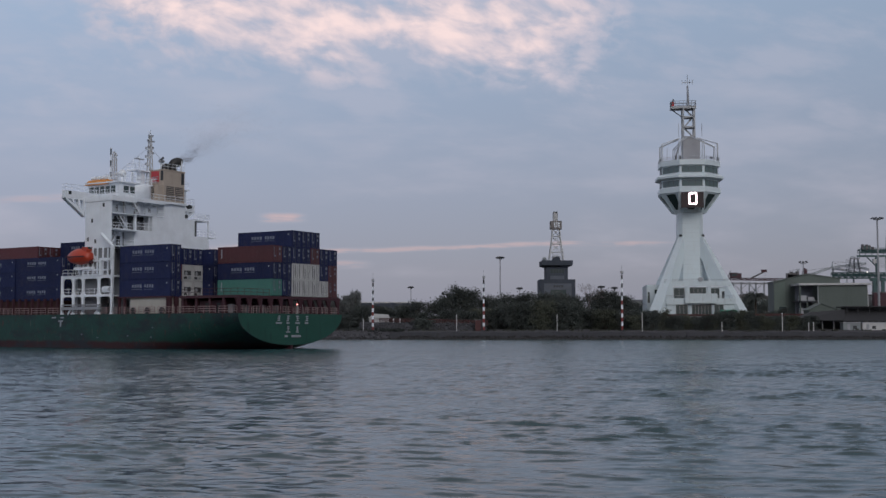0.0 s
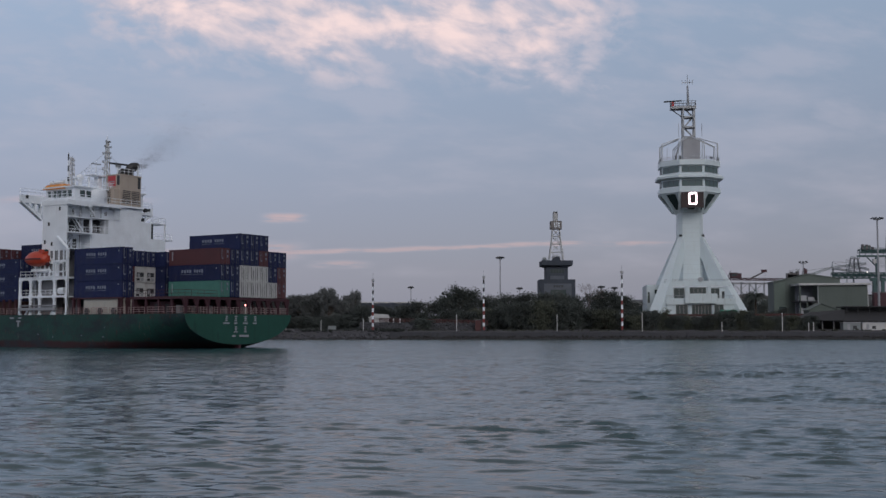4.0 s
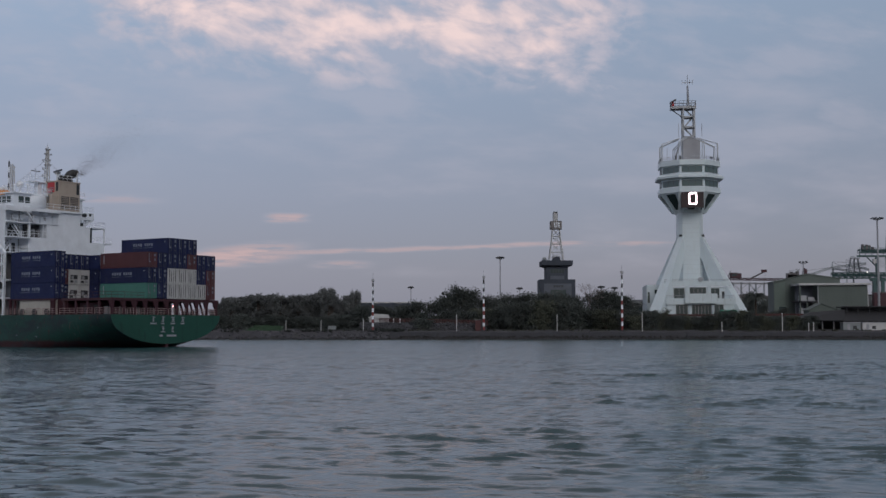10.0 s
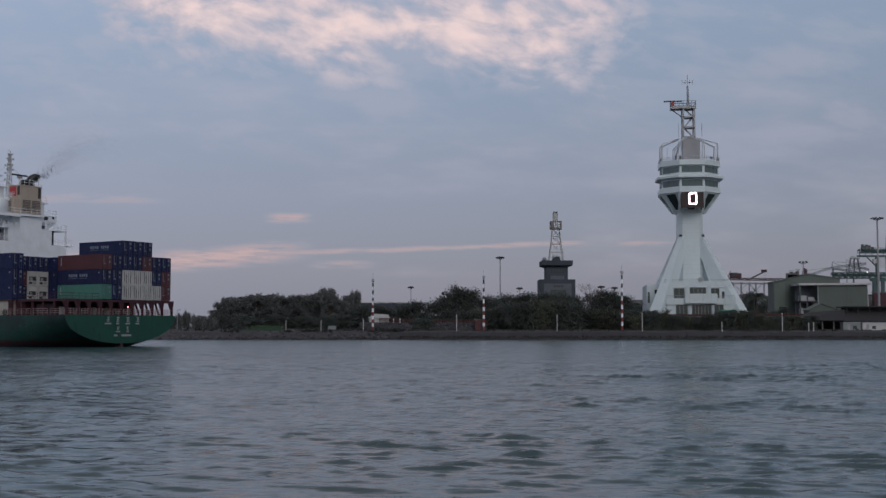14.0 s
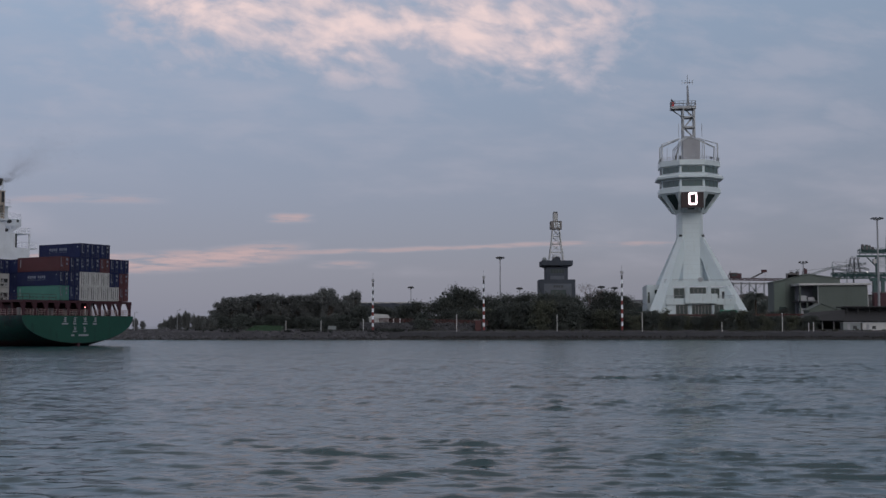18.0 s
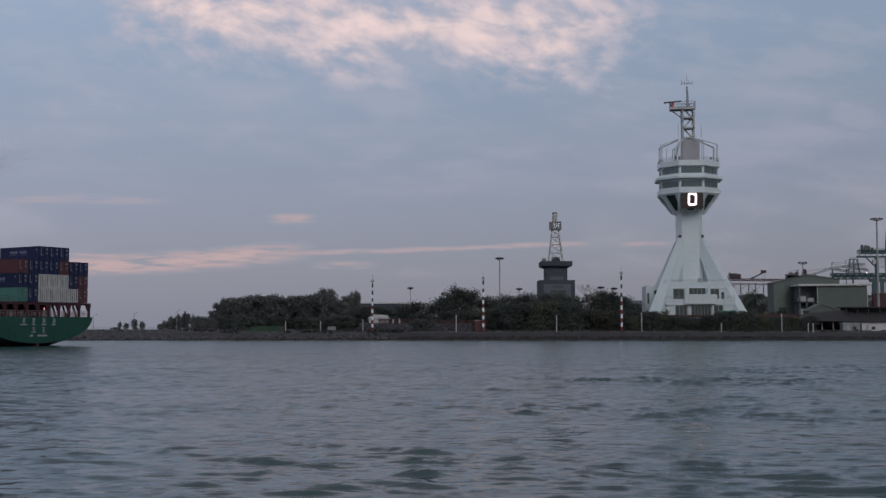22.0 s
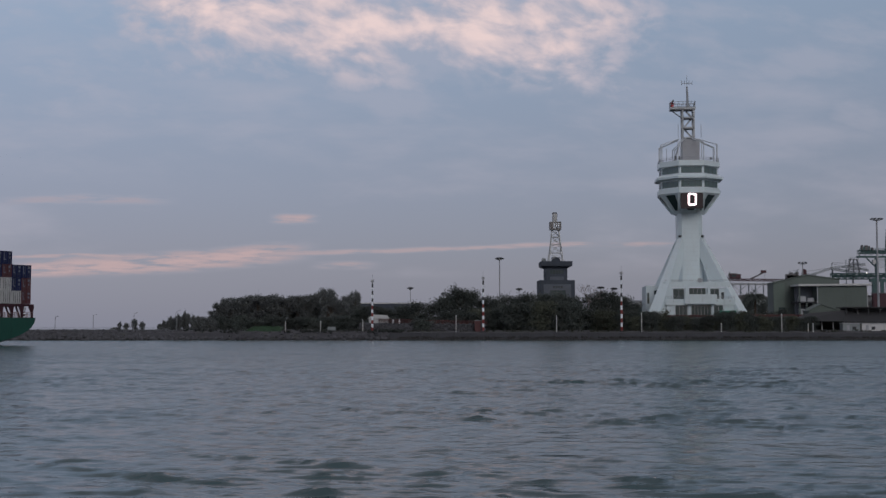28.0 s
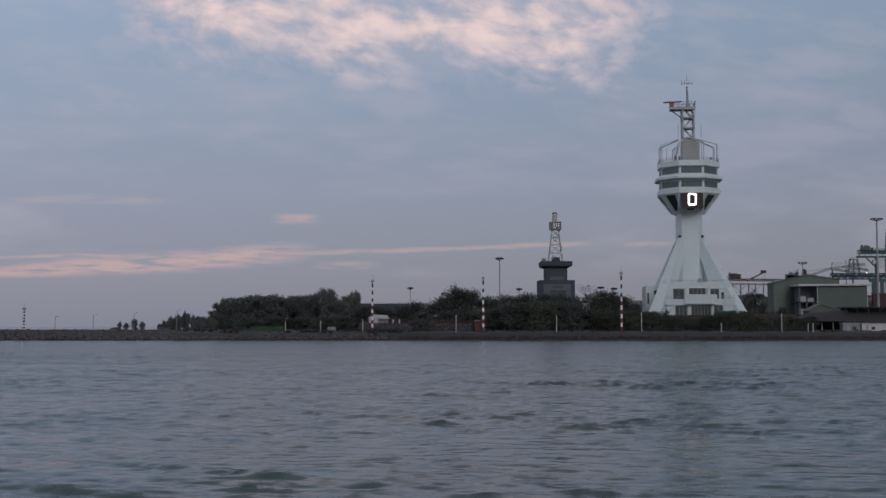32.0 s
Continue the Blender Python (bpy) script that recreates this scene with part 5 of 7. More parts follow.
                part("door_marking", bx(-0.015, -0.002, -0.9, -0.45, h * 0.72, h * 0.88), M_DIM, ob)
                part("door_marking", bx(-0.015, -0.002, -0.8, -0.5, h * 0.42, h * 0.58), M_DIM, ob)
    return ob


def side_marks(ob, h):
    """The owner's name on the long side, as plain bars."""
    for s in (1, -1):
        for x0, w in ((3.9, 2.3), (6.7, 2.5)):
            base = part("side_lettering", bx(x0, x0 + w, min(s * 1.214, s * 1.224), max(s * 1.214, s * 1.224), h * 0.40, h * 0.42), M_DIM, ob)
            for k in range(4):
                q = w / 4
                part("letter_block", bx(x0 + k * q + 0.06, x0 + (k + 1) * q - 0.12, min(s * 1.214, s * 1.224), max(s * 1.214, s * 1.224), h * (0.50 + 0.03 * (k % 2)), h * 0.70), M_DIM, base)
        part("small_marking", bx(0.7, 0.95, min(s * 1.21, s * 1.222), max(s * 1.21, s * 1.222), h * 0.72, h * 0.8), M_MARK, ob)


LABELS = {"blue": "dark blue corrugated steel shipping container with pale lettering", "red": "rust-red corrugated steel shipping container", "teal": "teal green corrugated steel shipping container",
          "white": "dirty white shipping container with streaked doors", "reefer": "white refrigerated container with a machinery end"}
MAKERS = {}


def place(kind, u, v, z, h):
    key = (kind, h)
    if key not in MAKERS:
        body = {"blue": M_BLUE, "red": M_RED, "teal": M_TEAL, "white": M_CWHITE, "reefer": M_CWHITE}[kind]
        ob = container(h, body, kind if kind in ("reefer", "white") else "dry")
        if kind == "blue":
            side_marks(ob, h)
        elif kind in ("red", "teal"):
            part("side_marking", bx(11.2, 11.4, 1.212, 1.224, h * 0.3, h * 0.85), M_MARK, ob)
        tagged(ob, LABELS[kind], "container", "containers on the ship")
        MAKERS[key] = ob
    else:
        ob = copy_thing(MAKERS[key], Matrix())
    return aboard(ob, pose(u, v, z))


ROW = 2.5
HA = 2.775
TIERS_AFT = [["teal", "blue", "white", "white", "white", "white", "red"], ["blue", "blue", "white", "white", "white", "blue", "red"], ["red", "blue", "blue", "blue", "red", "blue", "blue"], ["", "", "blue", "blue", "blue", "", ""]]
for k, tier in enumerate(TIERS_AFT):
    for i, kind in enumerate(tier):
        if kind:
            place(kind, 0.0, 4.1 - 1.3 + 0.05 + 1.0 - i * ROW, BASE + k * 2.8, HA)
HM = 2.88
for k in range(3):
    place("blue", 15.9, 11.28, BASE + k * 2.92, HM)
TIERS_MID = [["blue", "reefer", "reefer", "blue", "blue", "blue", "red", "blue"], ["red", "reefer", "reefer", "blue", "blue", "red", "blue", "blue"], ["blue", "blue", "blue", "blue", "blue", "blue", "blue", "blue"]]
for k, tier in enumerate(TIERS_MID):
    for i, kind in enumerate(tier):
        place(kind, 18.6 if i < 3 else 16.2, 8.3 - i * ROW, BASE + k * 2.82, HA)
FWD = [["blue", "blue", "blue"], ["blue", "blue", "blue", "red"], ["blue", "red", "blue", "red"], ["red", "blue", "blue", "blue"]]
for b in range(4):
    u = 43.4 + b * 12.6
    for i in range(10):
        tiers = 3 if i < 2 else 4
        if b == 0:
            tiers = 4 if 3 < i < 8 else 3
        for k in range(tiers):
            kind = "red" if (k == 3 and b > 0) else "blue" if (i < 2 or b == 0) else ["red", "blue", "red", "blue", "red"][(i + k + b) % 5]
            tall = 2.85 if b == 0 and 3 < i < 8 else 2.62
            place(kind, u, 11.28 - i * ROW, BASE - 0.4 + k * tall, tall - 0.02)


# ---- port control tower ----
TX, TY = 84.5, 405.0
tower = thing("control_tower", "white harbour control tower with a glazed octagonal head", "tower", pose(TX, TY, 0, 0, 0, -5))


def ngon(n, apothem, z, turn=22.5):
    r = apothem / math.cos(math.pi / n)
    return [(r * math.cos(radians(turn) + 2 * math.pi * i / n), r * math.sin(radians(turn) + 2 * math.pi * i / n), z) for i in range(n)]


def rings(name, spec, material, parent=None, label="", n=8):
    return part(name, loft(B(), [ngon(n, a, z) for a, z in spec]), material, parent or tower, label)


def shaft_ring(ap, z, half=2.75):
    """Square with broad chamfers."""
    pts = []
    for k in range(4):
        c, s = round(math.cos(k * math.pi / 2)), round(math.sin(k * math.pi / 2))
        for y in (-half, half):
            pts.append((c * ap - s * y, s * ap + c * y, z))
    return pts


part("shaft", loft(B(), [shaft_ring(4.12, 3), shaft_ring(4.1, 35), shaft_ring(4.05, 43.2)]), M_JOINT, tower)
for z in [8 + i * 1.55 for i in range(23)]:      # tile courses standing a little proud
    part("tile_course", loft(B(), [shaft_ring(4.2, z, 2.8), shaft_ring(4.2, z + 1.47, 2.8)]), M_TILE, tower)
rings("head_taper", [(5.0, 42.6), (5.2, 43.1), (9.6, 48.5), (9.9, 49)], M_TILE)
rings("ledge", [(9.9, 49), (10.2, 49.1), (10.2, 50.8), (9.8, 50.9)], M_TILE)
rings("window_band", [(9.5, 50.9), (9.5, 53.6)], M_TILE)
rings("ledge", [(9.8, 53.6), (11.1, 54), (11.1, 54.7), (9.9, 55.5)], M_TILE)
rings("window_band", [(9.4, 55.5), (9.4, 58.2)], M_TILE)
rings("parapet", [(9.6, 58.2), (10.1, 58.3), (10.1, 60.1), (9.7, 60.1)], M_TILE)
for lev, (z0, z1, ap) in enumerate(((51.0, 53.4, 9.5), (55.7, 58.1, 9.4))):
    for i in range(8):
        a = -90 + 45 * i
        m = Matrix.Rotation(radians(a), 4, "Z")
        wdt = 3.35
        pane_parent = part("window", bx(ap - 0.02, ap + 0.03, -wdt, wdt, z0 + 0.1, z1 - 0.1), M_GLASS2, tower)
        pane_parent.matrix_basis = m
        for k in range(4):
            y = -wdt + k * wdt * 2 / 3
            part("mullion", bx(ap + 0.03, ap + 0.09, y - 0.06, y + 0.06, z0 + 0.1, z1 - 0.1), M_DARK, pane_parent)
        part("window_sill", bx(ap + 0.0, ap + 0.16, -wdt - 0.1, wdt + 0.1, z0, z0 + 0.1), M_WHITE, pane_parent)
# recessed dark glazing and raking struts round the tapered collar
for i in range(8):
    m = Matrix.Rotation(radians(-90 + 45 * i), 4, "Z")
    st = part("raking_strut", loft(B(), [[(5.0, -2.5, 42.8), (5.6, -2.5, 42.8), (5.6, -2.0, 42.8), (5.0, -2.0, 42.8)], [(9.4, -4.2, 49), (10.1, -4.2, 49), (10.1, -3.7, 49), (9.4, -3.7, 49)]]), M_TILE, tower)
    st.matrix_basis = m
    if i in (7, 0, 1, 6, 2):
        gl = part("collar_window", loft(B(), [[(5.5, -1.1, 43.6), (5.7, -1.1, 43.6), (5.7, 1.1, 43.6), (5.5, 1.1, 43.6)], [(9.5, -1.9, 48.6), (9.75, -1.9, 48.6), (9.75, 1.9, 48.6), (9.5, 1.9, 48.6)]]), M_GLASS if i else M_DARK, tower)
        gl.matrix_basis = m
# signal board with its lit digit
board = part("signal_board", bx(-3.7, 3.7, -10.0, -9.0, 43.8, 49.2), mat("board_black", (0.020, 0.006, 0.008), 0.5), tower)
for s in (-1, 1):
    part("board_side_strut", loft(B(), [[(s * 3.6, -6.0, 42.8), (s * 4.3, -6.0, 42.8), (s * 4.3, -5.2, 42.8), (s * 3.6, -5.2, 42.8)], [(s * 3.8, -10.3, 49.3), (s * 4.6, -10.3, 49.3), (s * 4.6, -9.4, 49.3), (s * 3.8, -9.4, 49.3)]]), M_TILE, tower)
bm = B()


def round_rect(hw, hh, r, n=5):
    pts = []
    for cx, cy, a0 in ((hw - r, hh - r, 0), (-hw + r, hh - r, 90), (-hw + r, -hh + r, 180), (hw - r, -hh + r, 270)):
        for k in range(n + 1):
            a = radians(a0 + 90 * k / n)
            pts.append((cx + r * math.cos(a), cy + r * math.sin(a)))
    return pts


o, i_ = round_rect(1.42, 2.05, 0.6), round_rect(0.92, 1.52, 0.3)
vo = [bm.verts.new((x + 0.1, -10.06, z + 46.8)) for x, z in o]
vi = [bm.verts.new((x + 0.1, -10.06, z + 46.8)) for x, z in i_]
for k in range(len(o)):
    j = (k + 1) % len(o)
    bm.faces.new((vo[k], vo[j], vi[j], vi[k]))
part("digit_zero", bm, M_ZERO, board, "lit white digit 0")

# flaring legs
for k in range(4):
    a = (-130.4, -40.4, 49.6, 129.0)[k]
    m = Matrix.Rotation(radians(a), 4, "Z")
    leg = part("leg", loft(B(), [[(18.6, -2.7, 2.5), (24.6, -2.7, 2.5), (24.6, 2.7, 2.5), (18.6, 2.7, 2.5)], [(2.6, -0.85, 31.8), (5.0, -0.85, 34.7), (5.0, 0.85, 34.7), (2.6, 0.85, 31.8)]]), M_TILE, tower)
    leg.matrix_basis = m
    for c in range(20):      # stepped tile bands up the outer face
        f0, f1 = c / 20, (c + 0.9) / 20
        p0, p1 = (24.6 - 19.6 * f0, 2.5 + 32.2 * f0), (24.6 - 19.6 * f1, 2.5 + 32.2 * f1)
        w0, w1 = 2.7 - 1.85 * f0, 2.7 - 1.85 * f1
        tb = part("tile_band", loft(B(), [[(p0[0], -w0, p0[1]), (p0[0] + 0.12, -w0, p0[1]), (p0[0] + 0.12, w0, p0[1]), (p0[0], w0, p0[1])], [(p1[0], -w1, p1[1]), (p1[0] + 0.12, -w1, p1[1]), (p1[0] + 0.12, w1, p1[1]), (p1[0], w1, p1[1])]]), M_TILE, leg)
    part("leg_lamp", bx(5.1, 5.7, -0.4, 0.4, 34.5, 35.2), M_BLACK, tower).matrix_basis = m

# podium
podium = part("podium", bx(-9.5, 11.5, -11.0, 12.0, 2.5, 18.4), M_PODIUM, tower)
part("podium_wing", bx(-15.2, -9.5, -6.0, 12.0, 2.5, 18.0), M_PODIUM, tower)
for x0, x1, z0, z1 in ((-14.9, -14.2, 12.0, 15.6), (-12.6, -10.6, 15.0, 16.4)):
    part("window", bx(x0, x1, -6.06, -5.98, z0, z1), M_GLASS, tower)
part("podium_wing", bx(11.5, 14.0, -9.0, 12.0, 2.5, 15.5), M_PODIUM, tower)
part("ground_floor", bx(-9.4, 12.4, -15.0, -11.0, 2.5, 11.5), M_PODIUM, tower)
part("terrace_parapet", bx(-9.8, 12.8, -15.4, -15.0, 11.2, 13.2), M_PODIUM, tower)
part("canopy_block", bx(-3.6, 6.8, -16.6, -15.4, 11.6, 14.8), M_PODIUM, tower)
part("roof_parapet", bx(-9.9, 11.9, -11.4, -11.0, 17.4, 19.1), M_PODIUM, tower)
part("terrace_rail", railing(B(), [(-9.6, -15.2, 13.2), (12.6, -15.2, 13.2)], h=1.0, gap=1.8, r=0.05), M_GREY, tower)
part("roof_rail", railing(B(), [(-9.8, -11.2, 19.1), (11.8, -11.2, 19.1)], h=0.6, gap=1.8, r=0.05), M_GREY, tower)


def podium_window(x0, x1, y, z0, z1, n=3, m=M_GLASS):
    w = part("window", bx(x0, x1, y - 0.05, y + 0.03, z0, z1), m, tower)
    for k in range(n + 1):
        x = x0 + (x1 - x0) * k / n
        part("window_frame", bx(x - 0.045, x + 0.045, y - 0.12, y - 0.05, z0, z1), M_GREY, w)


podium_window(-6.7, -3.2, -11.0, 13.4, 16.7, 2)
podium_window(-1.5, 3.9, -11.0, 13.6, 17.0, 4)
podium_window(5.4, 8.2, -11.0, 13.4, 16.7, 2)
podium_window(-1.3, 5.0, -15.0, 7.4, 11.7, 6)
podium_window(-6.5, -2.7, -15.0, 7.4, 11.6, 3)
podium_window(6.0, 8.9, -15.0, 7.4, 11.6, 2)
part("green_awning", bx(7.6, 12.8, -17.4, -16.4, 7.0, 9.4), mat("green_tarp", (0.03, 0.26, 0.17), 0.7), tower)
for x in (-2.6, 4.5):
    part("pier", bx(x, x + 0.9, -11.6, -11.0, 13.2, 17.6), M_PODIUM, tower)
part("lintel_band", bx(-9.6, 11.6, -11.3, -11.0, 17.0, 17.4), M_WHITE, tower)
part("floor_band", bx(-9.5, 12.5, -15.2, -15.0, 11.75, 12.0), M_WHITE, tower)
for x in (-8.2, 9.0):
    part("terrace_door", bx(x, x + 0.9, -11.08, -11.0, 13.2, 15.6), M_DARK, tower)
for x in (-7.4, -3.0, 2.0, 6.8, 11.0):
    part("wall_lamp", bx(x, x + 0.3, -15.7, -15.4, 12.4, 12.8), M_GREY, tower)
for x in (-2.3, 5.3):
    part("pilaster", bx(x, x + 0.5, -15.6, -15.0, 2.5, 12.6), M_PODIUM, tower)
part("clock_disc", tube(B(), (2.0, -11.5, 19.6), (2.0, -11.9, 19.6), 0.75, 18), M_GREY, tower)

# plant room, frames and mast on the roof
part("plant_room", bx(-2.2, 3.6, -3.6, 3.0, 59.80, 68.20), mat("plant_room_grey", (0.33, 0.33, 0.355), 0.6), tower)
rings("roof_slab", [(9.7, 59.20), (9.7, 59.90)], M_TILE)
part("roof_rail", railing(B(), [p for p in ngon(8, 9.8, 60.10)] + [ngon(8, 9.8, 60.10)[0]], h=1.2, gap=1.4, r=0.06), M_GREY, tower)
for i in range(8):
    m = Matrix.Rotation(radians(-67.5 + 45 * i), 4, "Z")
    bm = B()
    for y in (-0.4, 0.4):
        tube(bm, (10.1, y, 60.00), (10.1, y, 66.2), 0.15, 6), tube(bm, (10.1, y, 66.2), (3.4, y, 68.60), 0.15, 6)
    fr = part("roof_frame", bm, mat("frame_grey", (0.48, 0.50, 0.53), 0.5), tower)
    fr.matrix_basis = m
for x in (-1.8, 2.0):
    for y in (-1.6, 1.6):
        part("mast_leg", bx(x - 0.3, x + 0.3, y - 0.3, y + 0.3, 60.6, 79.0), M_GREY, tower)
for z in (69.0, 72.5, 76.0, 79.0):
    part("mast_ring", bx(-2.1, 2.3, -1.9, 1.9, z - 0.3, z + 0.2), M_GREY, tower)
for k, z in enumerate((69.2, 72.7, 76.2)):
    part("mast_stair", prism(B(), [(-1.6, z), (-1.0, z), (1.8, z + 3.2), (1.2, z + 3.2)] if k % 2 else [(1.8, z), (1.2, z), (-1.6, z + 3.2), (-1.0, z + 3.2)], "y", -0.4, 0.4), M_GREY, tower)
part("mast_platform", bx(-5.9, 2.6, -2.2, 2.2, 78.8, 79.6), M_GREY, tower)
part("platform_rail", railing(B(), [(-5.8, -2.1, 79.6), (2.5, -2.1, 79.6), (2.5, 2.1, 79.6), (-5.8, 2.1, 79.6), (-5.8, -2.1, 79.6)], h=1.9, gap=1.5, r=0.07), M_GREY, tower)
part("platform_brace", tube(B(), (-5.5, 0, 78.8), (-1.8, 0, 76.0), 0.2, 6), M_GREY, tower)
part("top_mast", tube(B(), (0.2, 0, 79.5), (0.0, 0, 87.0), 0.5, 8, 0.3), M_GREY, tower)
part("top_antenna", tube(B(), (0.0, 0, 87.0), (0.0, 0, 91.0), 0.09, 5), M_GREY, tower)
part("antenna_arm", tube(B(), (-1.8, 0, 88.2), (1.8, 0, 88.2), 0.09, 5), M_GREY, tower)
for x in (-1.8, -0.7, 0.7, 1.8):
    part("dipole", tube(B(), (x, 0, 87.6), (x, 0, 89.2), 0.08, 5), M_GREY, tower)
part("radar_pedestal", bx(-5.5, -4.6, -0.5, 0.5, 79.6, 81.4), M_LOGO, tower)
for x, z in ((-7.4, 65.0), (4.4, 73.6), (-3.4, 73.6)):
    part("whip_antenna", tube(B(), (x, -2, 60.7 if abs(x) > 5 else 69.0), (x, -2, z), 0.08, 5), M_GREY, tower)
for x in (-5.2, -4.0, 6.6):
    part("roof_locker", bx(x, x + 0.7, -6.5, -5.8, 60.7, 61.9 if x < 0 else 61.4), M_DARK, tower)
part("roof_pipe", tube(B(), (-5.0, -4.0, 60.7), (-3.4, -4.0, 66.0), 0.3, 6), M_GREY, tower)
tower_radar = part("radar_scanner", bx(-3.1, 3.1, -0.2, 0.2, 0, 0.45), M_DARK, tower)
tower_radar.matrix_basis = pose(-5.05, 0, 81.5)

# ---- old lookout with a lattice beacon ----
lookout = thing("lookout_building", "dark granite lookout building with a white lattice beacon on top", "building", pose(41.1, 430, 0))
part("lower_block", bx(-6.4, 6.3, -6, 6, 3, 20.9), M_STONE, lookout)
part("lower_panel", bx(-4.9, 4.9, -6.2, -6.0, 3, 19.4), M_FACING, lookout)
part("lower_opening", bx(-2.6, 2.9, -6.3, -6.2, 3, 17.2), M_GLASS, lookout)
for k in range(4):
    part("panel_lettering", bx(-1.5 + k * 0.9, -0.9 + k * 0.9, -6.28, -6.2, 18.0, 18.8), M_DARK, lookout)
part("upper_block", bx(-4.0, 3.8, -4.5, 4.5, 20.9, 25.6), M_STONE, lookout)
part("balcony_wall", bx(-2.6, 2.4, -5.4, -4.5, 20.9, 22.2), M_FACING, lookout)
for k in range(5):
    part("upper_window", bx(-2.4 + k, -1.6 + k, -4.58, -4.48, 23.2, 24.6), M_GLASS, lookout)
part("flared_roof", loft(B(), [[(-4.0, -4.5, 25.4), (4.0, -4.5, 25.4), (4.0, 4.5, 25.4), (-4.0, 4.5, 25.4)], [(-5.6, -6, 26.0), (5.4, -6, 26.0), (5.4, 6, 26.0), (-5.6, 6, 26.0)], [(-5.7, -6.1, 27.7), (5.5, -6.1, 27.7), (5.5, 6.1, 27.7), (-5.7, 6.1, 27.7)]]), M_STONE, lookout)
part("roof_cabin", bx(-1.4, 1.4, -1.4, 1.4, 27.7, 29.4), M_STONE, lookout)
bm = B()
bmesh.ops.create_uvsphere(bm, u_segments=12, v_segments=8, radius=0.8, matrix=Matrix.Translation((-4.6, -4.0, 28.2)))
part("roof_dome", bm, M_PANEL, lookout, smooth=True)
lat = B()
levels = [(28, 2.6), (31, 2.2), (34, 1.8), (36.8, 1.5), (39.6, 1.25)]
for (z0, r0), (z1, r1) in zip(levels, levels[1:]):
    c0 = [(r0, -r0), (r0, r0), (-r0, r0), (-r0, -r0)]
    c1 = [(r1, -r1), (r1, r1), (-r1, r1), (-r1, -r1)]
    for i in range(4):
        j = (i + 1) % 4
        tube(lat, (*c0[i], z0), (*c1[i], z1), 0.16, 5)
        tube(lat, (*c0[i], z0), (*c1[j], z1), 0.09, 4), tube(lat, (*c0[j], z0), (*c1[i], z1), 0.09, 4)
        tube(lat, (*c1[i], z1), (*c1[j], z1), 0.1, 4)
part("lattice_tower", lat, mat("beacon_white", (0.5, 0.5, 0.5), 0.6), lookout, "white steel lattice")
part("sign_box", bx(-2.1, 2.0, -1.9, 1.9, 39.4, 42.3), mat("sign_box_grey", (0.16, 0.15, 0.15), 0.6), lookout)
for x, w, z, h in ((-0.75, 0.35, 39.9, 1.9), (0.05, 0.3, 39.9, 1.9), (0.75, 0.35, 39.9, 1.9), (-0.5, 0.8, 39.9, 0.35)):
    part("sign_bar", bx(x, x + w, -1.98, -1.9, z, z + h), M_WHITE, lookout)
part("beacon_drum", tube(B(), (-0.2, 0, 42.3), (-0.2, 0, 45.4), 0.95, 14), mat("drum_grey", (0.4, 0.4, 0.4), 0.5), lookout)
part("beacon_cap", bx(-1.0, 0.6, -0.5, 0.5, 45.4, 45.8), M_DARK, lookout)


# ---- banded marker poles, posts and light masts ----
def banded_pole(x, y, top, color, colname):
    ob = thing("marker_pole", colname + " and white banded marker pole on the bank", "pole", pose(x, y, 2.4), "marker poles")
    part("base", bx(-0.5, 0.5, -0.5, 0.5, -0.4, 0.5), M_CONC, ob)
    n = 13
    for k in range(n):
        z0, z1 = 0.4 + (top - 3.8) * k / n, 0.4 + (top - 3.8) * (k + 1) / n
        part("band", tube(B(), (0, 0, z0), (0, 0, z1), 0.33 if z0 < 7 else 0.26, 10), (color if k < 7 else M_BLACK) if k % 2 == 0 else M_WHITE, ob)
    part("lamp_bracket", tube(B(), (0, 0, top - 3.4), (0, 0, top - 2.6), 0.16, 6), M_GREY, ob)
    part("camera_head", bx(-0.42, 0.42, -0.4, 0.4, top - 2.95, top - 2.15), M_GREY, ob)
    part("lightning_rod", tube(B(), (0, 0, top - 2.6), (0, 0, top - 0.4), 0.05, 5), M_GREY, ob)


banded_pole(-129.2, 366.5, 9.8, M_BLACK, "black")
banded_pole(-21.7, 367, 18.4, M_BAND, "dark red")
banded_pole(12.6, 367, 19.3, M_BAND, "dark red")
banded_pole(55.4, 367, 20.9, M_BAND, "dark red")

for x, h in ((-48.3, 3.6), (-37.5, 3.8), (-24.5, 4.2), (4.2, 5.6), (35.1, 5.6), (61.3, 6.2), (85.8, 3.2), (104.4, 6.0), (112.5, 3.0), (114.0, 3.0)):
    ob = thing("bollard_post", "white painted concrete post on the bank", "post", pose(x, 365.2, 2.2), "white posts")
    part("shaft", bx(-0.1, 0.1, -0.1, 0.1, 0, h * 0.94), M_CWHITE, ob)
    part("cap", prism(B(), [(-0.14, h * 0.94), (0.14, h * 0.94), (0, h)], "y", -0.14, 0.14), M_WHITE, ob)
    part("foot", bx(-0.4, 0.4, -0.4, 0.4, -0.2, 0.25), M_CONC, ob)


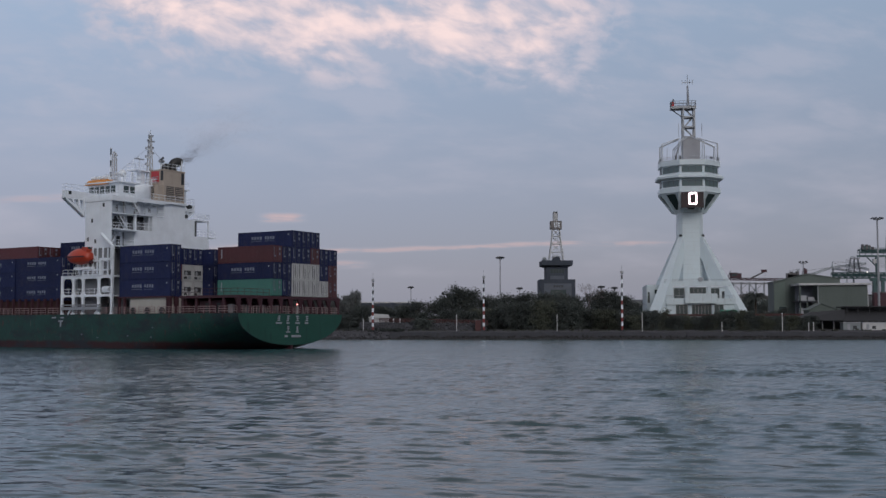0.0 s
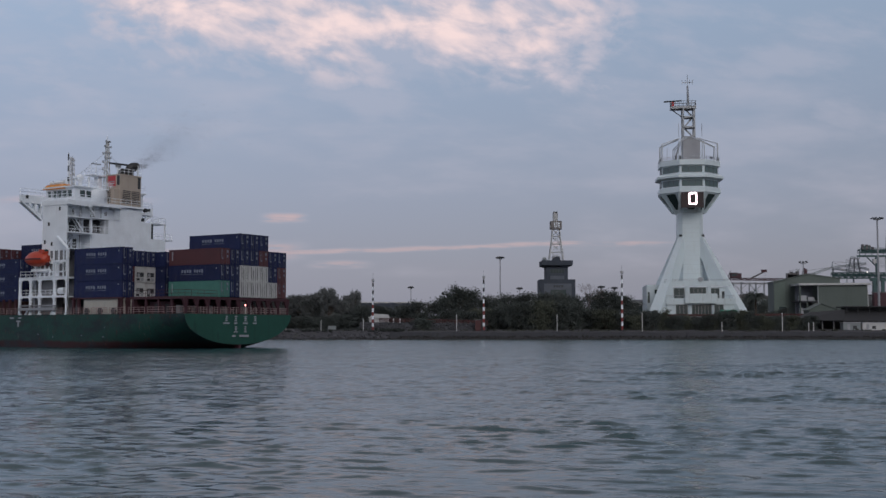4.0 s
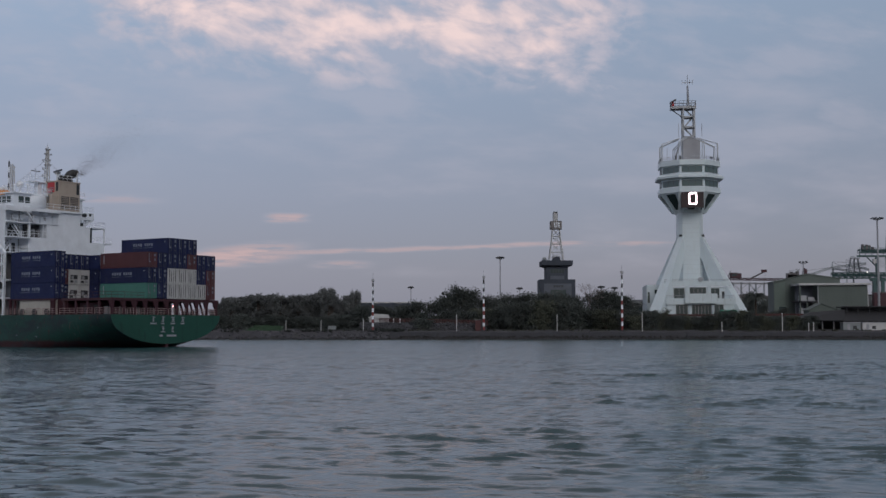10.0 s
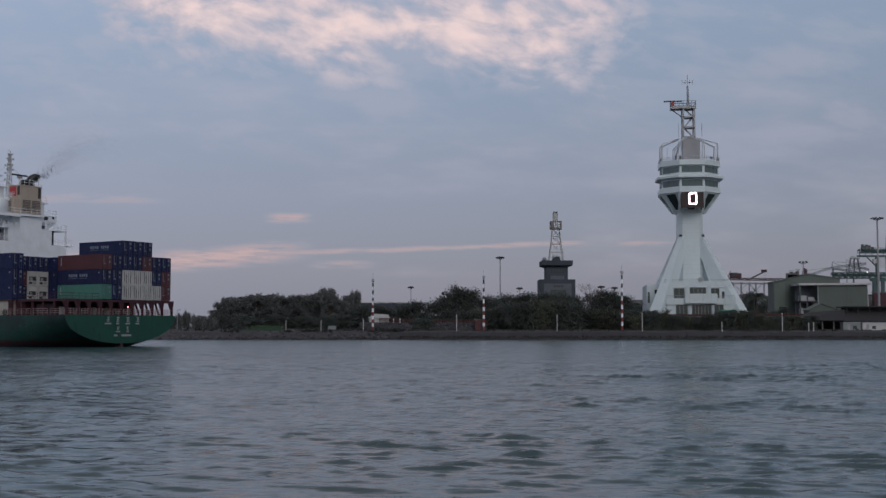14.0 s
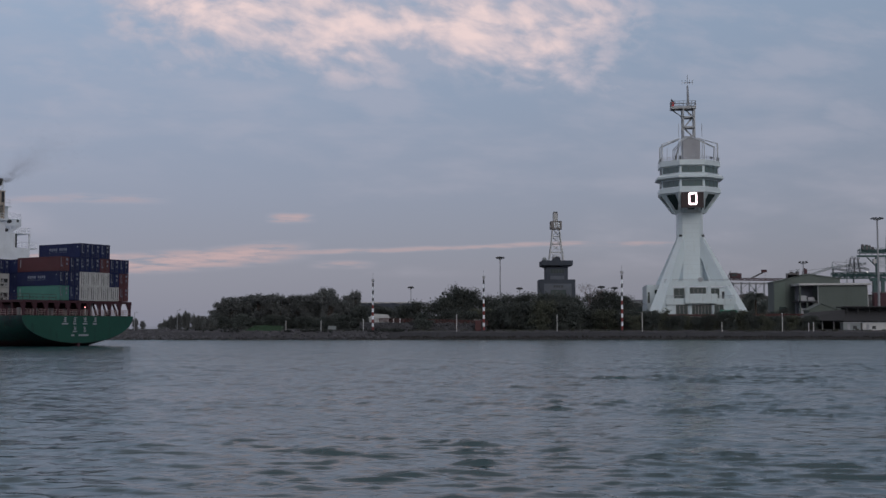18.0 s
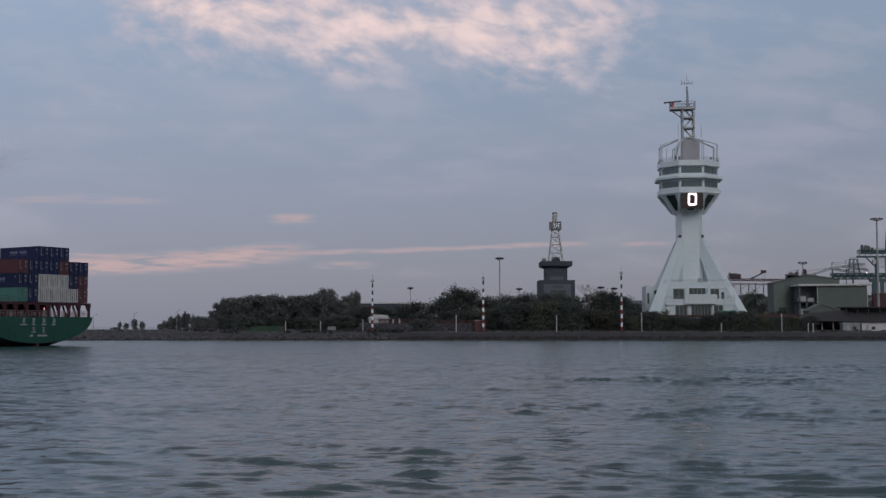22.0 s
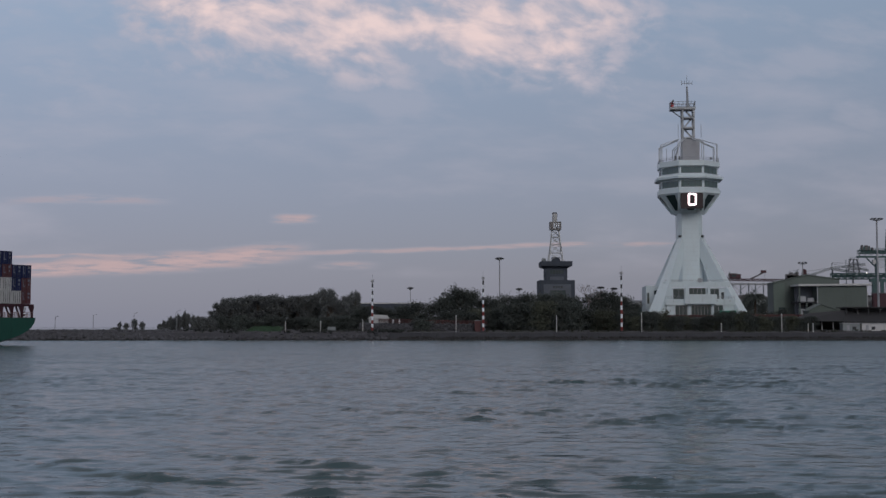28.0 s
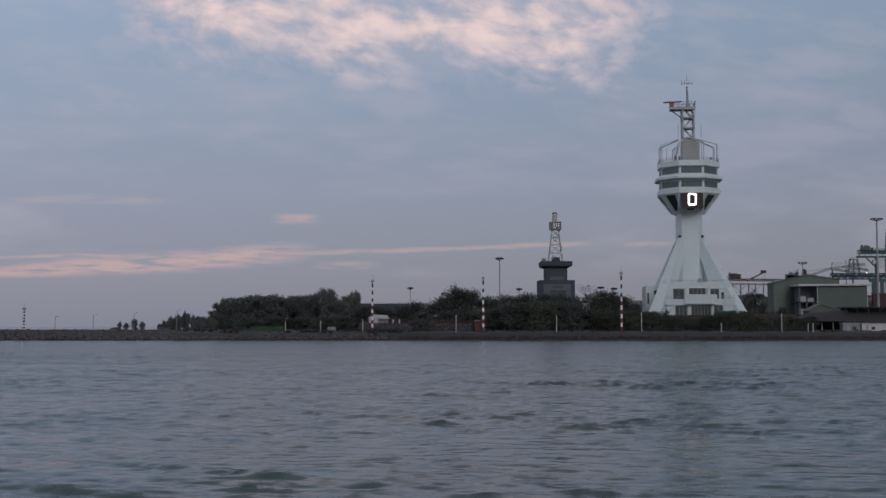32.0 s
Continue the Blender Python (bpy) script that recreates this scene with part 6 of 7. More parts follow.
def light_mast(x, y, top, crown=1.2, r=0.3, lamps=6):
    ob = thing("light_mast", "tall grey floodlight mast with a ring of lamps", "light mast", pose(x, y, 3), "floodlight masts")
    part("pole", tube(B(), (0, 0, 0), (0, 0, top - 3.6), r, 8, r * 0.6), M_GREY, ob)
    part("head_ring", tube(B(), (0, 0, top - 3.9), (0, 0, top - 3.6), crown * 0.75, 12), M_GREY, ob)
    for k in range(lamps):
        a = 2 * math.pi * k / lamps + 0.2
        lp = part("lamp", bx(-0.45, 0.45, -0.3, 0.3, -0.2, 0.3), M_DARK, ob)
        lp.matrix_basis = pose(crown * math.cos(a), crown * math.sin(a), top - 3.3, 0, 20, math.degrees(a))
    part("finial", tube(B(), (0, 0, top - 3.6), (0, 0, top - 2.9), 0.1, 5), M_GREY, ob)


light_mast(21.7, 450, 30.5)
light_mast(-12.2, 450, 19.2, 0.7, 0.18, 4)
light_mast(29.4, 455, 19.0, 0.8, 0.2, 4)
light_mast(60.1, 450, 19.4, 0.9, 0.22, 5)
light_mast(65.1, 450, 19.0, 0.8, 0.22, 4)
light_mast(183.9, 500, 50.2, 2.2, 0.55, 8)
light_mast(152.2, 500, 31.6, 1.5, 0.3)
for x, top in ((-122.0, 7.4), (-110.0, 7.8), (-97.2, 8.4), (-83.7, 9.2)):
    ob = thing("lamp_post", "thin grey lamp post on the breakwater", "lamp post", pose(x, 374, 2.5), "breakwater lamp posts")
    part("pole", tube(B(), (0, 0, 0), (0, 0, top - 2.6), 0.09, 6), M_GREY, ob)
    part("arm", tube(B(), (0, 0, top - 2.6), (0.8, 0, top - 2.4), 0.06, 5), M_GREY, ob)
    part("lamp", bx(0.6, 1.1, -0.12, 0.12, top - 2.45, top - 2.3), M_GREY, ob)

# ---- warehouse and sheds to the east ----
ware = thing("warehouse", "grey-green clad warehouse with a low gable and an open bay", "warehouse", pose(0, 440, 0))
part("wall", prism(B(), [(124.5, 3), (149.5, 3), (149.5, 22.0), (137, 23.7), (124.5, 20.6)], "y", 6, 14), M_WGREEN, ware)
part("roof_edge", prism(B(), [(124.2, 20.6), (137, 23.72), (149.8, 22.0), (149.8, 22.3), (137, 24.0), (124.2, 20.9)], "y", 5.6, 14.3), M_WGREEN, ware)
part("end_wall", prism(B(), [(124.55, 3), (128.8, 3), (128.8, 20.9), (124.55, 20.2)], "y", 5.85, 6), mat("pale_green_sheet", (0.095, 0.125, 0.11), 0.6), ware)
for x, w, h in ((129.8, 1.4, 0.8), (131.3, 0.8, 1.4), (132.2, 1.3, 0.9), (133.6, 0.7, 1.5), (130.0, 4.2, 0.35)):
    part("roof_unit", bx(x, x + w, 6.4, 8.4, 21.5, 23.3 + h), M_STEEL, ware)
part("window", bx(126.4, 128.9, 5.8, 5.85, 9.5, 11.5), M_GLASS, ware)
part("annex_wall", bx(137.8, 156.2, -4, 6, 3, 19.2), M_WGREEN, ware)
part("annex_rib", bx(137.8, 138.1, -4.06, -4, 3, 19.2), M_GREY, ware)
for k in range(12):
    part("cladding_seam", bx(139.2 + k * 1.42, 139.27 + k * 1.42, -4.04, -4, 3, 19.2), M_WGREEN, ware)
part("annex_roof", prism(B(), [(130.8, 19.2), (157.6, 19.4), (157.6, 20.1), (130.8, 19.9)], "y", -5, 7), M_CWHITE, ware)
part("bay_floor", bx(131.2, 137.8, -4, 6, 13.0, 13.5), M_CONC, ware)
part("bay_floor", bx(131.2, 137.8, -4, 6, 7.6, 8.0), M_CONC, ware)
part("bay_back", bx(131.2, 137.8, 1.6, 1.9, 3, 19.2), M_FACING, ware)
for x in (131.2, 133.8, 136.2):
    part("bay_column", bx(x, x + 0.45, -4, -3.5, 3, 19.2 if x < 132 else 13.2), M_WGREEN, ware)
for x, z, w, h in ((132, 13.5, 2.2, 2.0), (134.6, 13.5, 2.6, 1.4), (132.2, 8, 1.4, 2.8), (135, 8, 2.0, 3.4), (132.2, 3.2, 2, 3), (135, 3.2, 2, 3)):
    part("stored_crate", bx(x, x + w, -2.5, 1, z, z + h), M_GREY, ware)

pav = thing("open_shed", "low open shed with a sloping black sheet roof", "shed", pose(0, 378, 0))
part("hip_roof", loft(B(), [[(112.8, -1.5, 5.7), (127, -1.5, 5.7), (127, 12, 5.7), (112.8, 12, 5.7)], [(112.6, -1.7, 5.9), (127.2, -1.7, 5.9), (127.2, 12.2, 5.9), (112.6, 12.2, 5.9)], [(118.8, 5.5, 8.6), (130.2, 5.5, 9.5), (130.2, 6.5, 9.5), (118.8, 6.5, 8.6)]]), M_ROOF, pav)
part("upper_slab", bx(129.6, 152, 3.5, 13, 10.15, 10.5), M_ROOF, pav)
part("slab_edge", bx(129.6, 152, 3.3, 3.5, 10.2, 10.55), M_ROOF, pav)
for k in range(6):
    part("slab_post", bx(130 + k * 3.6, 130.25 + k * 3.6, 4, 4.3, 8.0, 10.15), M_DARK, pav)
# near-black backs here and behind the columns paint in the shade under the roofs
part("gap_shade_back", bx(129.8, 152, 9, 9.2, 5.7, 10.15), M_DARK, pav)
part("roof_slope", loft(B(), [[(127.2, -2, 5.6), (152, -2, 5.6), (152, -2, 5.8), (127.2, -2, 5.8)], [(130.2, 6, 8.9), (152, 6, 9.0), (152, 6, 9.25), (130.2, 6, 9.15)]]), M_ROOF, pav)
for k in range(9):
    part("column", bx(113.6 + k * 3.6, 113.85 + k * 3.6, 0.2, 0.45, 2.6, 5.8), M_GREY, pav)
part("shade_back_wall", bx(113.5, 152, 11, 11.3, 2.6, 5.7), M_DARK, pav)
for k, (x0, x1, c) in enumerate(((125.8, 131.2, M_PANEL), (131.8, 142, M_CWHITE))):
    ob = thing("site_cabin", "low pale site cabin beside the shed", "cabin", pose(x0, 373, 2.6), "site cabins")
    part("body", bx(0, x1 - x0, 0, 3, 0, 2.5), c, ob)
    part("roof", bx(-0.2, x1 - x0 + 0.2, -0.2, 3.2, 2.5, 2.75), M_GREY, ob)
    part("door", bx(1.2, 2.1, -0.04, 0, 0.1, 2.1), M_GREY, ob)
    part("sign_panel", bx(3.0, 4.2, -0.04, 0, 0.6, 1.6), M_DARK, ob)

gab = thing("gabled_store", "pale green-grey store with a low gable behind the shed", "shed", pose(127, 396, 0))
part("wall", prism(B(), [(-4.8, 3), (4.8, 3), (4.8, 9.6), (-0.6, 11.6), (-4.8, 9.4)], "y", 0, 6), mat("pale_store_wall", (0.085, 0.105, 0.095), 0.7), gab)
part("roof", prism(B(), [(-5.1, 9.35), (-0.6, 11.6), (5.1, 9.5), (5.1, 9.7), (-0.6, 11.85), (-5.1, 9.55)], "y", -0.3, 6.3), M_WGREEN, gab)
red_box = thing("red_cabinet", "dark red steel cabinet beside the banded pole", "cabinet", pose(11.0, 369.6, 2.6))
part("body", bx(-1.0, 0.9, -0.6, 0.6, 0, 3.4), M_RAIL, red_box)
part("door", bx(-0.85, 0.75, -0.64, -0.6, 0.3, 3.1), M_RAIL, red_box)
part("roof", bx(-1.1, 1.0, -0.7, 0.7, 3.4, 3.5), M_GREY, red_box)

# small white hut, green sheet fence and red rails along the bank
hut = thing("small_hut", "small white-roofed hut on the bank", "hut", pose(-22.6, 376, 5.3))
part("wall", bx(-0.6, 5.4, -2, 2, -0.2, 1.4), M_CWHITE, hut)
part("roof", prism(B(), [(-1.0, 1.4), (5.8, 1.4), (5.0, 2.5), (0.8, 2.7)], "y", -2.3, 2.3), M_CWHITE, hut)
part("door", bx(0.4, 1.1, -2.05, -2, -0.2, 1.3), M_GREY, hut)
# sloping lawn beside the trees: a mown bank of short blades
rl = random.Random(44)
lawn_co, lawn_f = [], []
for i in range(15000):
    f, x = rl.random(), rl.uniform(-61.5, -49.5)
    f *= min(1.0, (x + 61.6) / 2, (-49.4 - x) / 2)
    q = Vector((x, 363.6 + 13 * f, 1.95 + 2.2 * f + 0.15 * noise.noise((x * 0.4, f * 6, 0))))
    a, h = rl.uniform(0, 3.14), rl.uniform(0.12, 0.3)
    d = Vector((math.cos(a), math.sin(a), 0)) * 0.09
    k = len(lawn_co)
    lawn_co += [tuple(q - d), tuple(q + d), tuple(q + Vector((rl.gauss(0, 0.05), rl.gauss(0, 0.05), h)))]
    lawn_f.append((k, k + 1, k + 2))
lawn_me = bpy.data.meshes.new("grass")
lawn_me.from_pydata(lawn_co, [], lawn_f)
lawn_me.materials.append(mat("mown_grass", (0.045, 0.085, 0.05), 0.9, var=0.3, scale=0.6, bump=0))
tagged(new("grass", lawn_me), "short green grass on the bank before the casuarinas", "grass", "", "stuff")
bm = B()
prism(bm, [(363.4, 1.8), (376.6, 4.1), (379, 2.2)], "x", -60.6, -50.4)
lawn_bank = tagged(new("grass_bank", mesh_of("grass_bank", bm, mat("grass_sod", (0.03, 0.055, 0.032), 0.95, var=0.3))), "low earth bank under the grass", "bank", "", "structure")
cab = thing("equipment_cabinet", "small pale equipment cabinet on a plinth", "cabinet", pose(-36.0, 368, 2.7))
part("body", bx(0.4, 2.8, 0, 1.2, 0.3, 1.5), M_PANEL, cab)
part("plinth", bx(-0.2, 3.6, -0.1, 1.3, 0, 0.3), M_CONC, cab)
for n_, (p, q) in enumerate((((-20, 6.6), (14, 5.9)), ((100, 8.2), (118, 8.2)), ((67, 8.0), (99, 8.0)))):
    ob = thing("red_railing", "red painted guard railing along the bank", "railing", None, "red railings")
    y = (373.5, 388, 384)[n_]
    bm = B()
    ln = round((q[0] - p[0]) / 2)
    for k in range(ln + 1):
        x = p[0] + k * 2.0
        z = p[1] + (q[1] - p[1]) * k / ln
        part("post", tube(B(), (x, y, z - 1.6 if n_ == 0 else 3.0), (x, y, z), 0.07, 5), M_RAIL, ob)
    if n_:
        part("kick_board", prism(B(), [(p[0], p[1] - 0.75), (q[0], q[1] - 0.75), (q[0], q[1] - 0.2), (p[0], p[1] - 0.2)], "y", y + 0.12, y + 0.18), M_RAIL, ob)
    for dz in (-0.1, -0.5, -0.9):
        part("rail", tube(B(), (p[0], y, p[1] + dz), (q[0], y, q[1] + dz), 0.10, 6), M_RAIL, ob)

for x in (-15.6, -13.6):
    ob = thing("stub_post", "short white post on the terrace", "post", pose(x, 374.5, 5.2), "terrace posts")
    part("shaft", bx(-0.2, 0.2, -0.2, 0.2, 0, 1.3), M_WHITE, ob)
    part("cap", bx(-0.24, 0.24, -0.24, 0.24, 1.3, 1.4), M_GREY, ob)
low_hall = thing("low_hall", "low pale service building behind the trees", "building", pose(70.5, 432, 3))
part("wall", bx(-4, 5, -4, 4, 0, 10.2), M_CWHITE, low_hall)
part("roof", bx(-4.4, 5.4, -4.4, 4.4, 10.2, 10.7), M_GREY, low_hall)
for k in range(3):
    part("window", bx(-3 + k * 2.8, -1.4 + k * 2.8, -4.06, -4, 6.4, 8.4), M_GLASS, low_hall)
part("green_canopy", bx(-8.5, -4, -3, 3, 10.6, 12.2), M_WGREEN, low_hall)
part("canopy_wall", bx(-8.2, -4, -2.8, 2.8, 0, 10.6), M_WGREEN, low_hall)

# long pale sea wall far behind the trees
far_wall = thing("far_sea_wall", "long pale sea wall beyond the trees", "wall", pose(0, 640, 0))
for k in range(5):
    part("wall_length", bx(-52 + k * 8, -44.1 + k * 8, 0, 2, 2, 17.0), M_STONE, far_wall)
part("coping", bx(-52, -12, -0.3, 2.3, 17.0, 17.6), M_CWHITE, far_wall)
bw_rail = thing("breakwater_railing", "thin pale railing along the breakwater crest", "railing")
part("railing", railing(B(), [(-170, 378, 2.7), (-80, 378, 2.7)], h=1.1, gap=3.0, r=0.05), M_PANEL, bw_rail)


# ---- quay cranes far behind ----
M_TRUSS = mat("pale_truss", (0.34, 0.37, 0.40), 0.6)


def truss(p, q, w, h, r, n):
    """Box girder of four chords with zigzag lacing."""
    bm = B()
    p, q = Vector(p), Vector(q)
    corners = [Vector((0, 0, 0)), Vector((0, w, 0)), Vector((0, w, h)), Vector((0, 0, h))]
    for c in corners:
        tube(bm, p + c, q + c, r, 5)
    for k in range(n):
        a, b = p.lerp(q, k / n), p.lerp(q, (k + 1) / n)
        for i in range(4):
            c0, c1 = corners[i], corners[(i + 1) % 4]
            tube(bm, a + (c0 if k % 2 else c1), b + (c1 if k % 2 else c0), r * 0.65, 4)
            tube(bm, a + c0, a + c1, r * 0.65, 4)
    return bm


# level crane with a red machinery cab over a row of pale legs
jib = thing("level_crane", "level boom of a quay crane with a dark red cab", "crane", pose(0, 800, 0), "quay cranes")
part("boom", truss((192, 0, 36.0), (231, 0, 35.6), 2.0, 1.3, 0.22, 18), M_OXIDE, jib)
part("boom_lower", truss((194, 0, 33.4), (222, 0, 33.2), 2.0, 0.7, 0.2, 12), M_GREY, jib)
part("cab", bx(194.5, 201.5, -0.8, 3.2, 37.4, 40.4), M_OXIDE, jib)
part("cab_roof", bx(194.1, 199.0, -1.0, 3.4, 40.4, 40.9), M_STEEL, jib)
part("cab_window", bx(195.2, 198.2, -0.86, -0.8, 38.6, 39.9), M_GLASS, jib)
part("cab_stair", truss((192.6, 0, 37.2), (194.4, 0, 41.6), 0.8, 0.5, 0.12, 5), M_STEEL, jib)
for x in (195.5, 201.0, 206.5, 211.0, 216.5, 221.0):
    part("leg", truss((x, 0, 3.0), (x + 0.6, 0, 34.0), 1.8, 0.9, 0.2, 14), M_TRUSS, jib)
for x0, x1 in ((195.8, 206.0), (206.8, 216.0)):
    part("leg_brace", tube(B(), (x0, 0.8, 24.5), (x1, 0.8, 33.5), 0.25, 5), M_TRUSS, jib)
    part("leg_brace", tube(B(), (x1, 0.8, 24.5), (x0, 0.8, 33.5), 0.25, 5), M_TRUSS, jib)
part("derrick", truss((208.5, 0.5, 36.8), (218.2, 0.5, 41.6), 0.8, 0.8, 0.16, 9), M_STEEL, jib)
part("derrick_head", bx(215.4, 219.0, 0.2, 1.6, 41.2, 43.0), M_OXIDE, jib)
part("hook_wire", tube(B(), (218.0, 1, 41.2), (218.0, 1, 36.0), 0.08, 4), M_STEEL, jib)

# luffing booms of further cranes
for x0, z0, x1, z1, w in ((243, 39.0, 250, 44.0, 1.0), (254, 39.0, 273.5, 45.4, 1.4), (273.5, 45.4, 297, 48.0, 1.4), (273, 45.0, 300, 40.5, 1.2), (252, 38.0, 262, 40.5, 1.0), (283, 47.0, 299, 44.0, 1.0)):
    ob = thing("crane_boom", "pale lattice crane boom far behind the sheds", "crane", pose(0, 830, 0), "quay cranes")
    part("boom", truss((x0, 0, z0), (x1, 0, z1), w, w, 0.2, max(6, int((x1 - x0) / 1.6))), M_TRUSS, ob)
    part("strut", truss((x0, 0.4, 3), (x0 + 0.5, 0.4, z0), 0.8, 0.7, 0.2, 12), M_TRUSS, ob)
    part("tie_wire", tube(B(), (x0, 0.5, z0 + 4.5), (x1, 0.5, z1 + 1), 0.1, 4), M_STEEL, ob)
    part("tie_post", tube(B(), (x0, 0.5, z0), (x0, 0.5, z0 + 4.5), 0.2, 5), M_TRUSS, ob)
tip = thing("luffing_crane", "slim luffing crane with a dark red head block", "crane", pose(0, 826, 0), "quay cranes")
part("block", prism(B(), [(251.0, 39.6), (254.4, 39.0), (254.0, 44.6), (251.6, 45.4)], "y", 0, 1.6), M_OXIDE, tip)
part("post", tube(B(), (253, 0.8, 3), (253, 0.8, 39.4), 0.35, 6), M_STEEL, tip)
head = thing("crane_tower", "grey lattice head frame of a quay crane", "crane", pose(6.5, 815, 0), "quay cranes")
for k, (x, lean) in enumerate(((273.0, 1.6), (277.0, 0.0), (281.0, -1.6))):
    part("frame_leg", truss((x, 0, 41.5), (x + lean, 0, 51.0), 1.6, 0.7, 0.22, 8), M_GREY, head)
for z in (44.0, 47.4, 51.0):
    part("frame_deck", bx(272.6 + (z - 44) * 0.18, 281.8 - (z - 44) * 0.18, -0.5, 2.2, z, z + 0.35), M_GREY, head)
    part("frame_rail", railing(B(), [(272.8 + (z - 44) * 0.18, -0.5, z + 0.35), (281.6 - (z - 44) * 0.18, -0.5, z + 0.35)], h=1.3, gap=1.4, r=0.1), M_TRUSS, head)
part("frame_stem", truss((276.4, 0, 3), (276.4, 0, 40.0), 2.0, 2.0, 0.3, 16), M_GREY, head)

# blue-green gantry crane
gantry = thing("gantry_crane", "blue-green quay gantry crane with a lattice boom", "crane", pose(0, 800, 0), "quay cranes")
part("upper_girder", truss((281.8, 0, 54.4), (345, 0, 54.4), 3.4, 2.1, 0.32, 26), M_CRANE, gantry)
part("girder_web", bx(283.5, 345, 0.2, 0.6, 54.8, 56.0), M_CRANE, gantry)
part("lower_girder", bx(281.0, 345, 0.4, 3.2, 51.6, 52.8), M_CRANE, gantry)
for k in range(9):
    part("hanger", bx(282.0 + k * 4.0, 282.4 + k * 4.0, 0.6, 1.0, 52.8, 54.4), M_CRANE, gantry)
part("girder_rail", railing(B(), [(282, 0, 56.5), (320, 0, 56.5)], h=1.3, gap=1.6, r=0.09), M_CRANE, gantry)
part("machine_house", bx(284.6, 289.4, -0.4, 4.0, 56.5, 59.0), M_CRANE, gantry)
for x, w, h in ((283.6, 1.0, 3.6), (286.0, 1.6, 3.4), (288.4, 0.8, 2.9), (290.4, 1.2, 1.8)):
    part("machinery", bx(x, x + w, -0.6, 2.0, 56.5, 56.5 + h), M_STEEL, gantry)
for x in (293.0, 300.0, 314.0):
    part("leg", bx(x, x + 1.5, 0.2, 2.2, 3, 51.6), M_CRANE, gantry)
for x0, z0, x1, z1 in ((287, 51.6, 293.5, 45.0), (301, 40, 313, 51)):
    part("diagonal", tube(B(), (x0, 1.2, z0), (x1, 1.2, z1), 0.4, 6), M_CRANE, gantry)
part("operator_cab", bx(291.0, 293.0, -0.6, 2.0, 47.4, 50.2), M_CWHITE, gantry)
part("apex", truss((300.5, 0.6, 56.5), (301.5, 0.6, 70.0), 1.6, 0.9, 0.25, 9), M_CRANE, gantry)
part("tie_bar", tube(B(), (301.5, 1.2, 69.6), (328, 1.2, 56.6), 0.2, 5), M_CRANE, gantry)
for k, z in enumerate((44.5, 47.0, 49.4)):
    part("service_platform", bx(294.6, 300.0 + k, -0.8, -0.2, z, z + 0.3), M_TRUSS, gantry)
    part("service_rail", railing(B(), [(294.6, -0.8, z + 0.3), (300.0 + k, -0.8, z + 0.3)], h=1.2, gap=1.2, r=0.09), M_TRUSS, gantry)
part("work_lamp", bx(294.2, 294.7, -0.4, 0.0, 44.0, 44.5), M_LAMPGLOW, gantry)

# green portal, sheds and red boxes of the terminal under the booms
yard = thing("terminal_building", "blue-green crane portal and sheds of the terminal", "building", pose(0, 760, 0))
part("portal_beam", truss((250, 0, 35.4), (300, 0, 35.4), 3.0, 3.6, 0.3, 26), M_CRANE, yard)
part("portal_web", bx(250, 300, 0.6, 1.0, 36.6, 38.2), M_CRANE, yard)
for x in (276.0, 281.5):
    part("portal_leg", bx(x, x + 2.0, 0, 2, 3, 35.4), M_CRANE, yard)
part("portal_cap", bx(274.5, 285.0, -0.3, 2.4, 33.6, 35.4), M_CRANE, yard)
part("shed", bx(236, 310, 8, 30, 3, 24.5), M_GREY, yard)
part("shed_roof", bx(235, 311, 7, 31, 24.5, 25.2), M_STEEL, yard)
for k in range(8):
    part("shed_door", bx(262 + k * 5.6, 265.4 + k * 5.6, 7.9, 8.0, 3, 19), M_STEEL if k % 2 else M_CWHITE, yard)
part("red_wall", bx(275.0, 283.5, -4, -0.4, 3, 26.0), M_OXIDE, yard)
part("red_wall_cap", bx(274.6, 283.9, -4.2, -0.2, 26.0, 26.5), M_STEEL, yard)
part("work_lamp", bx(272.0, 272.5, -0.6, -0.2, 39.1, 39.6), M_LAMPGLOW, yard)
for x, z, w, h, m in ((286, 21, 5, 4, M_CWHITE), (291, 22, 6, 6, M_STEEL), (268, 22, 4, 5, M_CWHITE), (297, 20, 6, 9, M_CRANE)):
    part("stacked_unit", bx(x, x + w, -2, 0, 3, z + h), m, yard)

# transit shed and trees under the level crane
transit = thing("transit_shed", "long grey transit shed with wide doors in the terminal", "shed", pose(0, 650, 0))
part("wall", bx(150, 186, 0, 14, 3, 19.5), M_PANEL, transit)
part("roof", prism(B(), [(149, 19.5), (187, 19.5), (187, 20.0), (168, 22.4), (149, 20.0)], "y", -0.6, 14.6), M_STEEL, transit)
for k in range(6):
    part("sliding_door", bx(151.5 + k * 5.8, 155.5 + k * 5.8, -0.12, 0, 3, 14), M_GREY if k % 2 else M_CWHITE, transit)
    part("window_strip", bx(151.5 + k * 5.8, 155.5 + k * 5.8, -0.08, 0, 15.5, 17.2), M_GLASS, transit)
for x, top in ((146, 19), (152, 16), (158, 20), (165, 15), (171, 18), (178, 14)):
    tree(K_BROAD[x % 3], x, 612, 3.2, 0.8, top / 9.6, x * 13, "hazy grey-green tree of the terminal yard", "tree", "terminal trees", "broadleaf_tree")

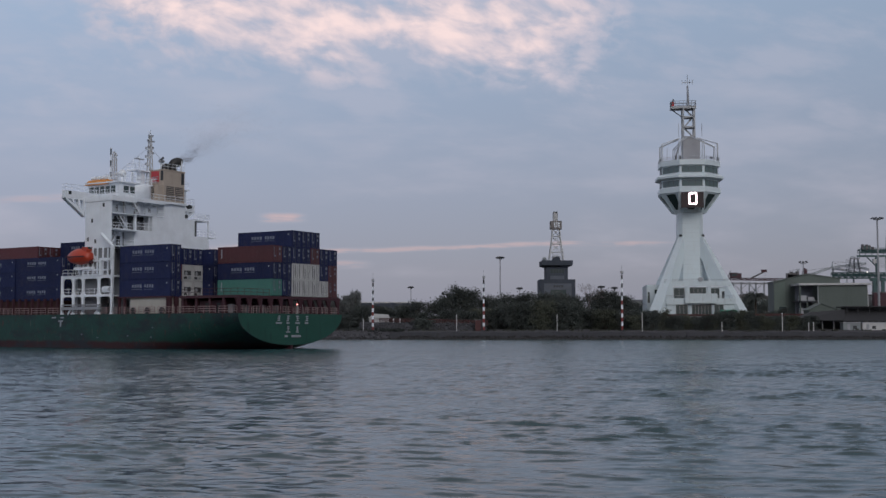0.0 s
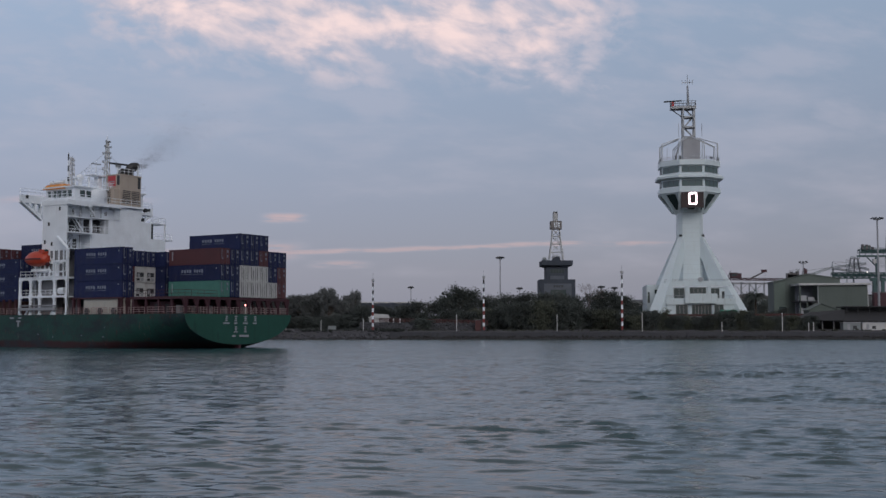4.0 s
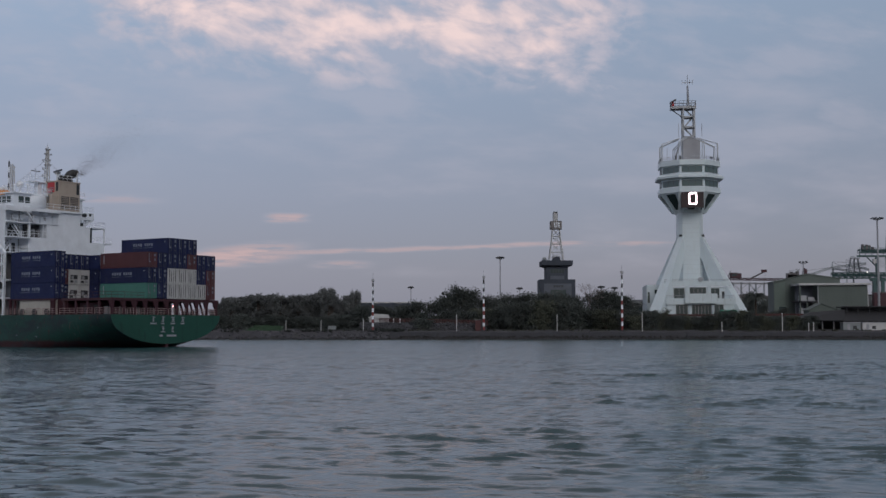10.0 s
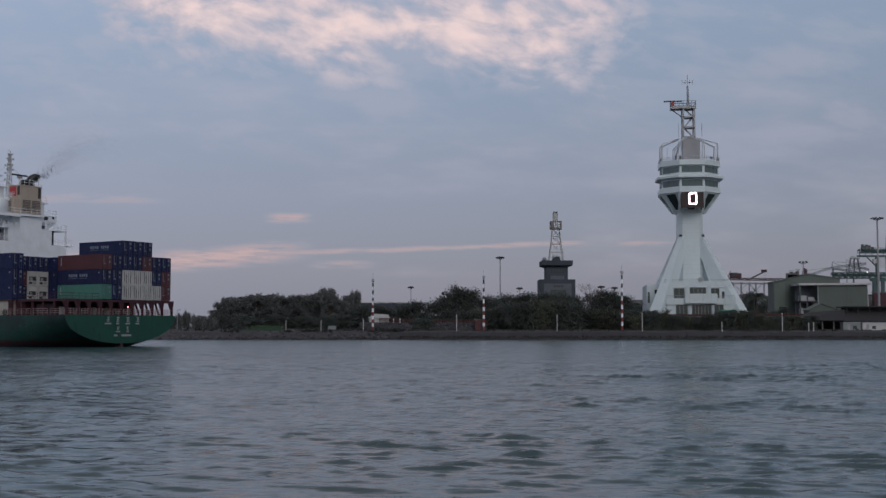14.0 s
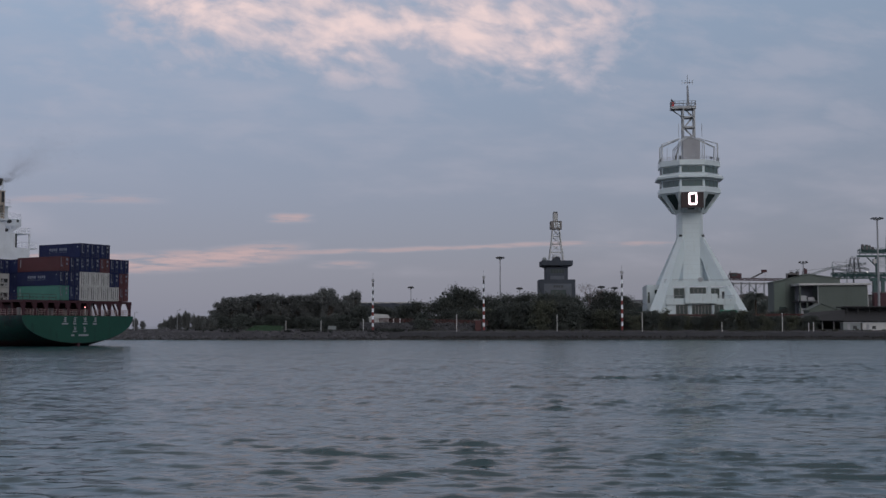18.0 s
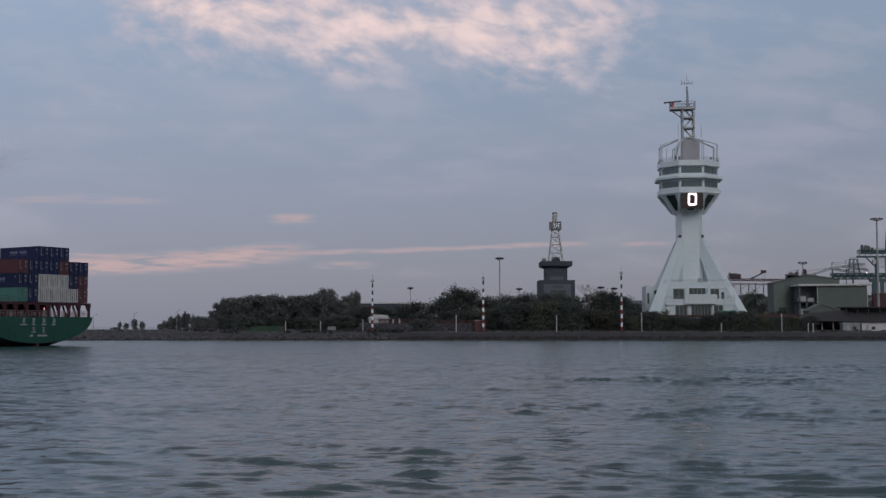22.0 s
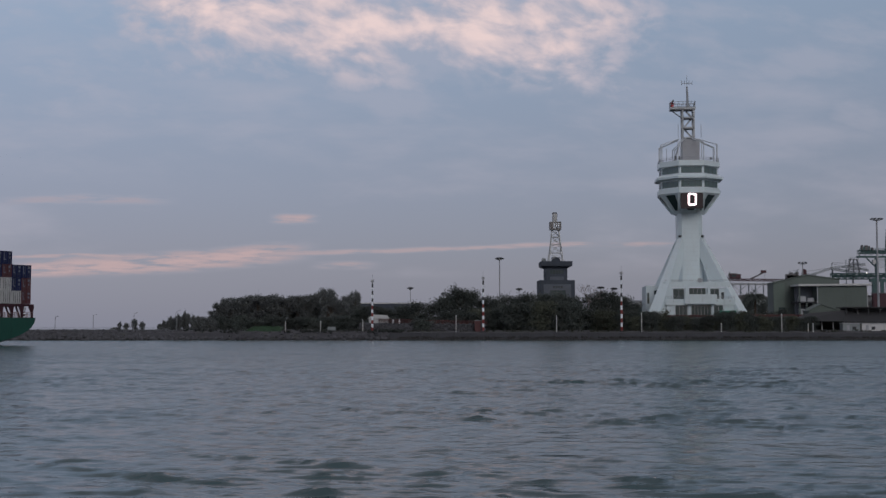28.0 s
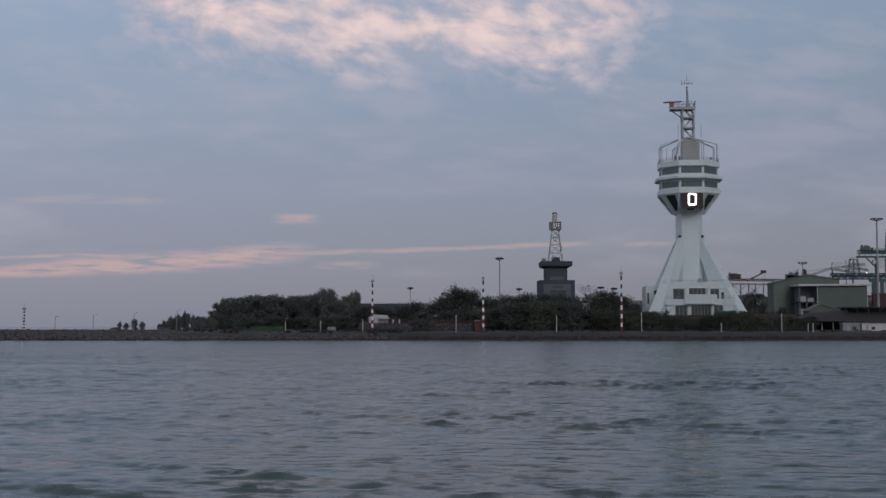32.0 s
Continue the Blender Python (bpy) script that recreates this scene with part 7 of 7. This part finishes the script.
# container stacks of the far terminal, seen between tower and warehouse
rc = random.Random(61)
M_FAR = [M_CWHITE, M_OXIDE, M_GREY, M_RED, M_PANEL, M_CWHITE, M_CRANE]
for i in range(9):
    ob = thing("container_stack", "stack of weathered containers in the far terminal", "containers", pose(150 + i * 6.6 + rc.uniform(-0.5, 0.5), 700 + rc.uniform(-6, 6), 3), "terminal stacks")
    for k in range(rc.choice((4, 5, 5, 6, 7))):
        part("stacked_box", bx(0, 6.1, -1.2, 1.2, k * 2.65, k * 2.65 + 2.58), rc.choice(M_FAR), ob)

# stone-faced terrace behind the bank
terrace = tagged(new("terrace_wall"), "low stone-faced terrace with a path on top", "retaining wall", "", "structure")
for k in range(9):
    x0 = -26 + k * 4.4
    part("terrace_block", prism(B(), [(370.2, 2.2), (372.6, 5.35 - 0.06 * k), (379, 5.4 - 0.06 * k), (379, 2.2)], "x", x0, x0 + 4.36), M_CONC, terrace)

# ---- shore rocks ----
riprap = tagged(new("riprap"), "dark broken rock armour along the water's edge", "rocks", "", "structure")
ROCKS = [rock_mesh(i) for i in range(6)]
rr = random.Random(21)
for i in range(290):
    x = -66 + 50 * (i / 290) + rr.uniform(-0.6, 0.6)
    d = rr.uniform(0.0, 4.2)
    s = rr.uniform(0.7, 1.7)
    ob = part("stone", ROCKS[i % 6], None, riprap)
    ob.matrix_basis = pose(x, 360.6 + d, 0.15 + d * 0.5 + rr.uniform(-0.1, 0.25), rr.uniform(-30, 30), rr.uniform(-30, 30), rr.uniform(0, 360)) @ Matrix.Diagonal((s * 1.2, s, s, 1))


def rock_field(name, label, n, seed, x0, x1, d0, d1, z0, z1, smin, smax, material=None):
    r = random.Random(seed)
    src = [[tuple(v.co) for v in m.vertices] for m in ROCKS]
    fac = [[tuple(p.vertices) for p in m.polygons] for m in ROCKS]
    co, faces = [], []
    for i in range(n):
        k = i % 6
        s, f = r.uniform(smin, smax), r.random()
        x = r.uniform(x0, x1)
        if d0 > 1 and -62 < x < -49:
            continue
        m = pose(x, shore_line(0) + d0 + (d1 - d0) * f, z0 + (z1 - z0) * f, r.uniform(-40, 40), r.uniform(-40, 40), r.uniform(0, 360))
        base = len(co)
        co += [tuple(m @ (Vector(v) * s)) for v in src[k]]
        faces += [tuple(base + a for a in q) for q in fac[k]]
    me = bpy.data.meshes.new(name)
    me.from_pydata(co, [], faces)
    me.materials.append(material or M_ROCK)
    return tagged(new(name, me), label, "rocks", "", "stuff")


rock_field("breakwater_stones", "dark rock armour of the breakwater", 1500, 3, -200, -66, -0.6, 5.5, 0.0, 2.6, 0.8, 2.0)
rock_field("crest_stones", "loose pale boulders on the breakwater crest", 420, 17, -200, -60, 4.5, 10.0, 2.4, 3.1, 0.5, 1.5)
rock_field("bank_stones", "scattered stones on the bank", 900, 5, -66, -14, 3.0, 9.0, 2.2, 3.0, 0.3, 0.9)
rock_field("terrace_stones", "rough stone facing of the terrace", 620, 9, -26, 13.4, 9.4, 11.6, 2.6, 5.2, 0.5, 0.95)
rock_field("tideline_stones", "wet black stones at the waterline", 1300, 12, -200, -14, -1.2, 0.4, -0.2, 0.55, 0.5, 1.1, M_WETROCK)
rock_field("quay_rubble", "dark rubble at the foot of the quay", 1800, 6, -14, 225, -2.4, -0.5, -0.1, 1.15, 0.4, 1.0, M_WETROCK)


# ---- weeds: low ragged tufts on the bank and between the stones ----
def weed_field(name, label, n, seed, x0, x1, d0, d1, material, tall):
    r = random.Random(seed)
    co, faces = [], []
    for _ in range(n):
        x, d = r.uniform(x0, x1), r.uniform(d0, d1)
        if noise.noise((x * 0.16, d * 0.3, seed)) < -0.02:
            continue
        if -62.5 < x < -48.5:      # the mown bank stays clear
            continue
        base = Vector((x, shore_line(x) + d, 2.0 + 0.08 * d))
        size = tall * r.uniform(0.4, 1.2)
        for _ in range(9):
            a, out = r.uniform(0, 6.28), r.uniform(0.1, 0.9) * size
            tipp = base + Vector((math.cos(a) * out, math.sin(a) * out, size * r.uniform(0.4, 1.1)))
            side = Vector((-math.sin(a), math.cos(a), 0)) * 0.14 * size
            k = len(co)
            co += [tuple(base - side), tuple(base + side), tuple(tipp + side * 0.7), tuple(tipp - side * 0.7)]
            faces.append((k, k + 1, k + 2, k + 3))
    me = bpy.data.meshes.new(name)
    me.from_pydata(co, [], faces)
    me.materials.append(material)
    return tagged(new(name, me), label, "weeds", "", "stuff")


weed_field("bank_weeds", "ragged dark weeds on the stony bank", 1500, 71, -80, -12, 3.4, 11, M_LEAF, 0.7)
weed_field("dry_weeds", "dry olive weeds along the quay edge", 1300, 72, -60, 140, 4.6, 10, M_LEAF3, 0.55)


# ---- exhaust smoke: puffs of fine soot flecks that thin out as they drift ----
M_SOOT = mat("soot", (0.13, 0.118, 0.112), 0.95, bump=0)
smoke = thing("exhaust_smoke", "thin grey exhaust smoke trailing from the ship's funnel", "smoke", ship_pose(0))
PUFFS = []
rs = random.Random(31)
for i in range(14):
    f = (i / 13) ** 1.15
    size = 0.55 + 3.3 * f
    co, faces = [], []
    for _ in range(int(2300 - 900 * f)):
        c = Vector((rs.gauss(0, 1) * size * 0.9, rs.gauss(0, 1) * size * 0.9, rs.gauss(0, 1) * size * 0.55))
        c += Vector([noise.noise(c * 0.8 + Vector((i * 5.0, 9.0 * n, 0))) for n in range(3)]) * size * 0.7
        s = rs.uniform(0.012, 0.026)
        u = Vector((rs.gauss(0, 1), rs.gauss(0, 1), rs.gauss(0, 1))).normalized() * s
        w = u.cross(Vector((rs.gauss(0, 1), rs.gauss(0, 1), rs.gauss(0, 1)))).normalized() * s
        k = len(co)
        co += [tuple(c + u), tuple(c + w), tuple(c - u - w)]
        faces.append((k, k + 1, k + 2))
    me = bpy.data.meshes.new("puff")
    me.from_pydata(co, [], faces)
    me.materials.append(M_SOOT)
    pf = part("puff", me, None, smoke)
    PUFFS.append((pf, f, rs.uniform(-1, 1), rs.uniform(-1, 1)))


# ---- everything that moves ----
def motions():
    key_times = [0.0, 6.4, 12.8, 19.2, 25.6, 32.0]
    walk(ship, [(t, ship_pose(t)) for t in key_times])
    walk(smoke, [(t, ship_pose(t)) for t in key_times])
    for ob, m in SHIP_CARGO:
        walk(ob, [(t, ship_pose(t) @ m) for t in key_times])
    walk(ship_radar, [(k * 0.5, pose(34.0, -2.6, 34.35, 0, 0, 55 + 360 * k * 0.5 / 2.2)) for k in range(65)])
    walk(tower_radar, [(k * 1.0, pose(-5.05, 0, 81.5, 0, 0, 74 + 13 - 360 * (k - 7.65) / 5.1)) for k in range(33)])
    for pf, f, a, b in PUFFS:      # the plume leans aft and to starboard and drifts on slowly
        rows = []
        for t in (0.0, 8.0, 16.0, 24.0, 32.0):
            g = max(0.0, f + 0.04 * math.sin(t * 0.4 + a * 3))
            rows.append((t, pose(31.4 - 7.5 * g + a * g, -5.7 - 8.6 * g + b * g, 33.9 + 9.0 * g ** 0.85 + 0.9 * a * g, 0, 0, t * 2 * a)))
        walk(pf, rows)
    walk(water, [(t, pose(-0.35 * t, -0.9 * t * 0.6, 0)) for t in (0.0, 16.0, 32.0)])
    walk(clouds, [(t, pose(0.77 * (t - 16), 0.10 * (t - 16), 0)) for t in (0.0, 16.0, 32.0)])


motions()
